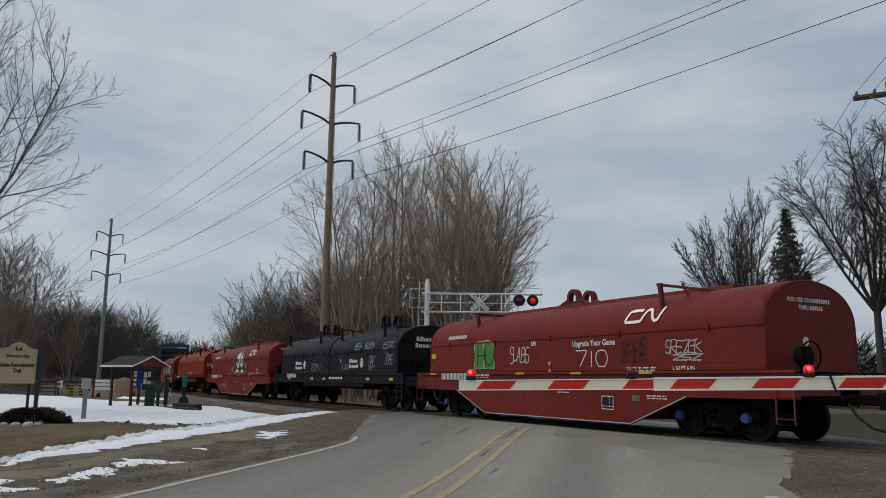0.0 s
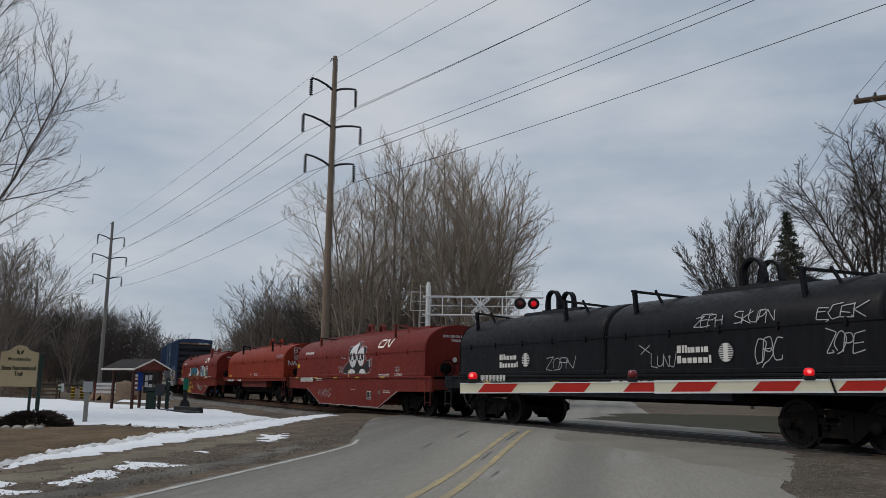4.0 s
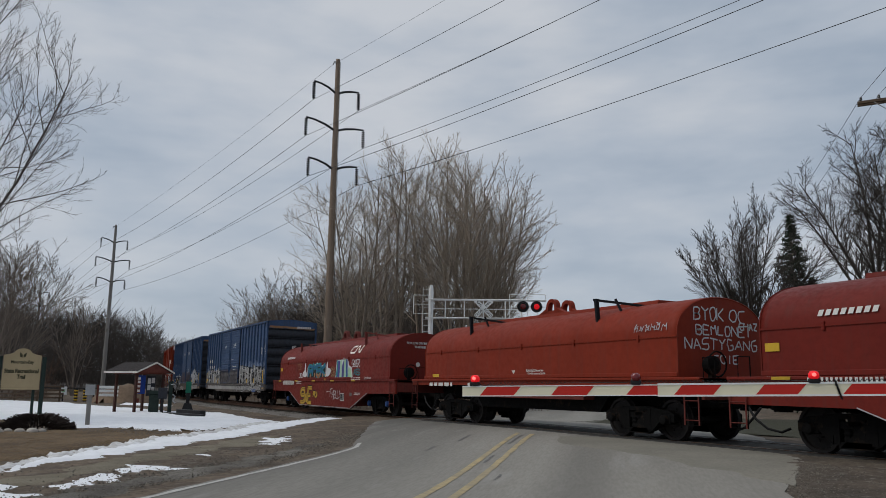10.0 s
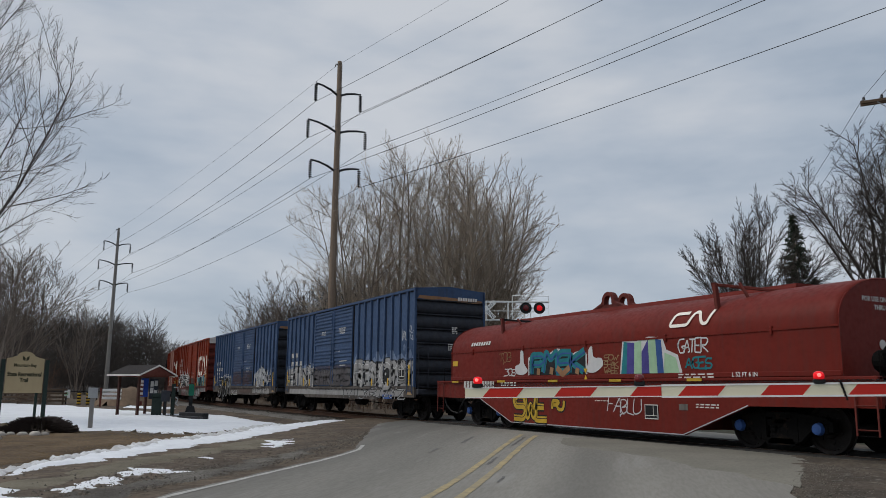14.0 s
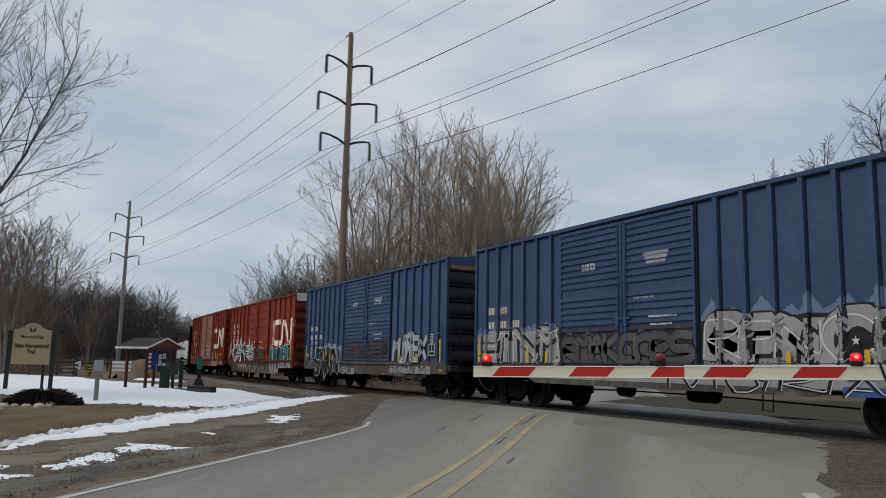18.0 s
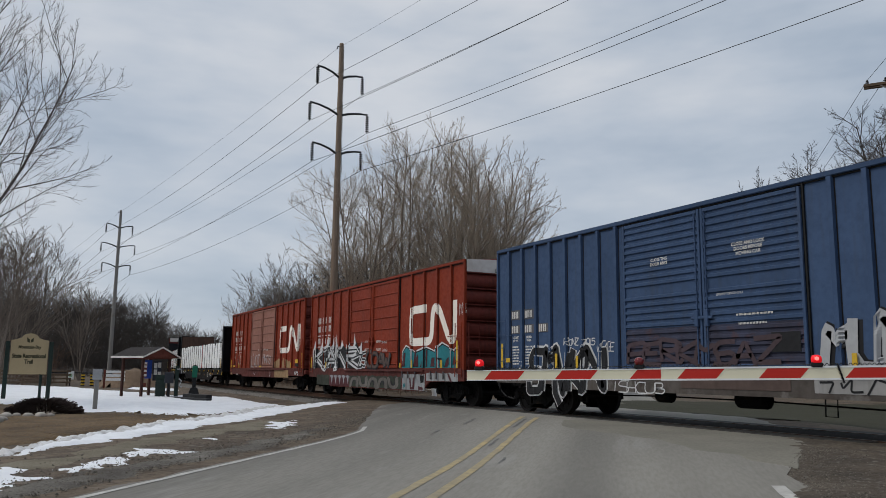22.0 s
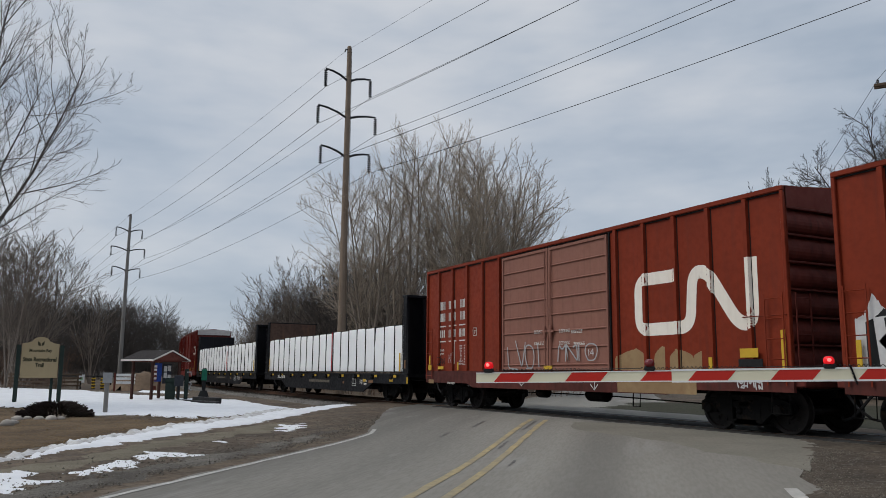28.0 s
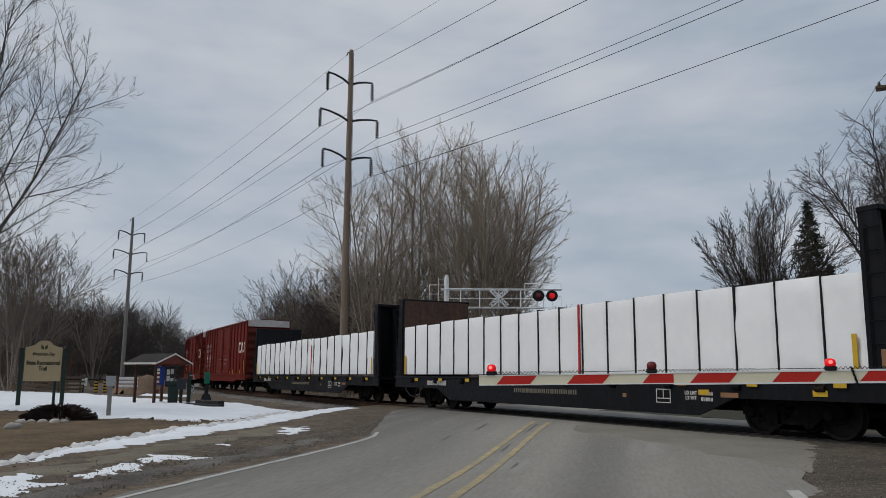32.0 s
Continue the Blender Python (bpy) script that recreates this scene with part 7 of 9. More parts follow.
track = thing("railway_track", "single railway track on timber ties", "railway", kind="structure")
rail = [(-0.07, -0.17), (0.07, -0.17), (0.07, -0.155), (0.012, -0.13), (0.012, -0.045), (0.036, -0.03), (0.036, 0.0), (-0.036, 0.0), (-0.036, -0.03), (-0.012, -0.045), (-0.012, -0.13), (-0.07, -0.155)]
def bend(s):
    """The track's line: straight by the crossing, then a wide bend away from the camera. Place and heading in degrees."""
    if s >= -58:
        return s, 0.0, 0.0
    a = (-58 - s) / 275
    return -58 - 275 * math.sin(a), 275 * (1 - math.cos(a)), -math.degrees(a)


def along(prof, s0, s1, step=4.0):
    """A section of (across, height) swept along the track."""
    m, n = Mesh(), len(prof)
    k = int((s1 - s0) / step)
    for i in range(k + 1):
        x, y, a = bend(s0 + (s1 - s0) * i / k)
        c, d = math.cos(radians(a)), math.sin(radians(a))
        m.v += [(x - d * o, y + c * o, z) for o, z in prof]
    m.f = [(i * n + j, i * n + (j + 1) % n, (i + 1) * n + (j + 1) % n, (i + 1) * n + j) for i in range(k) for j in range(n)]
    return m


for s in (-1, 1):
    part("rail", along([(y + s * 0.755, z) for y, z in rail], -360, 160), RUST, track, "rusty steel rail with a bright head")
    part("rail_head", along([(s * 0.755 - 0.03, 0.0005), (s * 0.755 + 0.03, 0.0005), (s * 0.755 + 0.03, 0.003), (s * 0.755 - 0.03, 0.003)], -360, 160), STEEL, track)
tie = Mesh().box(-0.115, 0.115, -1.3, 1.3, -0.36, -0.175, 0.012).data("tie", TIE)
for k in range(150):
    x = -62 + 0.52 * k
    if -25.2 < x < -9.6:
        continue
    part("tie", tie, TIE, track, at=pose(x + random.uniform(-0.03, 0.03), random.uniform(-0.04, 0.04), 0, 0, 0, random.uniform(-1, 1)))
# Added panels: their dark colour stands for the shade the train throws beneath itself.
crossing = thing("crossing_deck", "added crossing panels between and beside the rails, coloured dark as the shade under the train", "crossing", kind="structure")
for y0, y1 in ((-1.32, -0.81), (-0.68, 0.68), (0.81, 1.32)):
    plank = Mesh().box(-1.19, 1.19, y0, y1, -0.10, -0.005, 0.006).data("panel", SHADEDECK)
    for k in range(7):
        part("panel", plank, SHADEDECK, crossing, at=pose(-24.6 + 2.4 * k, 0, 0))
bal = Mesh()
xs = grid_axis([(-360, -70, 5), (-70, 12, 0.5), (12, 160, 20)])
ys = (-3.1, -2.5, -1.9, -1.4, -0.6, 0, 0.6, 1.4, 1.9, 2.5, 3.1)
for x in xs:
    for y in ys:
        k = abs(y)
        z = (-0.215 if k < 1.95 else -0.27 if k < 2.6 else -0.42) + 0.02 * noise.noise(Vector((x * 2, y * 2, 1)))
        if -25.5 < x < -9.4:
            z -= 0.12
        bx, by, ba = bend(x)
        bal.v.append((bx - math.sin(radians(ba)) * y, by + math.cos(radians(ba)) * y, z))
n = len(ys)
bal.f = [(i * n + j, i * n + j + 1, (i + 1) * n + j + 1, (i + 1) * n + j) for i in range(len(xs) - 1) for j in range(n - 1)]
part("ballast", bal, BALL, track, "grey crushed-stone ballast")
rnd = random.Random(5)
stones = Mesh()
for k in range(5200):
    x = rnd.uniform(-62, 0) if k % 3 else rnd.uniform(-12, 0)
    if -25.2 < x < -9.5:
        continue
    y = rnd.choice((-1, 1)) * abs(rnd.gauss(1.9, 0.6))
    r = rnd.uniform(0.025, 0.06)
    z = (-0.21 if abs(y) < 1.95 else -0.27 if abs(y) < 2.6 else -0.33) + r * 0.3
    a = rnd.uniform(0, 3)
    vs = [(x + r * math.cos(a + b) * rnd.uniform(0.7, 1.2), y + r * math.sin(a + b) * rnd.uniform(0.7, 1.2), z - r * 0.4) for b in (0, 1.6, 3.1, 4.7)] + [(x + r * 0.2, y, z + r * rnd.uniform(0.4, 0.9))]
    stones.add(vs, [(0, 1, 4), (1, 2, 4), (2, 3, 4), (3, 0, 4)])
tagged(part("ballast_stones", stones, BALL), "loose grey ballast stones beside the rails", "stones", kind="stuff")


def strokes(name, S, E, R, material):
    """Many thin three-sided twigs in one mesh, from arrays of starts, ends and radii."""
    D = E - S
    D /= np.linalg.norm(D, axis=1, keepdims=True) + 1e-9
    A = np.cross(D, np.array([0.31, 0.17, 0.93]))
    A /= np.linalg.norm(A, axis=1, keepdims=True) + 1e-9
    B = np.cross(D, A)
    V = []
    for base, k in ((S, 1.0), (E, 0.45)):
        for w in (0, 2.094, 4.189):
            V.append(base + (A * math.cos(w) + B * math.sin(w)) * R[:, None] * k)
    V = np.stack(V, 1).reshape(-1, 3)
    n = len(S)
    F = (np.arange(n)[:, None, None] * 6 + np.array([[0, 1, 4, 3], [1, 2, 5, 4], [2, 0, 3, 5]])[None]).reshape(-1, 4)
    me = bpy.data.meshes.new(name)
    me.vertices.add(len(V))
    me.vertices.foreach_set("co", V.ravel().astype(np.float32))
    me.loops.add(F.size)
    me.loops.foreach_set("vertex_index", F.ravel().astype(np.int32))
    me.polygons.add(len(F))
    me.polygons.foreach_set("loop_start", (np.arange(len(F)) * 4).astype(np.int32))
    me.update(calc_edges=True)
    me.validate()
    me.materials.append(material)
    return me



def drift(name, outline, material, label, category, height, step, wob=0.3, freq=1.1, lump=0.5, seed=0, shore=0.35, inset=0.0):
    """A layer lying on the ground (snow, grass): thick inside its outline, running out to nothing at a ragged edge."""
    P = np.array(outline, float)
    Q = np.roll(P, -1, axis=0)
    xs = np.arange(P[:, 0].min() - 1, P[:, 0].max() + 1, step)
    ys = np.arange(P[:, 1].min() - 1, P[:, 1].max() + 1, step)
    X, Y = np.meshgrid(xs, ys)
    pts = np.stack([X.ravel(), Y.ravel()], 1)
    wx = np.array([(noise.noise(Vector((x * freq, y * freq, seed))), noise.noise(Vector((x * freq, y * freq, seed + 7.3)))) for x, y in pts])
    w2 = np.array([noise.noise(Vector((x * freq * 3.7, y * freq * 3.7, seed + 3.1))) for x, y in pts])
    pp = pts + wob * wx + 0.35 * wob * w2[:, None]
    inside = np.zeros(len(pp), bool)
    dist = np.full(len(pp), 1e9)
    for a, b in zip(P, Q):
        ab = b - a
        t = np.clip(((pp - a) @ ab) / (ab @ ab + 1e-9), 0, 1)
        dist = np.minimum(dist, np.linalg.norm(pp - (a + t[:, None] * ab), axis=1))
        hit_ = ((a[1] > pp[:, 1]) != (b[1] > pp[:, 1])) & (pp[:, 0] < (b[0] - a[0]) * (pp[:, 1] - a[1]) / (b[1] - a[1] + 1e-12) + a[0])
        inside ^= hit_
    d = np.where(inside, dist, -dist)
    k = np.clip((d + 0.04 - inset) / shore, -0.6, 1.0)
    k = np.where(k > 0, k * (2 - k), k)
    zz = np.array([ground_z(x, y) for x, y in pts])
    z = zz + height * k * (1 + lump * w2 + lump * 0.6 * wx[:, 0]) + np.where(k < 0, 0.02 * k, 0.0)
    nx = len(xs)
    use = (d > -0.3).reshape(X.shape)
    m = Mesh()
    idx = -np.ones(len(pts), int)
    flat = np.nonzero(use.ravel())[0]
    idx[flat] = np.arange(len(flat))
    m.v = [(float(pts[i, 0]), float(pts[i, 1]), float(z[i])) for i in flat]
    G = idx.reshape(X.shape)
    for j in range(len(ys) - 1):
        for i in range(nx - 1):
            q = (G[j, i], G[j, i + 1], G[j + 1, i + 1], G[j + 1, i])
            if min(q) >= 0:
                m.f.append(tuple(int(v) for v in q))
    return tagged(part(name, m, material, smooth=True), label, category, kind="structure")


drift("dead_grass", [(-60, -30), (-45, -18), (-34, -15.4), (-27.3, -13.4), (-26.4, -12.5), (-24.4, -10.2), (-24.4, -8.4), (-23.4, -9.2), (-22.1, -10.6), (-21.7, -11.5), (-19.5, -12.8), (-17.9, -13.4), (-16.1, -14.4), (-13.5, -15.2), (-13, -30)], GRASS, "flattened dead brown grass", "grass", 0.035, 0.2, 0.4)
# the verge is worn into bands that run along the road: pale olive grit, then grey crushed stone
drift("grit_band", [at_road(s, n) for s, n in ((-8, -18.45), (0, -18.55), (3.5, -18.95), (6.5, -19.4), (9, -19.3), (12, -19.8), (12, -20.4), (7.5, -20.1), (4.5, -19.9), (1.8, -19.3), (-8, -19.2))], OLIVEGRIT, "pale olive grit on the verge", "gravel", 0.022, 0.12, 0.5, 1.3, 0.5, 51, 0.35)
drift("stone_band", [at_road(s, n) for s, n in ((-10, -17.25), (-2, -17.15), (2, -17.1), (6, -17.2), (9.5, -17.6), (9.5, -17.9), (5, -17.75), (0, -17.65), (-10, -17.8))], PALEGRIT, "grey crushed stone along the road edge", "gravel", 0.022, 0.10, 0.35, 1.8, 0.5, 52, 0.25)
drift("snow_field", [(-75, -19.0), (-69.3, -14.8), (-62, -11.4), (-50.1, -8.7), (-42.2, -7.2), (-44.3, -5.9), (-40.4, -4.7), (-31.8, -5.0), (-30.0, -5.2), (-28.3, -6.8), (-26.6, -8.2), (-25.6, -9.5), (-26.0, -10.2), (-28.2, -11.4), (-29.4, -12.4), (-31.5, -13.2), (-34.5, -15.0), (-36.5, -16.4), (-48, -21)], SNOW, "old white snow lying on the trailside", "snow", 0.075, 0.3, 0.5, 0.7, 0.4)
drift("snow_bank", [(-10.5, -16.1), (-13.2, -15.1), (-15.47, -14.12), (-16.51, -13.64), (-17.74, -13.07), (-19.21, -12.33), (-20.09, -11.72), (-21.48, -10.83), (-22.87, -9.75), (-24.81, -8.4), (-28.02, -6.71), (-29.86, -4.96), (-31.06, -3.44), (-30.4, -2.74), (-29.77, -2.5), (-28.16, -3.57), (-26.78, -4.9), (-24.64, -6.54), (-22.67, -8.11), (-21.22, -9.22), (-19.84, -10.32), (-18.35, -11.3), (-17.37, -12.03), (-16.36, -12.58), (-15.75, -13.18), (-14.99, -13.67), (-14.33, -14.11), (-12.6, -14.95), (-10.3, -15.9)], SNOW, "ploughed snow bank along the verge", "snow", 0.055, 0.07, 0.34, 1.9, 0.9, 4, 0.25, 0.26)
drift("snow_ridge", [(-13.5, -15.0), (-15.47, -14.2), (-17.74, -13.2), (-19.21, -12.4), (-20.09, -11.85), (-21.48, -11.0), (-22.87, -9.95), (-24.81, -8.6), (-28.02, -6.85), (-30.0, -5.0), (-29.3, -4.9), (-27.3, -6.6), (-24.5, -8.2), (-22.5, -9.6), (-21.2, -10.6), (-19.0, -12.1), (-17.6, -12.95), (-15.4, -13.95), (-13.5, -14.8)], DSNOW, "grimy crest of ploughed snow", "snow", 0.075, 0.055, 0.24, 2.2, 1.0, 9, 0.22, 0.06)
SNOWPATCHES = (
    [(-20.35, -8.62), (-21.34, -8.01), (-22.1, -7.08), (-20.29, -7.69), (-18.66, -8.5), (-19.36, -8.84)],
    [(-12.85, -14.75), (-12.95, -14.35), (-13.3, -14.06), (-12.95, -13.78), (-12.35, -13.88), (-11.45, -13.60), (-10.85, -13.85), (-10.45, -14.25), (-10.5, -14.6)],
    [(-11.85, -13.75), (-12.44, -13.48), (-13.25, -13.13), (-13.85, -12.68), (-14.0, -12.20), (-12.8, -12.5), (-12.15, -12.88), (-11.65, -13.3)],
    [(-14.75, -12.58), (-15.45, -12.12), (-15.2, -11.75), (-14.6, -11.6), (-14.4, -11.1), (-13.8, -11.25), (-13.85, -11.65), (-13.85, -12.0), (-13.1, -12.5), (-13.95, -12.42)],
    [(-16.95, -10.84), (-17.3, -10.25), (-16.2, -10.34), (-16.08, -10.80)],
    [(-22.56, -12.92), (-23.17, -12.50), (-21.8, -12.1), (-20.9, -12.28), (-21.6, -12.78)],
    [(-16.0, -11.2), (-16.16, -10.85), (-15.42, -10.95), (-15.4, -11.2)])
for k, o in enumerate(SNOWPATCHES):
    drift("snow_patch", o, SNOW, "thin melting patch of snow on gravel", "snow", 0.016, 0.05, 0.40, 2.4, 0.6, 20 + k, 0.14, 0.20)
drift("lawn", [(-26, 5.0), (-9, 4.2), (12, 4.5), (12, 40), (-16, 40), (-34, 14)], LAWN, "dull green lawn beyond the rails", "grass", 0.04, 0.8, 0.4)
drift("gravel_shoulder", [at_road(s, n) for s, n in ((-6, -9.00), (1.5, -8.92), (2.5, -8.80), (3.4, -8.52), (4.6, -8.22), (6.4, -7.92), (8.0, -7.7), (9.4, -7.2), (9.8, -5.5), (8.6, -3.5), (-6, -3.5))], GRAVEL, "grey-brown gravel shoulder beside the rails", "gravel", 0.03, 0.14, 0.25, 1.4, 0.5, 40, 0.3)
# loose stones and grit on the verge
rnd = random.Random(17)
grit = Mesh()
for k in range(16000):
    s, nn = rnd.uniform(-8, 14), (-17.45 + rnd.gauss(0, 0.28) if k % 2 else -16.9 - abs(rnd.gauss(0, 1.5)))
    if k % 3 == 0:
        s = rnd.uniform(-1, 7)
        nn = right_edge(s) + abs(rnd.gauss(0, 0.45))
    x, y = at_road(s, nn)
    if y > -2.6:
        continue
    r = (0.007 + 0.017 * rnd.random() ** 2) * (0.6 if nn > -9 else 1.0)
    z = ground_z(x, y) + (0.034 if nn > -9 else 0.012) + r * 0.1
    a = rnd.uniform(0, 3)
    grit.add([(x + r * math.cos(a + b) * rnd.uniform(0.7, 1.3), y + r * math.sin(a + b) * rnd.uniform(0.7, 1.3), z - r * 0.3) for b in (0, 1.6, 3.1, 4.7)] + [(x, y, z + r * rnd.uniform(0.4, 0.9))], [(0, 1, 4), (1, 2, 4), (2, 3, 4), (3, 0, 4)])
tagged(part("verge_gravel", grit, GRIT), "loose gravel on the road verge", "gravel", kind="stuff")

rng_ = np.random.default_rng(31)
bx = np.concatenate([rng_.uniform(-34, -15.5, 16000)])
by = np.concatenate([rng_.uniform(-16.5, -8.6, 16000)])
keep = (by < -14.2 + (-15.5 - bx) * 0.55) & (by > -17.5) & (by < -8.8) & ~((bx < -27.2) & (by > -13.6 + (-29.4 - bx) * 0.5)) & (bx > -33)
bx, by = bx[keep], by[keep]
bz = np.array([ground_z(x, y) for x, y in zip(bx, by)]) + 0.02
ba, bl = rng_.uniform(0, 6.28, len(bx)), rng_.uniform(0.05, 0.14, len(bx))
SS = np.stack([bx, by, bz], 1)
EE = SS + np.stack([np.cos(ba) * bl, np.sin(ba) * bl, bl * rng_.uniform(0.05, 0.4, len(bx))], 1)
tagged(new("grass_blades", strokes("grass_blades", SS, EE, np.full(len(bx), 0.003), STRAW)), "flattened straw-coloured grass blades", "grass", kind="stuff")


# ---- crossing gate ----
GA, GD = Vector((-7.823, -9.480, 0)), Vector((0.7276, 0.6848, 0))
gate = thing("crossing_gate", "lowered red and white striped crossing gate arm with red lamps", "crossing gate", (GA.x, GA.y, 0), math.degrees(math.atan2(GD.y, GD.x)))


def gz(s):
    return 1.068 + 0.019 * s


def gate_board(s0, s1, hh):
    m = Mesh()
    m.add([(s0, y, gz(s0) + z) for y in (-0.018, 0.018) for z in (-hh, hh)] + [(s1, y, gz(s1) + z) for y in (-0.018, 0.018) for z in (-hh, hh)], [(0, 1, 3, 2), (4, 6, 7, 5), (0, 4, 5, 1), (2, 3, 7, 6), (0, 2, 6, 4), (1, 5, 7, 3)])
    return m


part("arm", gate_board(-0.183, 1.943, 0.058), GATEW, gate, "white reflective gate board")
part("arm", gate_board(1.943, 9.4, 0.068), GATEW, gate, "white reflective gate board")
for seg, (s0, hh, k0, k1) in enumerate(((0.02, 0.058, 0, 3), (2.105, 0.068, 0, 9))):
    for k in range(k0, k1):
        a = s0 + (0.80, 0.79)[seg] * k
        b = min(a + 0.385, 1.943) if seg == 0 else a + 0.385
        top = min(b + 0.085, 1.943) if seg == 0 else b + 0.085
        z = hh - (0.008, 0.018)[seg]
        m = Mesh().add([(a, -0.0205, gz(a) - z), (b, -0.0205, gz(b) - z), (top, -0.0205, gz(top) + z), (a + 0.085, -0.0205, gz(a) + z)], [(0, 1, 2, 3)])
        part("red_stripe", m, GATER, gate)
for s0, s1, hh in ((-0.183, 1.943, 0.058), (1.943, 9.4, 0.068)):
    for e in (-1, 1):
        m = Mesh()
        w = 0.005 if s0 < 1 else 0.009
        m.add([(s0, y, gz(s0) + e * hh + z) for y in (-0.024, 0.024) for z in (-w - e * w, w - e * w)] + [(s1, y, gz(s1) + e * hh + z) for y in (-0.024, 0.024) for z in (-w - e * w, w - e * w)], [(0, 1, 3, 2), (4, 6, 7, 5), (0, 4, 5, 1), (2, 3, 7, 6), (0, 2, 6, 4), (1, 5, 7, 3)])
        part("edge_strip", m, SIGNALW, gate, "white edge strip of the gate board")
for s, lit in ((-0.04, True), (1.722, False), (3.437, True)):
    lamp = part("gate_lamp", Mesh().box(s - 0.055, s + 0.055, -0.04, 0.04, gz(s) + 0.055, gz(s) + 0.105, 0.012), BLACK, gate, "red gate lamp with a black base")
    part("lens", Mesh().lathe([(0.015, 0.178), (0.038, 0.170), (0.050, 0.150), (0.052, 0.125), (0.046, 0.10)][::-1], (s, 0, gz(s)), "z", 16), LAMPON if lit else LAMPOFF, lamp, "lit red lens" if lit else "unlit dark red lens", smooth=True)
    if lit:
        part("bulb", Mesh().lathe([(0.004, -0.058), (0.016, -0.055), (0.020, -0.048)], (s, 0, gz(s) + 0.140), "y", 10), LAMPCORE, lamp, "glowing lamp core")
part("lamp_cable", Mesh().tube([(s, -0.012 + 0.012 * math.cos(s * 150), gz(s) + 0.082 + 0.012 * math.sin(s * 150) * (0.15 + 0.85 * (math.sin(s * 3.6) > -0.4))) for s in np.linspace(0, 5.4, 1040)], 0.004, 3), BLACK, gate, "coiled black cord along the arm")
part("coil_cord", Mesh().tube([(3.618 + 0.014 * math.sin(k * 2.1) + k * 0.0012, -0.03, gz(3.6) + 0.09 - k * 0.0042) for k in range(46)], 0.005, 4), BLACK, gate, "coiled black lamp cord")
part("gate_mast", Mesh().lathe([(0.06, -1.5), (0.06, 1.9)], (9.7, 0.25, 1.2), "z", 14).box(9.4, 10.0, 0.0, 0.5, 0.8, 1.5, 0.03), GALV, gate)
part("counterweight", Mesh().box(9.9, 10.6, -0.2, -0.05, 1.0, 1.4, 0.02), GALV, gate)

# ---- cantilever signal behind the track ----
cant = thing("cantilever_signal", "white lattice cantilever signal with crossbuck and red lights", "railway signal", (-37.35, 5.05, GROUND), math.degrees(math.atan2(5.3, 2.95)))
part("mast", Mesh().lathe([(0.17, 0.0), (0.17, 0.05), (0.125, 0.08), (0.115, 6.55), (0.09, 6.62), (0.09, 6.75)], (0, 0, 0), "z", 16), SIGNALW, cant, smooth=False)
part("ladder_mast", ladder(Mesh(), -0.42, -0.12, -0.22, 0.5, 6.5, 20), SIGNALW, cant)
LT, LB = 5.98, 5.02
for y in (-0.18, 0.18):
    for z in (LT, LB):
        part("chord", Mesh().tube([(-0.3, y, z), (5.1 if z < 5.5 else 6.05, y, z)], 0.035, 6), SIGNALW, cant)
part("chord", Mesh().tube([(0.1, 0.0, (LT + LB) / 2), (5.6, 0.0, (LT + LB) / 2)], 0.02, 5), SIGNALW, cant)
for x in (0.75, 1.75, 2.75, 3.9, 4.75):
    for y in (-0.18, 0.18):
        part("lattice_post", Mesh().tube([(x, y, LB), (x, y, LT)], 0.03, 6), SIGNALW, cant)
    part("lattice_post", Mesh().tube([(x, -0.18, LB), (x, 0.18, LB)], 0.022, 5), SIGNALW, cant)
part("walkway_rail", Mesh().tube([(4.1, -0.35, LT + 0.28), (5.98, -0.35, LT + 0.28), (5.98, -0.35, LB - 0.02), (4.1, -0.35, LB - 0.02), (4.1, -0.35, LT + 0.28)], 0.022, 5).tube([(5.05, -0.35, LT + 0.28), (5.05, -0.35, LB)], 0.02, 5).tube([(4.1, -0.35, (LT + LB) / 2 + 0.1), (5.98, -0.35, (LT + LB) / 2 + 0.1)], 0.016, 5), SIGNALW, cant)
part("rear_cage", Mesh().tube([(-0.9, -0.3, LT + 0.2), (-0.1, -0.3, LT + 0.2), (-0.1, -0.3, LB + 0.2), (-0.9, -0.3, LB + 0.2), (-0.9, -0.3, LT + 0.2)], 0.022, 5).tube([(-0.9, -0.3, 5.7), (-0.1, -0.3, 5.7)], 0.016, 5), SIGNALW, cant)
for a in (45, -45):
    b = part("crossbuck_blade", Mesh().box(-0.61, 0.61, -0.012, 0.012, -0.115, 0.115, 0.006), SIGNALW, cant, "white crossbuck blade", at=pose(2.75, -0.26 - (0.03 if a > 0 else 0), 5.52, 0, a, 0))
    part("blade_lettering", words("RAIL" if a > 0 else "CROSS", 0.13, BLACK), BLACK, b, at=pose(-0.32, -0.016, 0))
    part("blade_lettering", words("ROAD" if a > 0 else "ING", 0.13, BLACK), BLACK, b, at=pose(0.32, -0.016, 0))
for x, lit in ((4.80, False), (5.50, True)):
    lamp = part("flasher", Mesh().lathe([(0.30, -0.01), (0.30, 0.012)], (x, -0.42, 5.62), "y", 28), BLACK, cant, "round black flasher backboard")
    part("hood", Mesh().tube([(x + 0.17 * math.cos(w), -0.56, 5.62 + 0.17 * math.sin(w)) for w in np.linspace(-0.3, math.pi + 0.3, 13)], 0.025, 4), BLACK, lamp)
    part("lens", Mesh().lathe([(0.15, 0.0), (0.15, -0.03), (0.09, -0.06), (0.02, -0.065)], (x, -0.435, 5.62), "y", 24), LAMPON if lit else LAMPOFF, lamp, "lit red lens" if lit else "unlit dark lens")
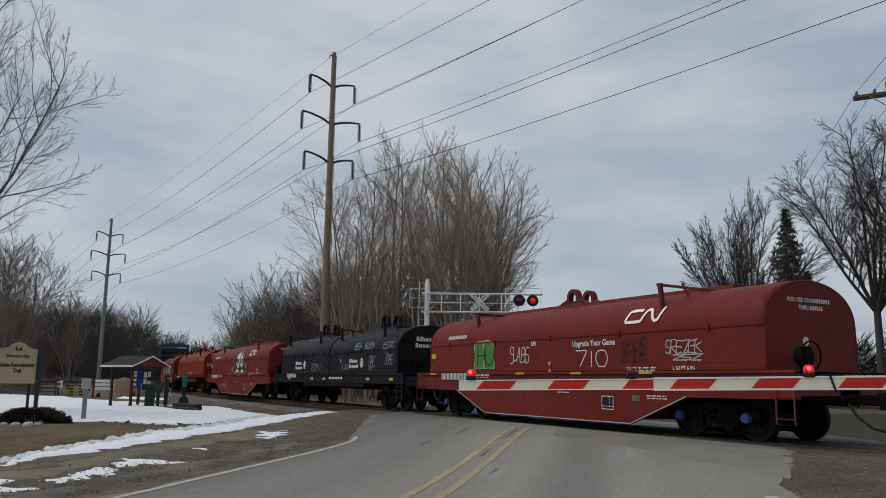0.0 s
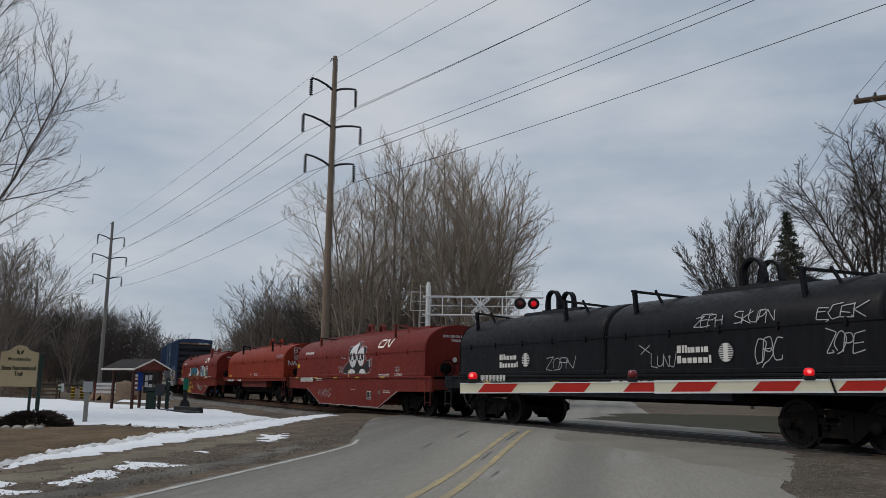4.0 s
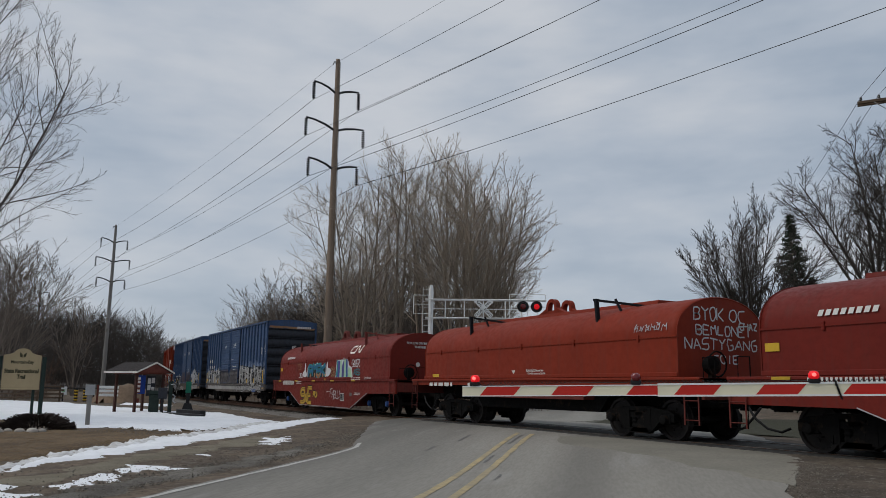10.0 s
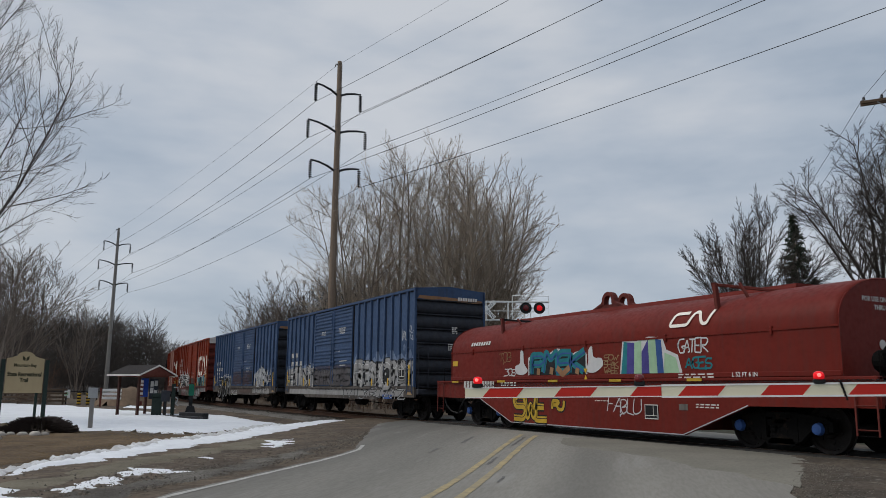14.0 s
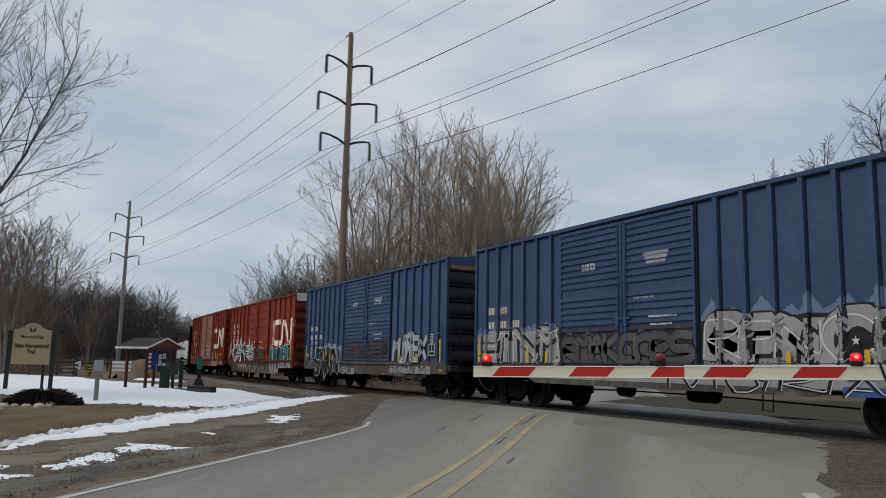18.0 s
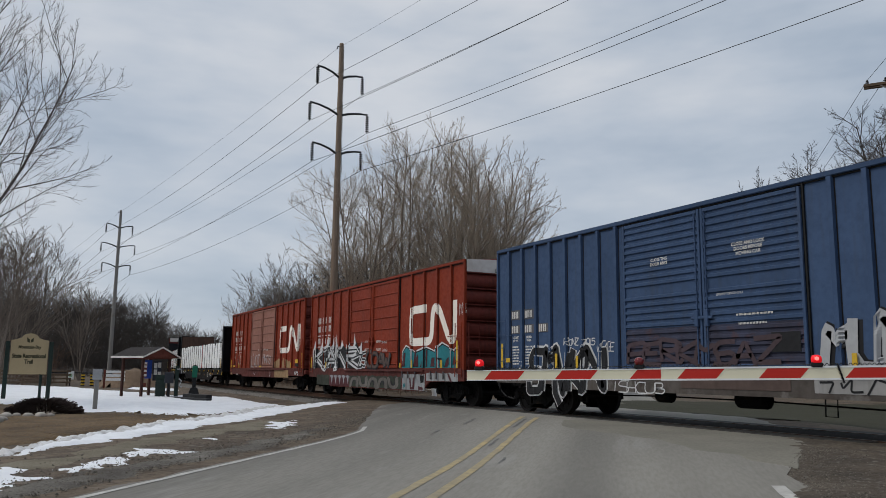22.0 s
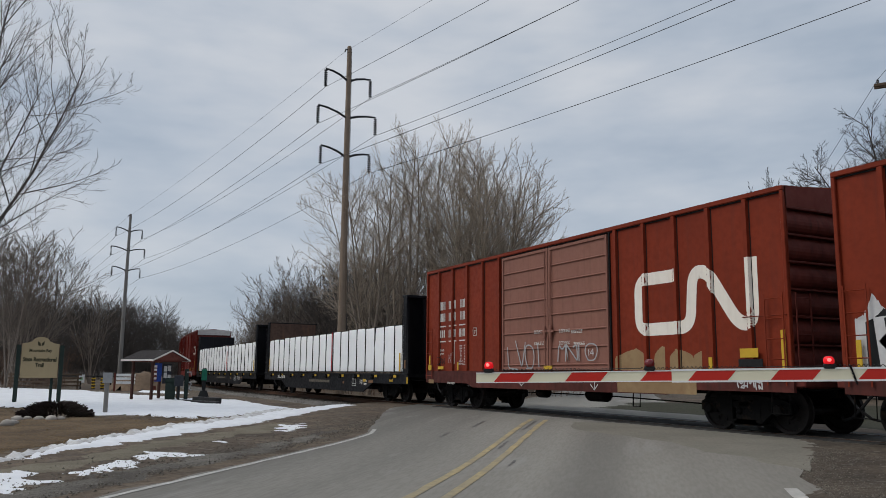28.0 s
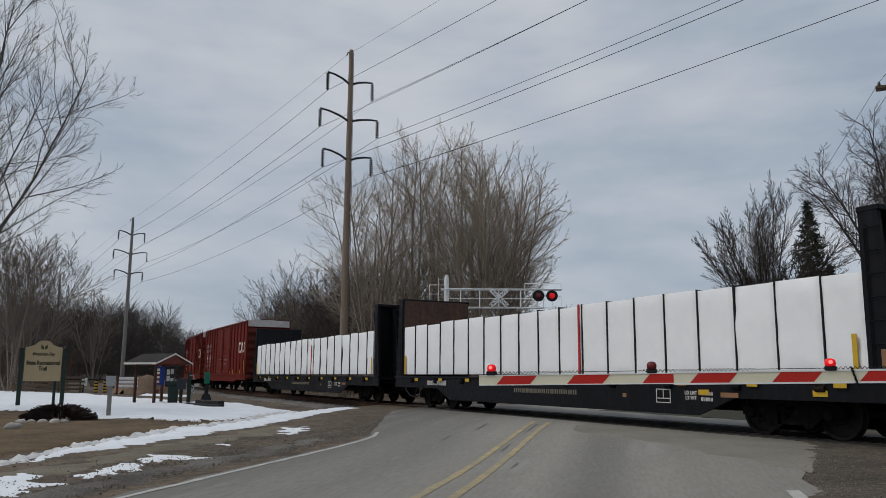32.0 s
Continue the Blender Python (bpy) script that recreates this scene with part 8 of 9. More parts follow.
for a, dx in ((40, 0.12), (-50, 0.12)):
    part("small_sign", Mesh().box(-0.3, 0.3, -0.01, 0.01, -0.08, 0.08), SIGNALW, cant, at=pose(0.45, -0.2, 3.55 + (0.4 if a > 0 else -0.1), 0, -a, 0))
part("sign_arm", Mesh().tube([(-0.4, -0.15, 3.75), (0.7, -0.15, 3.75)], 0.03, 5), SIGNALW, cant)

# ---- transmission line ----
LINE = Vector((-66.0, -7.2, 0)).normalized()
ARMS = ((20.96, 1.72, 1.70), (18.29, 2.2, 2.16), (15.53, 1.92, 1.74))


def tower(x, y, top, material, label):
    t = thing("transmission_pole", label, "utility pole", (x, y, GROUND), math.degrees(math.atan2(-LINE.x, LINE.y)) , group="poles of the power line")
    hh = top - GROUND
    part("shaft", Mesh().lathe([(0.31, -0.4), (0.30, 0.0), (0.15, hh - 0.1), (0.14, hh)], (0, 0, 0), "z", 12), material, t, smooth=True)
    part("ground_wire", Mesh().tube([(0.3, -0.2, 0.2), (0.14, -0.1, hh - 0.2)], 0.015, 4), INSUL, t)
    part("top_bracket", Mesh().tube([(0, 0, hh - 0.2), (-0.28, 0, hh - 0.25), (-0.34, 0, hh - 0.45)], 0.04, 5), INSUL, t)
    ends = []
    for k, (z, a, b) in enumerate(ARMS):
        z = z + top - 23.1 - GROUND
        for s, w in ((-1, a), (1, b)):
            rise = 0.52 if s < 0 else 0.42
            arm = part("davit_arm", Mesh().tube([(s * 0.1, 0, z - 0.35), (s * w * 0.35, 0, z - 0.35 + rise * 0.55), (s * w * 0.7, 0, z - 0.35 + rise * 0.9), (s * w, 0, z - 0.35 + rise)], 0.085, 6, 0.06), INSUL, t, "dark curved davit arm")
            prof = []
            zt = z - 0.35 + rise
            for j in range(8):
                prof += [(0.035, zt - 0.08 - j * 0.15), (0.135, zt - 0.13 - j * 0.15), (0.125, zt - 0.165 - j * 0.15), (0.035, zt - 0.18 - j * 0.15)]
            prof += [(0.03, zt - 1.30)]
            part("insulator_string", Mesh().lathe(prof, (s * w, 0, 0), "z", 8), INSUL, arm)
            ends.append(t.matrix_basis @ Vector((s * w, 0, zt - 1.32)))
    ends.append(t.matrix_basis @ Vector((-0.34, 0, hh - 0.45)))
    return t, ends


_, e0 = tower(-50.1, 4.0, 23.6, POLEM, "tall weathered steel power pole with six davit arms")
_, e1 = tower(-116.2, -3.3, 22.6, POLEG, "tall grey steel power pole with six davit arms")
_, e2 = tower(13.1, 15.2, 24.16, POLEM, "tall weathered steel power pole with six davit arms")
_, e3 = tower(-182.0, -10.4, 21.5, POLEG, "tall grey steel power pole far down the line")


def wire(name, a, b, sag, r, label, k=24):
    pts = [a.lerp(b, i / k) - Vector((0, 0, sag * 4 * (i / k) * (1 - i / k))) for i in range(k + 1)]
    return tagged(part(name, Mesh().tube(pts, r, 4, cap=False), WIREM), label, "cable")


for P, Q in ((e0, e1), (e2, e0), (e1, e3)):
    for k, (a, b) in enumerate(zip(P, Q)):
        wire("power_line", a, b, (0.62 if P is e2 else 0.9) if k < 6 else 0.4, 0.018 if k < 6 else 0.010, "long sagging overhead conductor")

# ---- wooden utility pole across the road ----
up = thing("utility_pole", "weathered wooden utility pole with a double crossarm", "utility pole", (-20.0, 18.5, GROUND + 0.55), 33)
part("shaft", Mesh().lathe([(0.19, -1.0), (0.18, 0.0), (0.13, 13.9), (0.12, 14.0)], (0, 0, 0), "z", 12), WOODP, up, smooth=True)
for y in (-0.16, 0.16):
    part("crossarm", Mesh().box(-1.4, 1.4, y - 0.05, y + 0.05, 13.35, 13.48, 0.01), WOODP, up)
part("brace", Mesh().tube([(-0.75, -0.2, 13.35), (0, -0.2, 12.7), (0.75, -0.2, 13.35)], 0.025, 4), GALV, up)
for x in (-1.25, -0.55, 0.55, 1.25):
    part("pin_insulator", Mesh().lathe([(0.02, 13.48), (0.02, 13.56), (0.07, 13.57), (0.05, 13.63), (0.06, 13.66), (0.03, 13.72)], (x, 0, 0), "z", 8), INSUL, up)
for x, z in ((-1.25, 13.7), (-0.55, 13.7), (0.55, 13.7), (1.25, 13.7), (0.1, 10.2), (0.1, 9.6)):
    a = up.matrix_basis @ Vector((x, 0, z))
    wire("distribution_line", a, a + Vector((-51.3, 47.6, 0.0)), 0.8, 0.011, "thin overhead distribution wire")
    wire("distribution_line", a, a + Vector((36.6, -34.0, 0.0)), 0.8, 0.011, "thin overhead distribution wire")

# ---- trees ----
def thicket(name, spots, height, spread, per, radius, material, label, category, seed, low=0.05):
    """Far woods and brush: at each spot a stem and a fan of rising twigs, all in one mesh."""
    rng = np.random.default_rng(seed)
    S, E, R = [], [], []
    for x, y, k in spots:
        h = height * k
        z0 = GROUND
        top = np.array([x + rng.normal(0, 0.5), y + rng.normal(0, 0.5), z0 + h * 0.72])
        base = np.array([x, y, z0 - 0.2])
        S.append(base[None]), E.append(top[None]), R.append(np.array([radius * 1.7]))
        t = rng.uniform(low, 0.85, per)
        s = base + np.array([0, 0, h * 0.75]) * t[:, None]
        a = rng.uniform(0, 2 * math.pi, per)
        wide = spread * k * np.sqrt(np.clip(1 - (t - 0.35) ** 2 / 0.5, 0.05, 1)) * rng.uniform(0.15, 0.8, per) ** 0.7
        s = s + np.stack([np.cos(a) * wide * 0.6, np.sin(a) * wide * 0.6, h * 0.06 * rng.uniform(0, 1, per)], 1)
        a2 = a + rng.normal(0, 0.7, per)
        ln = h * rng.uniform(0.05, 0.15, per)
        e = s + np.stack([np.cos(a2) * ln * 0.55, np.sin(a2) * ln * 0.55, ln * rng.uniform(0.15, 1.0, per)], 1)
        S.append(s), E.append(e), R.append(radius * rng.uniform(0.5, 1.3, per))
    me = strokes(name, np.concatenate(S), np.concatenate(E), np.concatenate(R), material)
    return tagged(new(name, me), label, category, kind="stuff")


def limbs(seed, height, stems, fork, tilt, r, kids, ratio, lift=(0.10, 0.55, 0.5, 0.3), wander=(0.10, 0.16, 0.22, 0.25), spread=(0.50, 0.95), thin=(0.40, 0.42, 0.55), r_min=0.008, bare=0.22, short=0.12):
    """A bare tree: a short trunk, rising stems, limbs that bend upwards, and two orders of fine twigs."""
    rnd = random.Random(seed)
    wood, S, E, R = Mesh(), [], [], []
    if fork > 0.4:
        wood.tube([(0, 0, -0.3), (0.04, 0.03, fork * 0.5), (0, 0, fork + 0.1)], r * 1.9, 8, r * 1.5, cap=False)

    def branch(p, d, length, rad, level):
        k = (10, 6, 3, 2)[level]
        pts, q, dd = [p], p.copy(), d.copy()
        w = wander[level] / math.sqrt(k)
        for _ in range(k):
            dd = (dd + Vector((rnd.gauss(0, w), rnd.gauss(0, w), rnd.gauss(0, w) + lift[level] / k))).normalized()
            q = q + dd * (length / k)
            pts.append(q.copy())
        if level < 2:
            wood.tube(pts, rad, (7, 4)[level], max(r_min, rad * 0.22), cap=False)
        else:
            for a, (u, v) in enumerate(zip(pts, pts[1:])):
                S.append(tuple(u)), E.append(tuple(v)), R.append(max(r_min * (1.0 if level == 2 else 0.75), rad * (1 - 0.6 * a / k)))
        if level == 3:
            return
        m = kids[level]
        start = bare if level == 0 else 0.15
        for a in range(m):
            f = start + (0.99 - start) * (a + rnd.uniform(0.1, 0.9)) / m
            i_ = min(int(f * k), k - 1)
            base = pts[i_].lerp(pts[i_ + 1], f * k - i_)
            ax = (pts[i_ + 1] - pts[i_]).normalized()
            side = ax.cross(Vector((rnd.gauss(0, 1), rnd.gauss(0, 1), rnd.gauss(0, 0.6))))
            if side.length < 1e-3:
                continue
            ang = rnd.uniform(*spread) * (1.0, 0.85, 0.68)[level]
            out = ax * math.cos(ang) + side.normalized() * math.sin(ang)
            shape = (0.78 + 0.50 * math.sin(math.pi * min(1, 0.25 + 0.75 * f))) if level == 0 else 1.15 - 0.6 * f
            branch(base, out.normalized(), length * ratio[level] * shape * rnd.uniform(0.65, 1.15), max(r_min, rad * thin[level] * (1.15 - 0.6 * f)), level + 1)

    for s in range(stems):
        a = 2 * math.pi * (s + rnd.uniform(-0.35, 0.35)) / stems
        tl = rnd.uniform(*tilt) if s else tilt[0] * 0.5
        d = Vector((math.cos(a) * tl, math.sin(a) * tl, 1)).normalized()
        branch(Vector((math.cos(a) * r * 0.7, math.sin(a) * r * 0.7, fork if fork > 0.4 else -0.2)), d, (height - fork) * rnd.uniform(0.88, 1.0) * (1 - short * tl), r * rnd.uniform(0.75, 1.1), 0)
    return wood, (np.array(S), np.array(E), np.array(R))


def bare_tree(label, bark, twigs, **kw):
    w, (S, E, R) = limbs(**kw)
    e = thing("tree", label, "tree", group="bare trees round the crossing")
    part("trunk", w, bark, e, "bare trunk and limbs", smooth=True)
    part("crown", strokes("crown", S, E, R, twigs), twigs, e, "fine leafless twigs")
    return e


RISING = [bare_tree("tall slender bare tree with rising limbs behind the rails", BARK, TWIG, seed=20 + k, height=18.0, stems=2, fork=0.0, tilt=(0.03, 0.16), r=0.155, kids=(17, 10, 7), ratio=(0.24, 0.38, 0.44), lift=(0.05, 0.24, 0.15, 0.1), wander=(0.10, 0.18, 0.25, 0.3), spread=(0.40, 0.85), bare=0.34, r_min=0.010) for k in range(3)]
FAN = [bare_tree("broad many-stemmed bare tree with a rounded crown", BARK, TWIG, seed=30 + k, height=17.0, stems=8, fork=0.0, tilt=(0.06, 0.60), r=0.135, kids=(15, 10, 7), ratio=(0.25, 0.38, 0.44), lift=(0.16, 0.20, 0.12, 0.1), wander=(0.11, 0.18, 0.25, 0.3), spread=(0.38, 0.82), bare=0.36, r_min=0.010, short=0.26) for k in range(2)]
LEANER = [bare_tree("open bare tree with arching limbs beside the power pole", BARK, TWIG, seed=37, height=15.0, stems=5, fork=1.6, tilt=(0.06, 0.62), r=0.095, kids=(12, 8, 6), ratio=(0.33, 0.42, 0.5), lift=(0.22, 0.22, 0.2, 0.15), wander=(0.12, 0.18, 0.24, 0.3), spread=(0.55, 1.05), bare=0.24, r_min=0.010, short=0.20)]
DOME = [bare_tree("round-crowned bare hardwood with fine upright twigs", TWIGD, TWIGD, seed=40, height=14.6, stems=30, fork=4.0, tilt=(0.05, 0.98), r=0.070, kids=(17, 11, 7), ratio=(0.22, 0.36, 0.45), lift=(0.14, 0.14, 0.10, 0.08), wander=(0.09, 0.13, 0.18, 0.22), spread=(0.35, 0.70), r_min=0.0095, bare=0.18, short=0.30)]
WIDE = [bare_tree("tall dark bare hardwood with wide arching limbs", TWIGD, TWIGD, seed=43 + k, height=18.2, stems=11, fork=6.0, tilt=(0.08, 0.78), r=0.135, kids=(17, 12, 7), ratio=(0.27, 0.40, 0.46), lift=(0.06, 0.10, 0.06, 0.04), wander=(0.14, 0.18, 0.22, 0.25), spread=(0.45, 0.95), r_min=0.0095, bare=0.16, short=0.26) for k in range(2)]
SLIM = [bare_tree("slim bare tree in the woods", WOODT, WOODT, seed=60 + k, height=12.0, stems=5, fork=0.0, tilt=(0.06, 0.42), r=0.075, kids=(11, 7, 5), ratio=(0.29, 0.42, 0.5), lift=(0.12, 0.35, 0.3, 0.2), wander=(0.10, 0.16, 0.22, 0.3), spread=(0.42, 0.90), r_min=0.014, bare=0.24, short=0.25) for k in range(3)]


def plant(kinds, spots, seed):
    rnd = random.Random(seed)
    for k, (x, y, s) in enumerate(spots):
        m = pose(x, y, GROUND - 0.05, 0, 0, rnd.uniform(0, 360)) @ Matrix.Scale(s, 4)
        if kinds[k % len(kinds)] in UNUSED:
            UNUSED.remove(kinds[k % len(kinds)])
            kinds[k % len(kinds)].matrix_basis = m
        else:
            o = copy_thing(kinds[k % len(kinds)], Matrix.Identity(4))
            o.matrix_basis = m


UNUSED = RISING + FAN + LEANER + DOME + WIDE + SLIM
rnd = random.Random(3)
plant(LEANER, [(-51.6, 6.6, 1.06)], 3)
plant(RISING, [(-52.9, 8.5, 0.94), (-52.4, 10.3, 1.06), (-53.9, 12.6, 1.08), (-53.0, 14.2, 1.10), (-51.5, 14.8, 1.04), (-56.5, 10.8, 0.98), (-51.4, 16.6, 0.98), (-50.9, 17.6, 0.86)], 4)
plant(FAN, [(-48.9, 13.4, 1.0), (-49.9, 15.2, 1.04), (-49.2, 16.2, 0.90), (-54.5, 7.4, 0.66)], 8)
plant(SLIM, [(-63 - 2.0 * k + rnd.uniform(-2, 2), 11.0 + rnd.uniform(-2, 6) + max(0, 8 - k) * 0.4 + max(0, k - 14) * 0.30, rnd.uniform(1.0, 1.2) * (1.08 - 0.017 * k)) for k in range(32)], 5)
plant(DOME, [(-39.5, 31.5, 1.0)], 6)
plant(WIDE, [(-30.4, 32.4, 1.0), (-24.4, 29.0, 0.9)], 6)
plant(SLIM, [(-68.0, -15.6, 1.0), (-73.0, -14.9, 1.05), (-77.0, -16.4, 1.1), (-80.0, -15.0, 1.15), (-70.0, -14.4, 0.95), (-95.0, -8.2, 0.85)], 7)

near = bare_tree("grey bare roadside tree with fine rising twigs", TWIGN, TWIGN, seed=78, height=15.0, stems=9, fork=2.4, tilt=(0.15, 0.60), r=0.095, kids=(17, 10, 6), ratio=(0.31, 0.42, 0.45), lift=(0.26, 0.34, 0.3, 0.2), wander=(0.11, 0.16, 0.22, 0.3), spread=(0.42, 0.85), r_min=0.0075, thin=(0.38, 0.42, 0.6), bare=0.14)
near.matrix_basis = pose(-34.6, -18.2, GROUND - 0.05, 0, 0, 10) @ Matrix.Scale(1.10, 4)

# far woods, brush behind the rails, and a wooded rise that closes the view
rng = random.Random(12)
rows_far = [(-150 - rng.uniform(0, 70), -75 + rng.uniform(0, 112), rng.uniform(0.85, 1.1)) for _ in range(330)]
rows_far = [(x, y, k * (1.0 if y < 2 else max(0.5, 1.0 - (y - 2) * 0.026))) for x, y, k in rows_far]
thicket("far_woods", rows_far, 20.5, 6.0, 340, 0.044, WOODS, "dark bare woods on the rise beyond the bend", "woods", 1)
rows_mid = [(-63 - rng.uniform(0, 75), 0, rng.uniform(0.65, 1.1)) for _ in range(230)]
rows_mid = [(x, 9.0 + max(0.0, (-58 - x)) ** 2 / 550 + rng.uniform(0, 24), k) for x, _, k in rows_mid]
thicket("trackside_woods", rows_mid, 15.0, 4.4, 300, 0.028, WOODS, "bare woods along the far side of the rails", "woods", 2)
rows_left = [(-92 - rng.uniform(0, 60), -11.0 - rng.uniform(0, 60), rng.uniform(0.7, 1.1)) for _ in range(150)]
thicket("left_woods", rows_left, 12.0, 4.4, 420, 0.030, WOODS, "bare woods behind the trailhead", "woods", 3)
rows_brush = [(-53 - rng.uniform(-11, 22), 5.0 + rng.uniform(0, 14), rng.uniform(0.6, 1.2)) for _ in range(210)]
thicket("brush", rows_brush, 4.2, 2.6, 44, 0.016, BRUSH, "red-brown brush under the trees", "brush", 4)
thicket("saplings", [(-72 - rng.uniform(0, 16), -18 + rng.uniform(0, 7), rng.uniform(0.5, 1.2)) for _ in range(60)], 5.5, 2.4, 40, 0.018, BRUSH, "red-brown saplings behind the trail sign", "brush", 5)
thicket("far_hedge", [(-60 + 5.5 * k / 2 + rng.uniform(-2, 2), 62 - 0.4 * k + rng.uniform(-3, 3), rng.uniform(0.6, 1.1)) for k in range(40)], 6.0, 3.6, 40, 0.03, TWIGD, "bare hedge and trees behind the lawn", "woods", 6)
rng2 = random.Random(55)
thicket("distant_hedge", [(-98.0 + 36.0 * k / 59 + rng2.uniform(-3, 3), 57.0 + 36.0 * k / 59 + rng2.uniform(-4, 4), rng2.uniform(0.7, 1.1)) for k in range(60)], 8.5, 4.0, 130, 0.03, WOODT, "distant hedge and trees beyond the lawn", "woods", 9)
thicket("evergreen_hedge", [(-34 + rng2.uniform(-5, 5), 34 + rng2.uniform(-1, 9), rng2.uniform(0.7, 1.1)) for _ in range(26)], 6.5, 2.6, 420, 0.035, NEEDLE, "dark evergreen hedge under the roadside trees", "hedge", 7)
thicket("garden_brush", [(-30 + rng2.uniform(-14, 10), 40 + rng2.uniform(-8, 16), rng2.uniform(0.6, 1.2)) for _ in range(70)], 6.0, 3.0, 90, 0.016, BRUSH, "tangled bare brush beyond the lawn", "brush", 8)
hill = Mesh()
for i in range(41):
    y = -160 + 10.5 * i
    hgt = 8.0 + 3.5 * noise.noise(Vector((y * 0.02, 0, 0))) - 6.5 * math.exp(-((y - 24) / 20) ** 2)
    for k, (dx, f) in enumerate(((0, 0.0), (-30, 0.55), (-60, 1.0), (-140, 1.05))):
        hill.v.append((-205 + dx - 0.1 * abs(y), y, GROUND - 0.5 + hgt * f + 0.8 * noise.noise(Vector((y * 0.11, k, 4)))))
hill.f = [(i * 4 + k, i * 4 + k + 1, i * 4 + k + 5, i * 4 + k + 4) for i in range(40) for k in range(3)]
tagged(part("wooded_rise", hill, WOODS, smooth=True), "low wooded rise beyond the bend", "hill", kind="structure")

# spruce
def spruce(x, y, height, label):
    rnd = random.Random(9)
    e = thing("spruce", label, "tree", (x, y, GROUND), group="evergreens")
    part("trunk", Mesh().tube([(0, 0, -0.2), (0.05, 0, height)], 0.2, 7, 0.03), BARK, e)
    S, E, R = [], [], []
    m = Mesh()
    for k in range(330):
        t = (k / 330) ** 0.9
        z = height * (0.06 + 0.93 * t)
        ln = (height * 0.150) * (1 - t) ** 0.70 * (0.75 + 0.35 * math.sin(9 * t + 1)) * rnd.uniform(0.7, 1.15) + 0.15
        a = rnd.uniform(0, 2 * math.pi)
        d = Vector((math.cos(a), math.sin(a), rnd.uniform(-0.35, 0.15)))
        for j in range(int(10 + 12 * ln)):
            f = rnd.uniform(0.15, 1.0)
            p = Vector((0, 0, z)) + d * ln * f
            q = p + Vector((rnd.gauss(0, 0.22), rnd.gauss(0, 0.22), rnd.gauss(-0.10, 0.16)))
            S.append(tuple(p)), E.append(tuple(q)), R.append(rnd.uniform(0.03, 0.07))
    part("crown", strokes("crown", np.array(S), np.array(E), np.array(R), NEEDLE), NEEDLE, e, "dense dark green needles")
    return e


spruce(-53.0, 53.4, 19.2, "narrow dark green spruce")
spruce(-49.2, 51.0, 12.0, "dark green spruce low behind the trees")


# ---- trailhead by the rails (each thing faces the road: its own x runs to the right, its y away) ----
sign = thing("trail_sign", "cream wooden trail sign with an arched top on dark green posts", "sign", (-37.1, -13.75, GROUND), 90)
arch = [(-0.86, 1.20), (0.86, 1.20), (0.86, 2.50), (0.62, 2.53), (0.50, 2.58)]
arch += [(0.40 * math.cos(a), 2.58 + 0.20 * math.sin(a)) for a in np.linspace(0.05, math.pi - 0.05, 9)]
arch += [(-0.50, 2.58), (-0.62, 2.53), (-0.86, 2.50)]
part("panel", Mesh().prism(arch, "y", -0.04, 0.04), CREAM, sign, "cream routed board with an arched top")
for x in (-1.0, 1.0):
    part("post", Mesh().box(x - 0.10, x + 0.10, -0.10, 0.10, -0.3, 2.45, 0.02), GREENP, sign)
part("post", Mesh().box(0.55, 0.69, 0.1, 0.24, -0.3, 1.3, 0.02), GREENP, sign)
part("lower_rail", Mesh().box(-0.86, 0.86, -0.05, 0.05, 1.12, 1.20, 0.01), CREAM, sign)
part("lettering", words("Mountain-Bay", 0.13, OLIVE, bold=0.006), OLIVE, sign, at=pose(0, -0.046, 2.22))
part("lettering", words("State Recreational\nTrail", 0.16, OLIVE, bold=0.010, spacing=0.92), OLIVE, sign, at=pose(0, -0.046, 1.74))
part("leaf_mark", Mesh().add([(-0.16, -0.045, 2.62), (-0.02, -0.045, 2.52), (-0.02, -0.045, 2.40), (-0.14, -0.045, 2.44)], [(0, 1, 2, 3)]).add([(0.16, -0.045, 2.62), (0.02, -0.045, 2.52), (0.02, -0.045, 2.40), (0.14, -0.045, 2.44)], [(3, 2, 1, 0)]), OLIVE, sign, "dark leaf-shaped mark")

post = thing("marker_post", "grey metal post with a small square plate", "sign post", (-29.3, -11.75, GROUND), 90)
part("pole", Mesh().box(-0.07, 0.07, -0.04, 0.04, -0.2, 1.34, 0.01), POLEG, post)
part("plate", Mesh().box(-0.15, 0.15, -0.07, -0.045, 1.02, 1.36, 0.01), GALV, post)

sign.matrix_basis = sign.matrix_basis @ Matrix.Diagonal((0.80, 1.0, 1.0, 1.0))
shr = thing("juniper_shrub", "low dark spreading juniper in front of the sign", "shrub", (-27.2, -13.30, GROUND - 0.02))
rnd = random.Random(71)
S, E, R = [], [], []
for k in range(900):
    a, r = rnd.uniform(0, 2 * math.pi), rnd.uniform(0, 1) ** 0.6
    p = Vector((math.cos(a) * r * 0.7, math.sin(a) * r * 0.85, 0.04 + 0.36 * (1 - r * r)))
    q = p + Vector((math.cos(a) * 0.2, math.sin(a) * 0.26, rnd.uniform(0.0, 0.16)))
    S.append(tuple(p)), E.append(tuple(q)), R.append(rnd.uniform(0.015, 0.04))
part("foliage", strokes("foliage", np.array(S), np.array(E), np.array(R), SHRUB), SHRUB, shr)


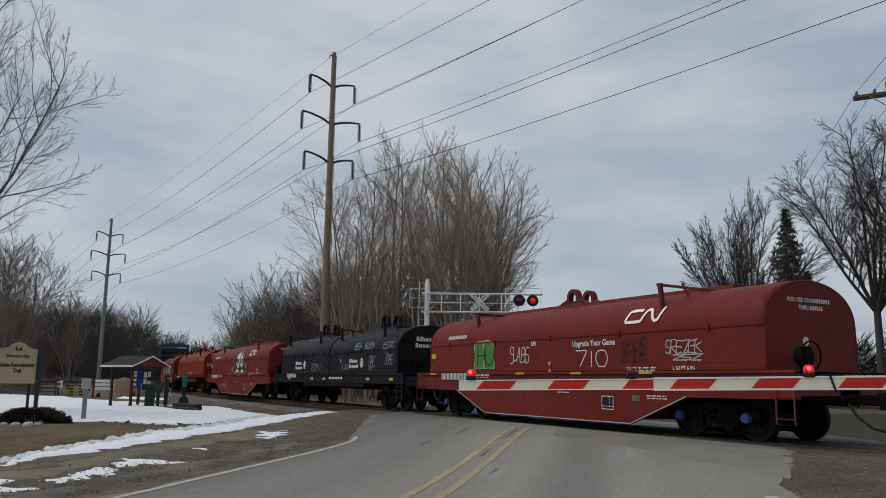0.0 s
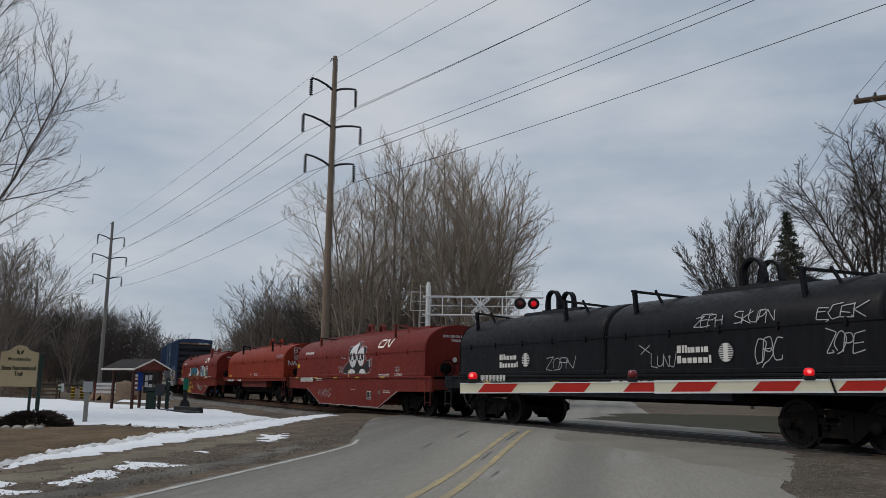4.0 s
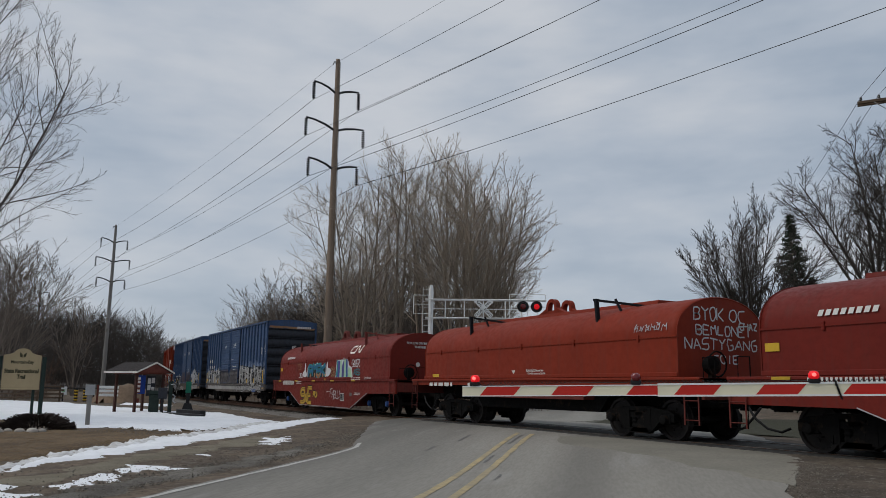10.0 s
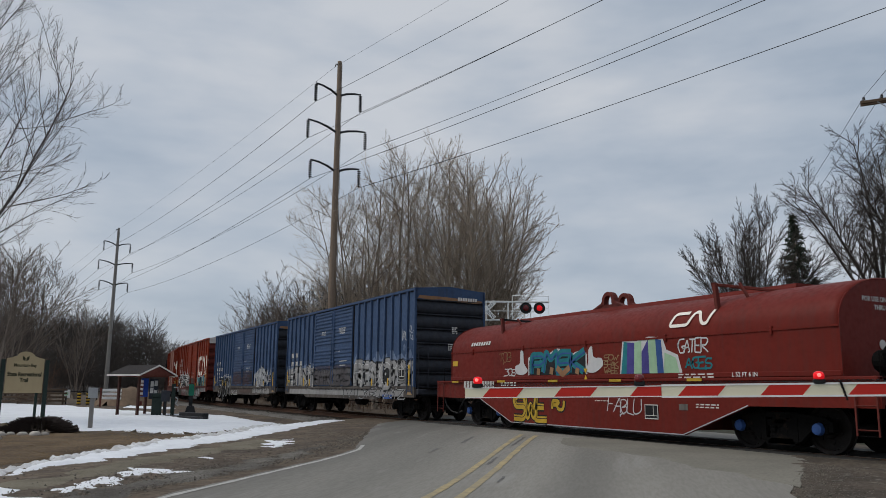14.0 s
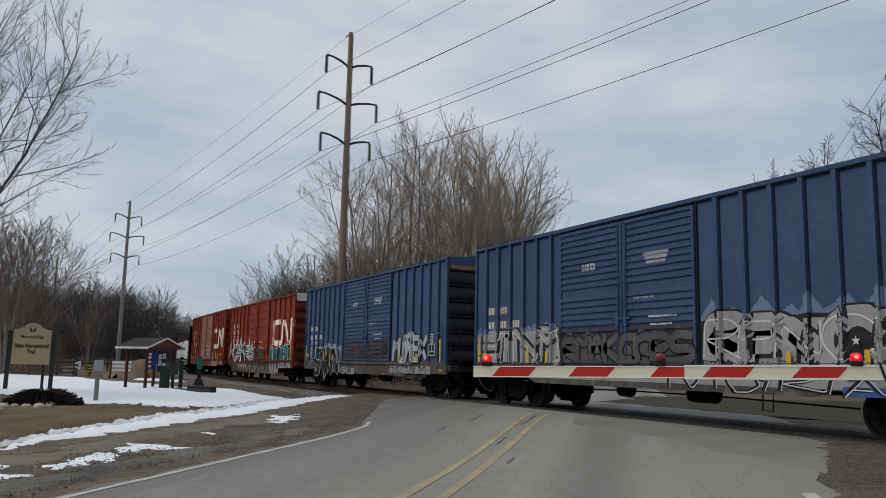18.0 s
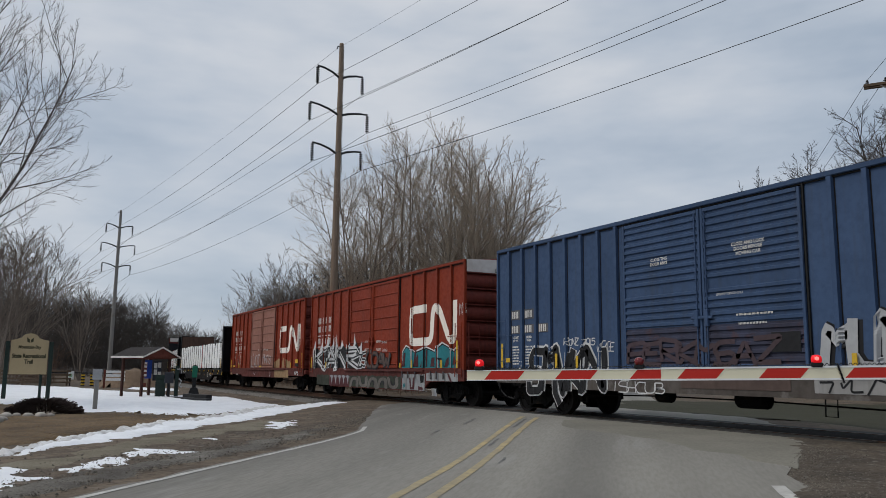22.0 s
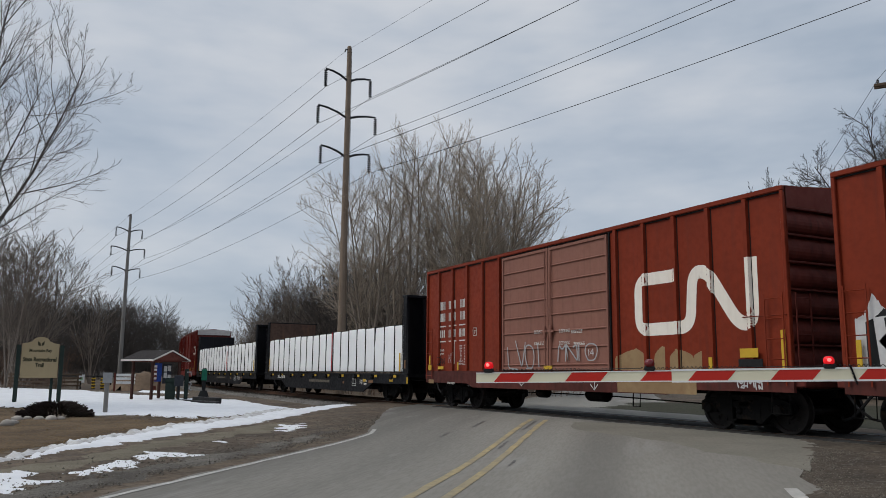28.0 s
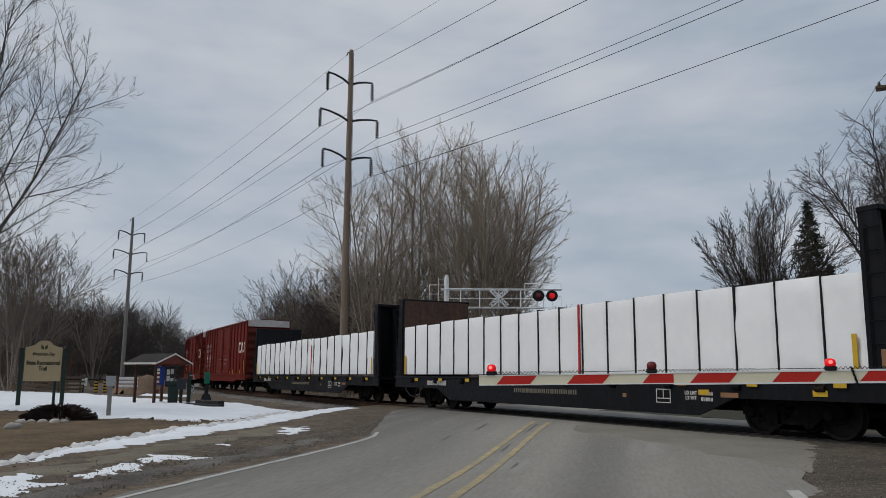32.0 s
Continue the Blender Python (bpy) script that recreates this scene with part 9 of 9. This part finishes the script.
def boulder(x, y, r, seed):
    bm = bmesh.new()
    bmesh.ops.create_icosphere(bm, subdivisions=2, radius=r)
    for v in bm.verts:
        v.co *= 1 + 0.22 * noise.noise(v.co / r * 1.4 + Vector((seed, 0, 0)))
        v.co.z *= 0.62
    me = bpy.data.meshes.new("stone")
    bm.to_mesh(me)
    bm.free()
    me.materials.append(STONE)
    me.polygons.foreach_set("use_smooth", [True] * len(me.polygons))
    ob = new("stone", me)
    ob.matrix_basis = pose(x, y, ground_z(x, y) + r * 0.35, 0, 0, seed * 50)
    return tagged(ob, "pale rounded field stone at the bed's edge", "stone", group="stones round the sign")


for k, (x, y, r) in enumerate(((-23.3, -14.50, 0.19), (-24.3, -14.40, 0.15), (-25.7, -14.30, 0.16), (-27.1, -14.15, 0.14), (-25.75, -13.75, 0.14), (-25.6, -13.45, 0.16), (-25.7, -13.20, 0.13), (-26.2, -14.05, 0.12))):
    boulder(x, y, r, k + 1)

kiosk = thing("trail_kiosk", "open red trail kiosk with a dark shingled gable roof", "kiosk", (-40.6, -8.7, GROUND), 122)
for x in (-0.95, 0.95):
    for y in (-0.9, 0.9):
        part("post", Mesh().box(x - 0.07, x + 0.07, y - 0.07, y + 0.07, -0.2, 2.05, 0.01), WOODK, kiosk)
for s in (-1, 1):
    part("roof_slope", Mesh().add([(s * 1.30, -1.4, 1.98), (0, -1.4, 2.42), (0, 1.6, 2.42), (s * 1.30, 1.6, 1.98), (s * 1.30, -1.4, 1.91), (0, -1.4, 2.35), (0, 1.6, 2.35), (s * 1.30, 1.6, 1.91)], [(0, 1, 2, 3), (4, 7, 6, 5), (0, 4, 5, 1), (1, 5, 6, 2), (2, 6, 7, 3), (3, 7, 4, 0)]), ROOFM, kiosk, "dark shingled roof slope")
    part("barge_board", Mesh().add([(s * 1.33, -1.43, 1.97), (0, -1.43, 2.43), (0, -1.43, 2.36), (s * 1.33, -1.43, 1.90), (s * 1.33, -1.39, 1.97), (0, -1.39, 2.43), (0, -1.39, 2.36), (s * 1.33, -1.39, 1.90)], [(0, 1, 2, 3), (7, 6, 5, 4), (0, 4, 5, 1), (2, 6, 7, 3)]), TRIM, kiosk, "pale barge board")
    part("eave_board", Mesh().box(*sorted((s * 1.30, s * 1.34)), -1.4, 1.6, 1.89, 1.98), TRIM, kiosk)
part("gable", Mesh().prism([(-1.2, 1.93), (1.2, 1.93), (0, 2.36)], "y", -1.32, -1.26), BRICKR, kiosk, "red boarded gable")
part("tie_beam", Mesh().box(-1.1, 1.1, -0.98, -0.82, 1.86, 1.98, 0.01).box(-1.1, 1.1, 0.82, 0.98, 1.86, 1.98, 0.01), BRICKR, kiosk)
part("notice_panel", Mesh().box(-0.55, -0.08, -0.62, -0.56, 0.95, 1.80, 0.01), BLUEB, kiosk, "blue notice board")
part("map_panel", Mesh().box(0.02, 0.62, -0.62, -0.56, 0.85, 1.78, 0.01), DARKEND, kiosk, "framed notices behind glass")
for k, (x, z) in enumerate(((0.06, 1.42), (0.34, 1.45), (0.06, 1.12), (0.34, 1.02))):
    part("notice", Mesh().box(x, x + 0.22, -0.632, -0.622, z, z + 0.25), WHITE, kiosk)
part("side_ladder_sign", Mesh().box(-0.92, -0.70, -0.98, -0.95, 1.0, 1.7).box(-0.9, -0.72, -1.0, -0.98, 0.55, 0.75), BRICKR, kiosk)
for z in (1.1, 1.3, 1.5, 1.65):
    part("side_sign", Mesh().box(-0.90, -0.72, -0.995, -0.985, z - 0.05, z + 0.05), TRIM, kiosk)

kiosk.matrix_basis = kiosk.matrix_basis @ Matrix.Diagonal((0.82, 0.76, 1.0, 1.0))
tb = thing("litter_bin", "dark green square litter bin under the kiosk", "bin", (-39.7, -8.15, GROUND), 80)
part("body", Mesh().box(-0.22, 0.22, -0.22, 0.22, 0.0, 0.95, 0.03), GREENP, tb)
part("lid", Mesh().prism([(-0.26, 0.95), (0.26, 0.95), (0.18, 1.12), (-0.18, 1.12)], "y", -0.25, 0.25), GREENP, tb)
cab = thing("fee_station", "dark steel fee box on a post", "fee box", (-38.9, -7.9, GROUND), 80)
part("post", Mesh().box(-0.06, 0.06, -0.06, 0.06, -0.2, 1.0, 0.01), BLACK, cab)
part("box", Mesh().box(-0.20, 0.20, -0.14, 0.14, 0.75, 1.25, 0.02), DARKEND, cab)
pump = thing("repair_stand", "grey bicycle repair stand with hanging tools", "repair stand", (-39.6, -7.45, GROUND), 80)
part("column", Mesh().box(-0.09, 0.09, -0.07, 0.07, -0.1, 1.55, 0.02), GREENP, pump)
part("hanger", Mesh().tube([(0.0, -0.1, 1.4), (0.18, -0.12, 1.4), (0.2, -0.12, 1.2)], 0.025, 6), GALV, pump)
part("tool", Mesh().tube([(0.1, -0.1, 0.95), (0.22, -0.1, 0.85), (0.12, -0.1, 0.65), (0.24, -0.1, 0.55)], 0.03, 6), GALV, pump)
dog = thing("bag_dispenser", "black post with a bright green dispenser box", "dispenser", (-41.4, -6.3, GROUND), 80)
part("post", Mesh().box(-0.09, 0.09, -0.05, 0.05, -0.1, 1.6, 0.01), BLACK, dog)
part("box", Mesh().box(-0.13, 0.13, -0.16, -0.05, 1.0, 1.55, 0.02), GREENB, dog)
part("base", Mesh().prism([(-0.35, -0.1), (0.35, -0.1), (0.16, 0.5), (-0.16, 0.5)], "y", -0.2, 0.2), BLACK, dog)
plat = thing("timber_edging", "dark timber edging lying on the snow", "timber", (-37.0, -7.3, GROUND), 18)
part("beam", Mesh().box(-1.7, 1.7, -0.12, 0.12, -0.05, 0.16, 0.02), BLACK, plat)
part("beam", Mesh().box(-1.2, 0.9, 0.3, 0.6, -0.05, 0.30, 0.02), BLACK, plat)

dirs = thing("direction_boards", "three white plank direction boards on a post", "sign", (-59.6, -8.15, GROUND), 85)
part("post", Mesh().box(-0.75, -0.62, -0.05, 0.05, -0.2, 1.3, 0.01), BRICKR, dirs)
for z in (0.65, 0.92, 1.17):
    part("board", Mesh().box(-0.6, 0.62, -0.07, -0.03, z - 0.1, z + 0.08, 0.01), SIGNALW, dirs)
fence = thing("rail_fence", "weathered dark timber rail fence behind the sign", "fence", (-65.5, -13.0, GROUND), 90)
for k in range(4):
    part("fence_post", Mesh().box(-2.2 + 1.45 * k - 0.06, -2.2 + 1.45 * k + 0.06, -0.06, 0.06, -0.2, 1.25, 0.01), WOODP, fence)
for z in (0.35, 0.62, 0.89, 1.14):
    part("fence_rail", Mesh().box(-2.4, 2.4, -0.09, -0.04, z - 0.06, z + 0.06, 0.01), WOODP, fence)
low = thing("pipe_barrier", "long low dark pipe barrier across the trail", "barrier", (-70.0, -8.2, GROUND), 90)
for k in range(7):
    part("barrier_post", Mesh().lathe([(0.05, -0.2), (0.05, 1.05)], (-3.6 + 1.2 * k, 0, 0), "z", 8), BLACK, low)
part("barrier_rail", Mesh().tube([(-3.8, 0, 1.02), (3.8, 0, 1.02)], 0.04, 6), BLACK, low)


def bollard(x, y, label):
    b = thing("bollard", label, "bollard", (x, y, GROUND), 90, group="bollards on the trail")
    part("post", Mesh().lathe([(0.13, -0.2), (0.13, 1.0), (0.06, 1.06)], (0, 0, 0), "z", 12), BLACK, b)
    for k in range(4):
        part("stripe", Mesh().lathe([(0.135, 0.15 + 0.22 * k), (0.135, 0.26 + 0.22 * k)], (0, 0, 0), "z", 12), YELLOW, b, "yellow band")
    return b


for x, y in ((-66.0, -9.75), (-62.5, -7.2), (-66.4, -9.1)):
    bollard(x, y, "black bollard with yellow bands")
ts = thing("trail_marker", "small white and green trail marker on a post", "sign post", (-66.5, -10.6, GROUND), 90)
part("post", Mesh().box(-0.05, 0.05, -0.05, 0.05, -0.2, 1.0, 0.01), BLACK, ts)
part("plate", Mesh().box(-0.25, 0.25, -0.08, -0.05, 0.55, 1.15, 0.01), SIGNALW, ts)
part("green_disc", Mesh().lathe([(0.14, -0.085), (0.14, -0.08)], (0, 0, 0.85), "y", 16), G_LIGHT, ts)
drift("dirt_mound", [(-62.5, -9.0), (-61.0, -8.3), (-60.6, -6.4), (-61.5, -4.4), (-66.0, -4.2), (-66.0, -8.8)], MOUND, "low mound of tan dirt behind the kiosk", "dirt", 1.25, 0.35, 0.4, 0.6, 0.25, 61, 2.2)
drift("snow_patch", [(-58.6, -7.0), (-57.0, -7.6), (-55.4, -6.6), (-54.6, -5.0), (-56.4, -4.6), (-58.4, -5.4)], SNOW, "patch of old snow below the dirt mound", "snow", 0.10, 0.15, 0.5, 0.8, 0.5, 62, 0.4)


# ---- motion: the train rolls past, its wheels turning ----
ROLL = ((0.0, 0.0), (3.0, 14.25), (6.0, 28.40), (9.0, 42.50), (12.0, 56.70), (14.5, 68.55), (17.0, 80.55), (19.0, 90.20), (21.0, 99.88), (25.0, 119.09), (28.0, 133.39), (32.0, 152.64))


def rolled(t):
    """Metres rolled since the start."""
    return float(np.interp(t, [a for a, _ in ROLL], [d for _, d in ROLL]))


def motions():
    for car, u in TRAIN:
        rows = []
        for k in range(33):
            x, y, a = bend(u + rolled(k))
            rows.append((float(k), pose(x, y, 0, 0, 0, a)))
        walk(car, rows)
    step = 4 / 30
    times = [min(32.0, k * step) for k in range(int(32.0 / step) + 2)]
    for w, dx in WHEELSETS:
        walk(w, [(t, pose(dx, 0, 0.457, 0, math.degrees(rolled(t) / 0.457) % 360, 0)) for t in times])


motions()
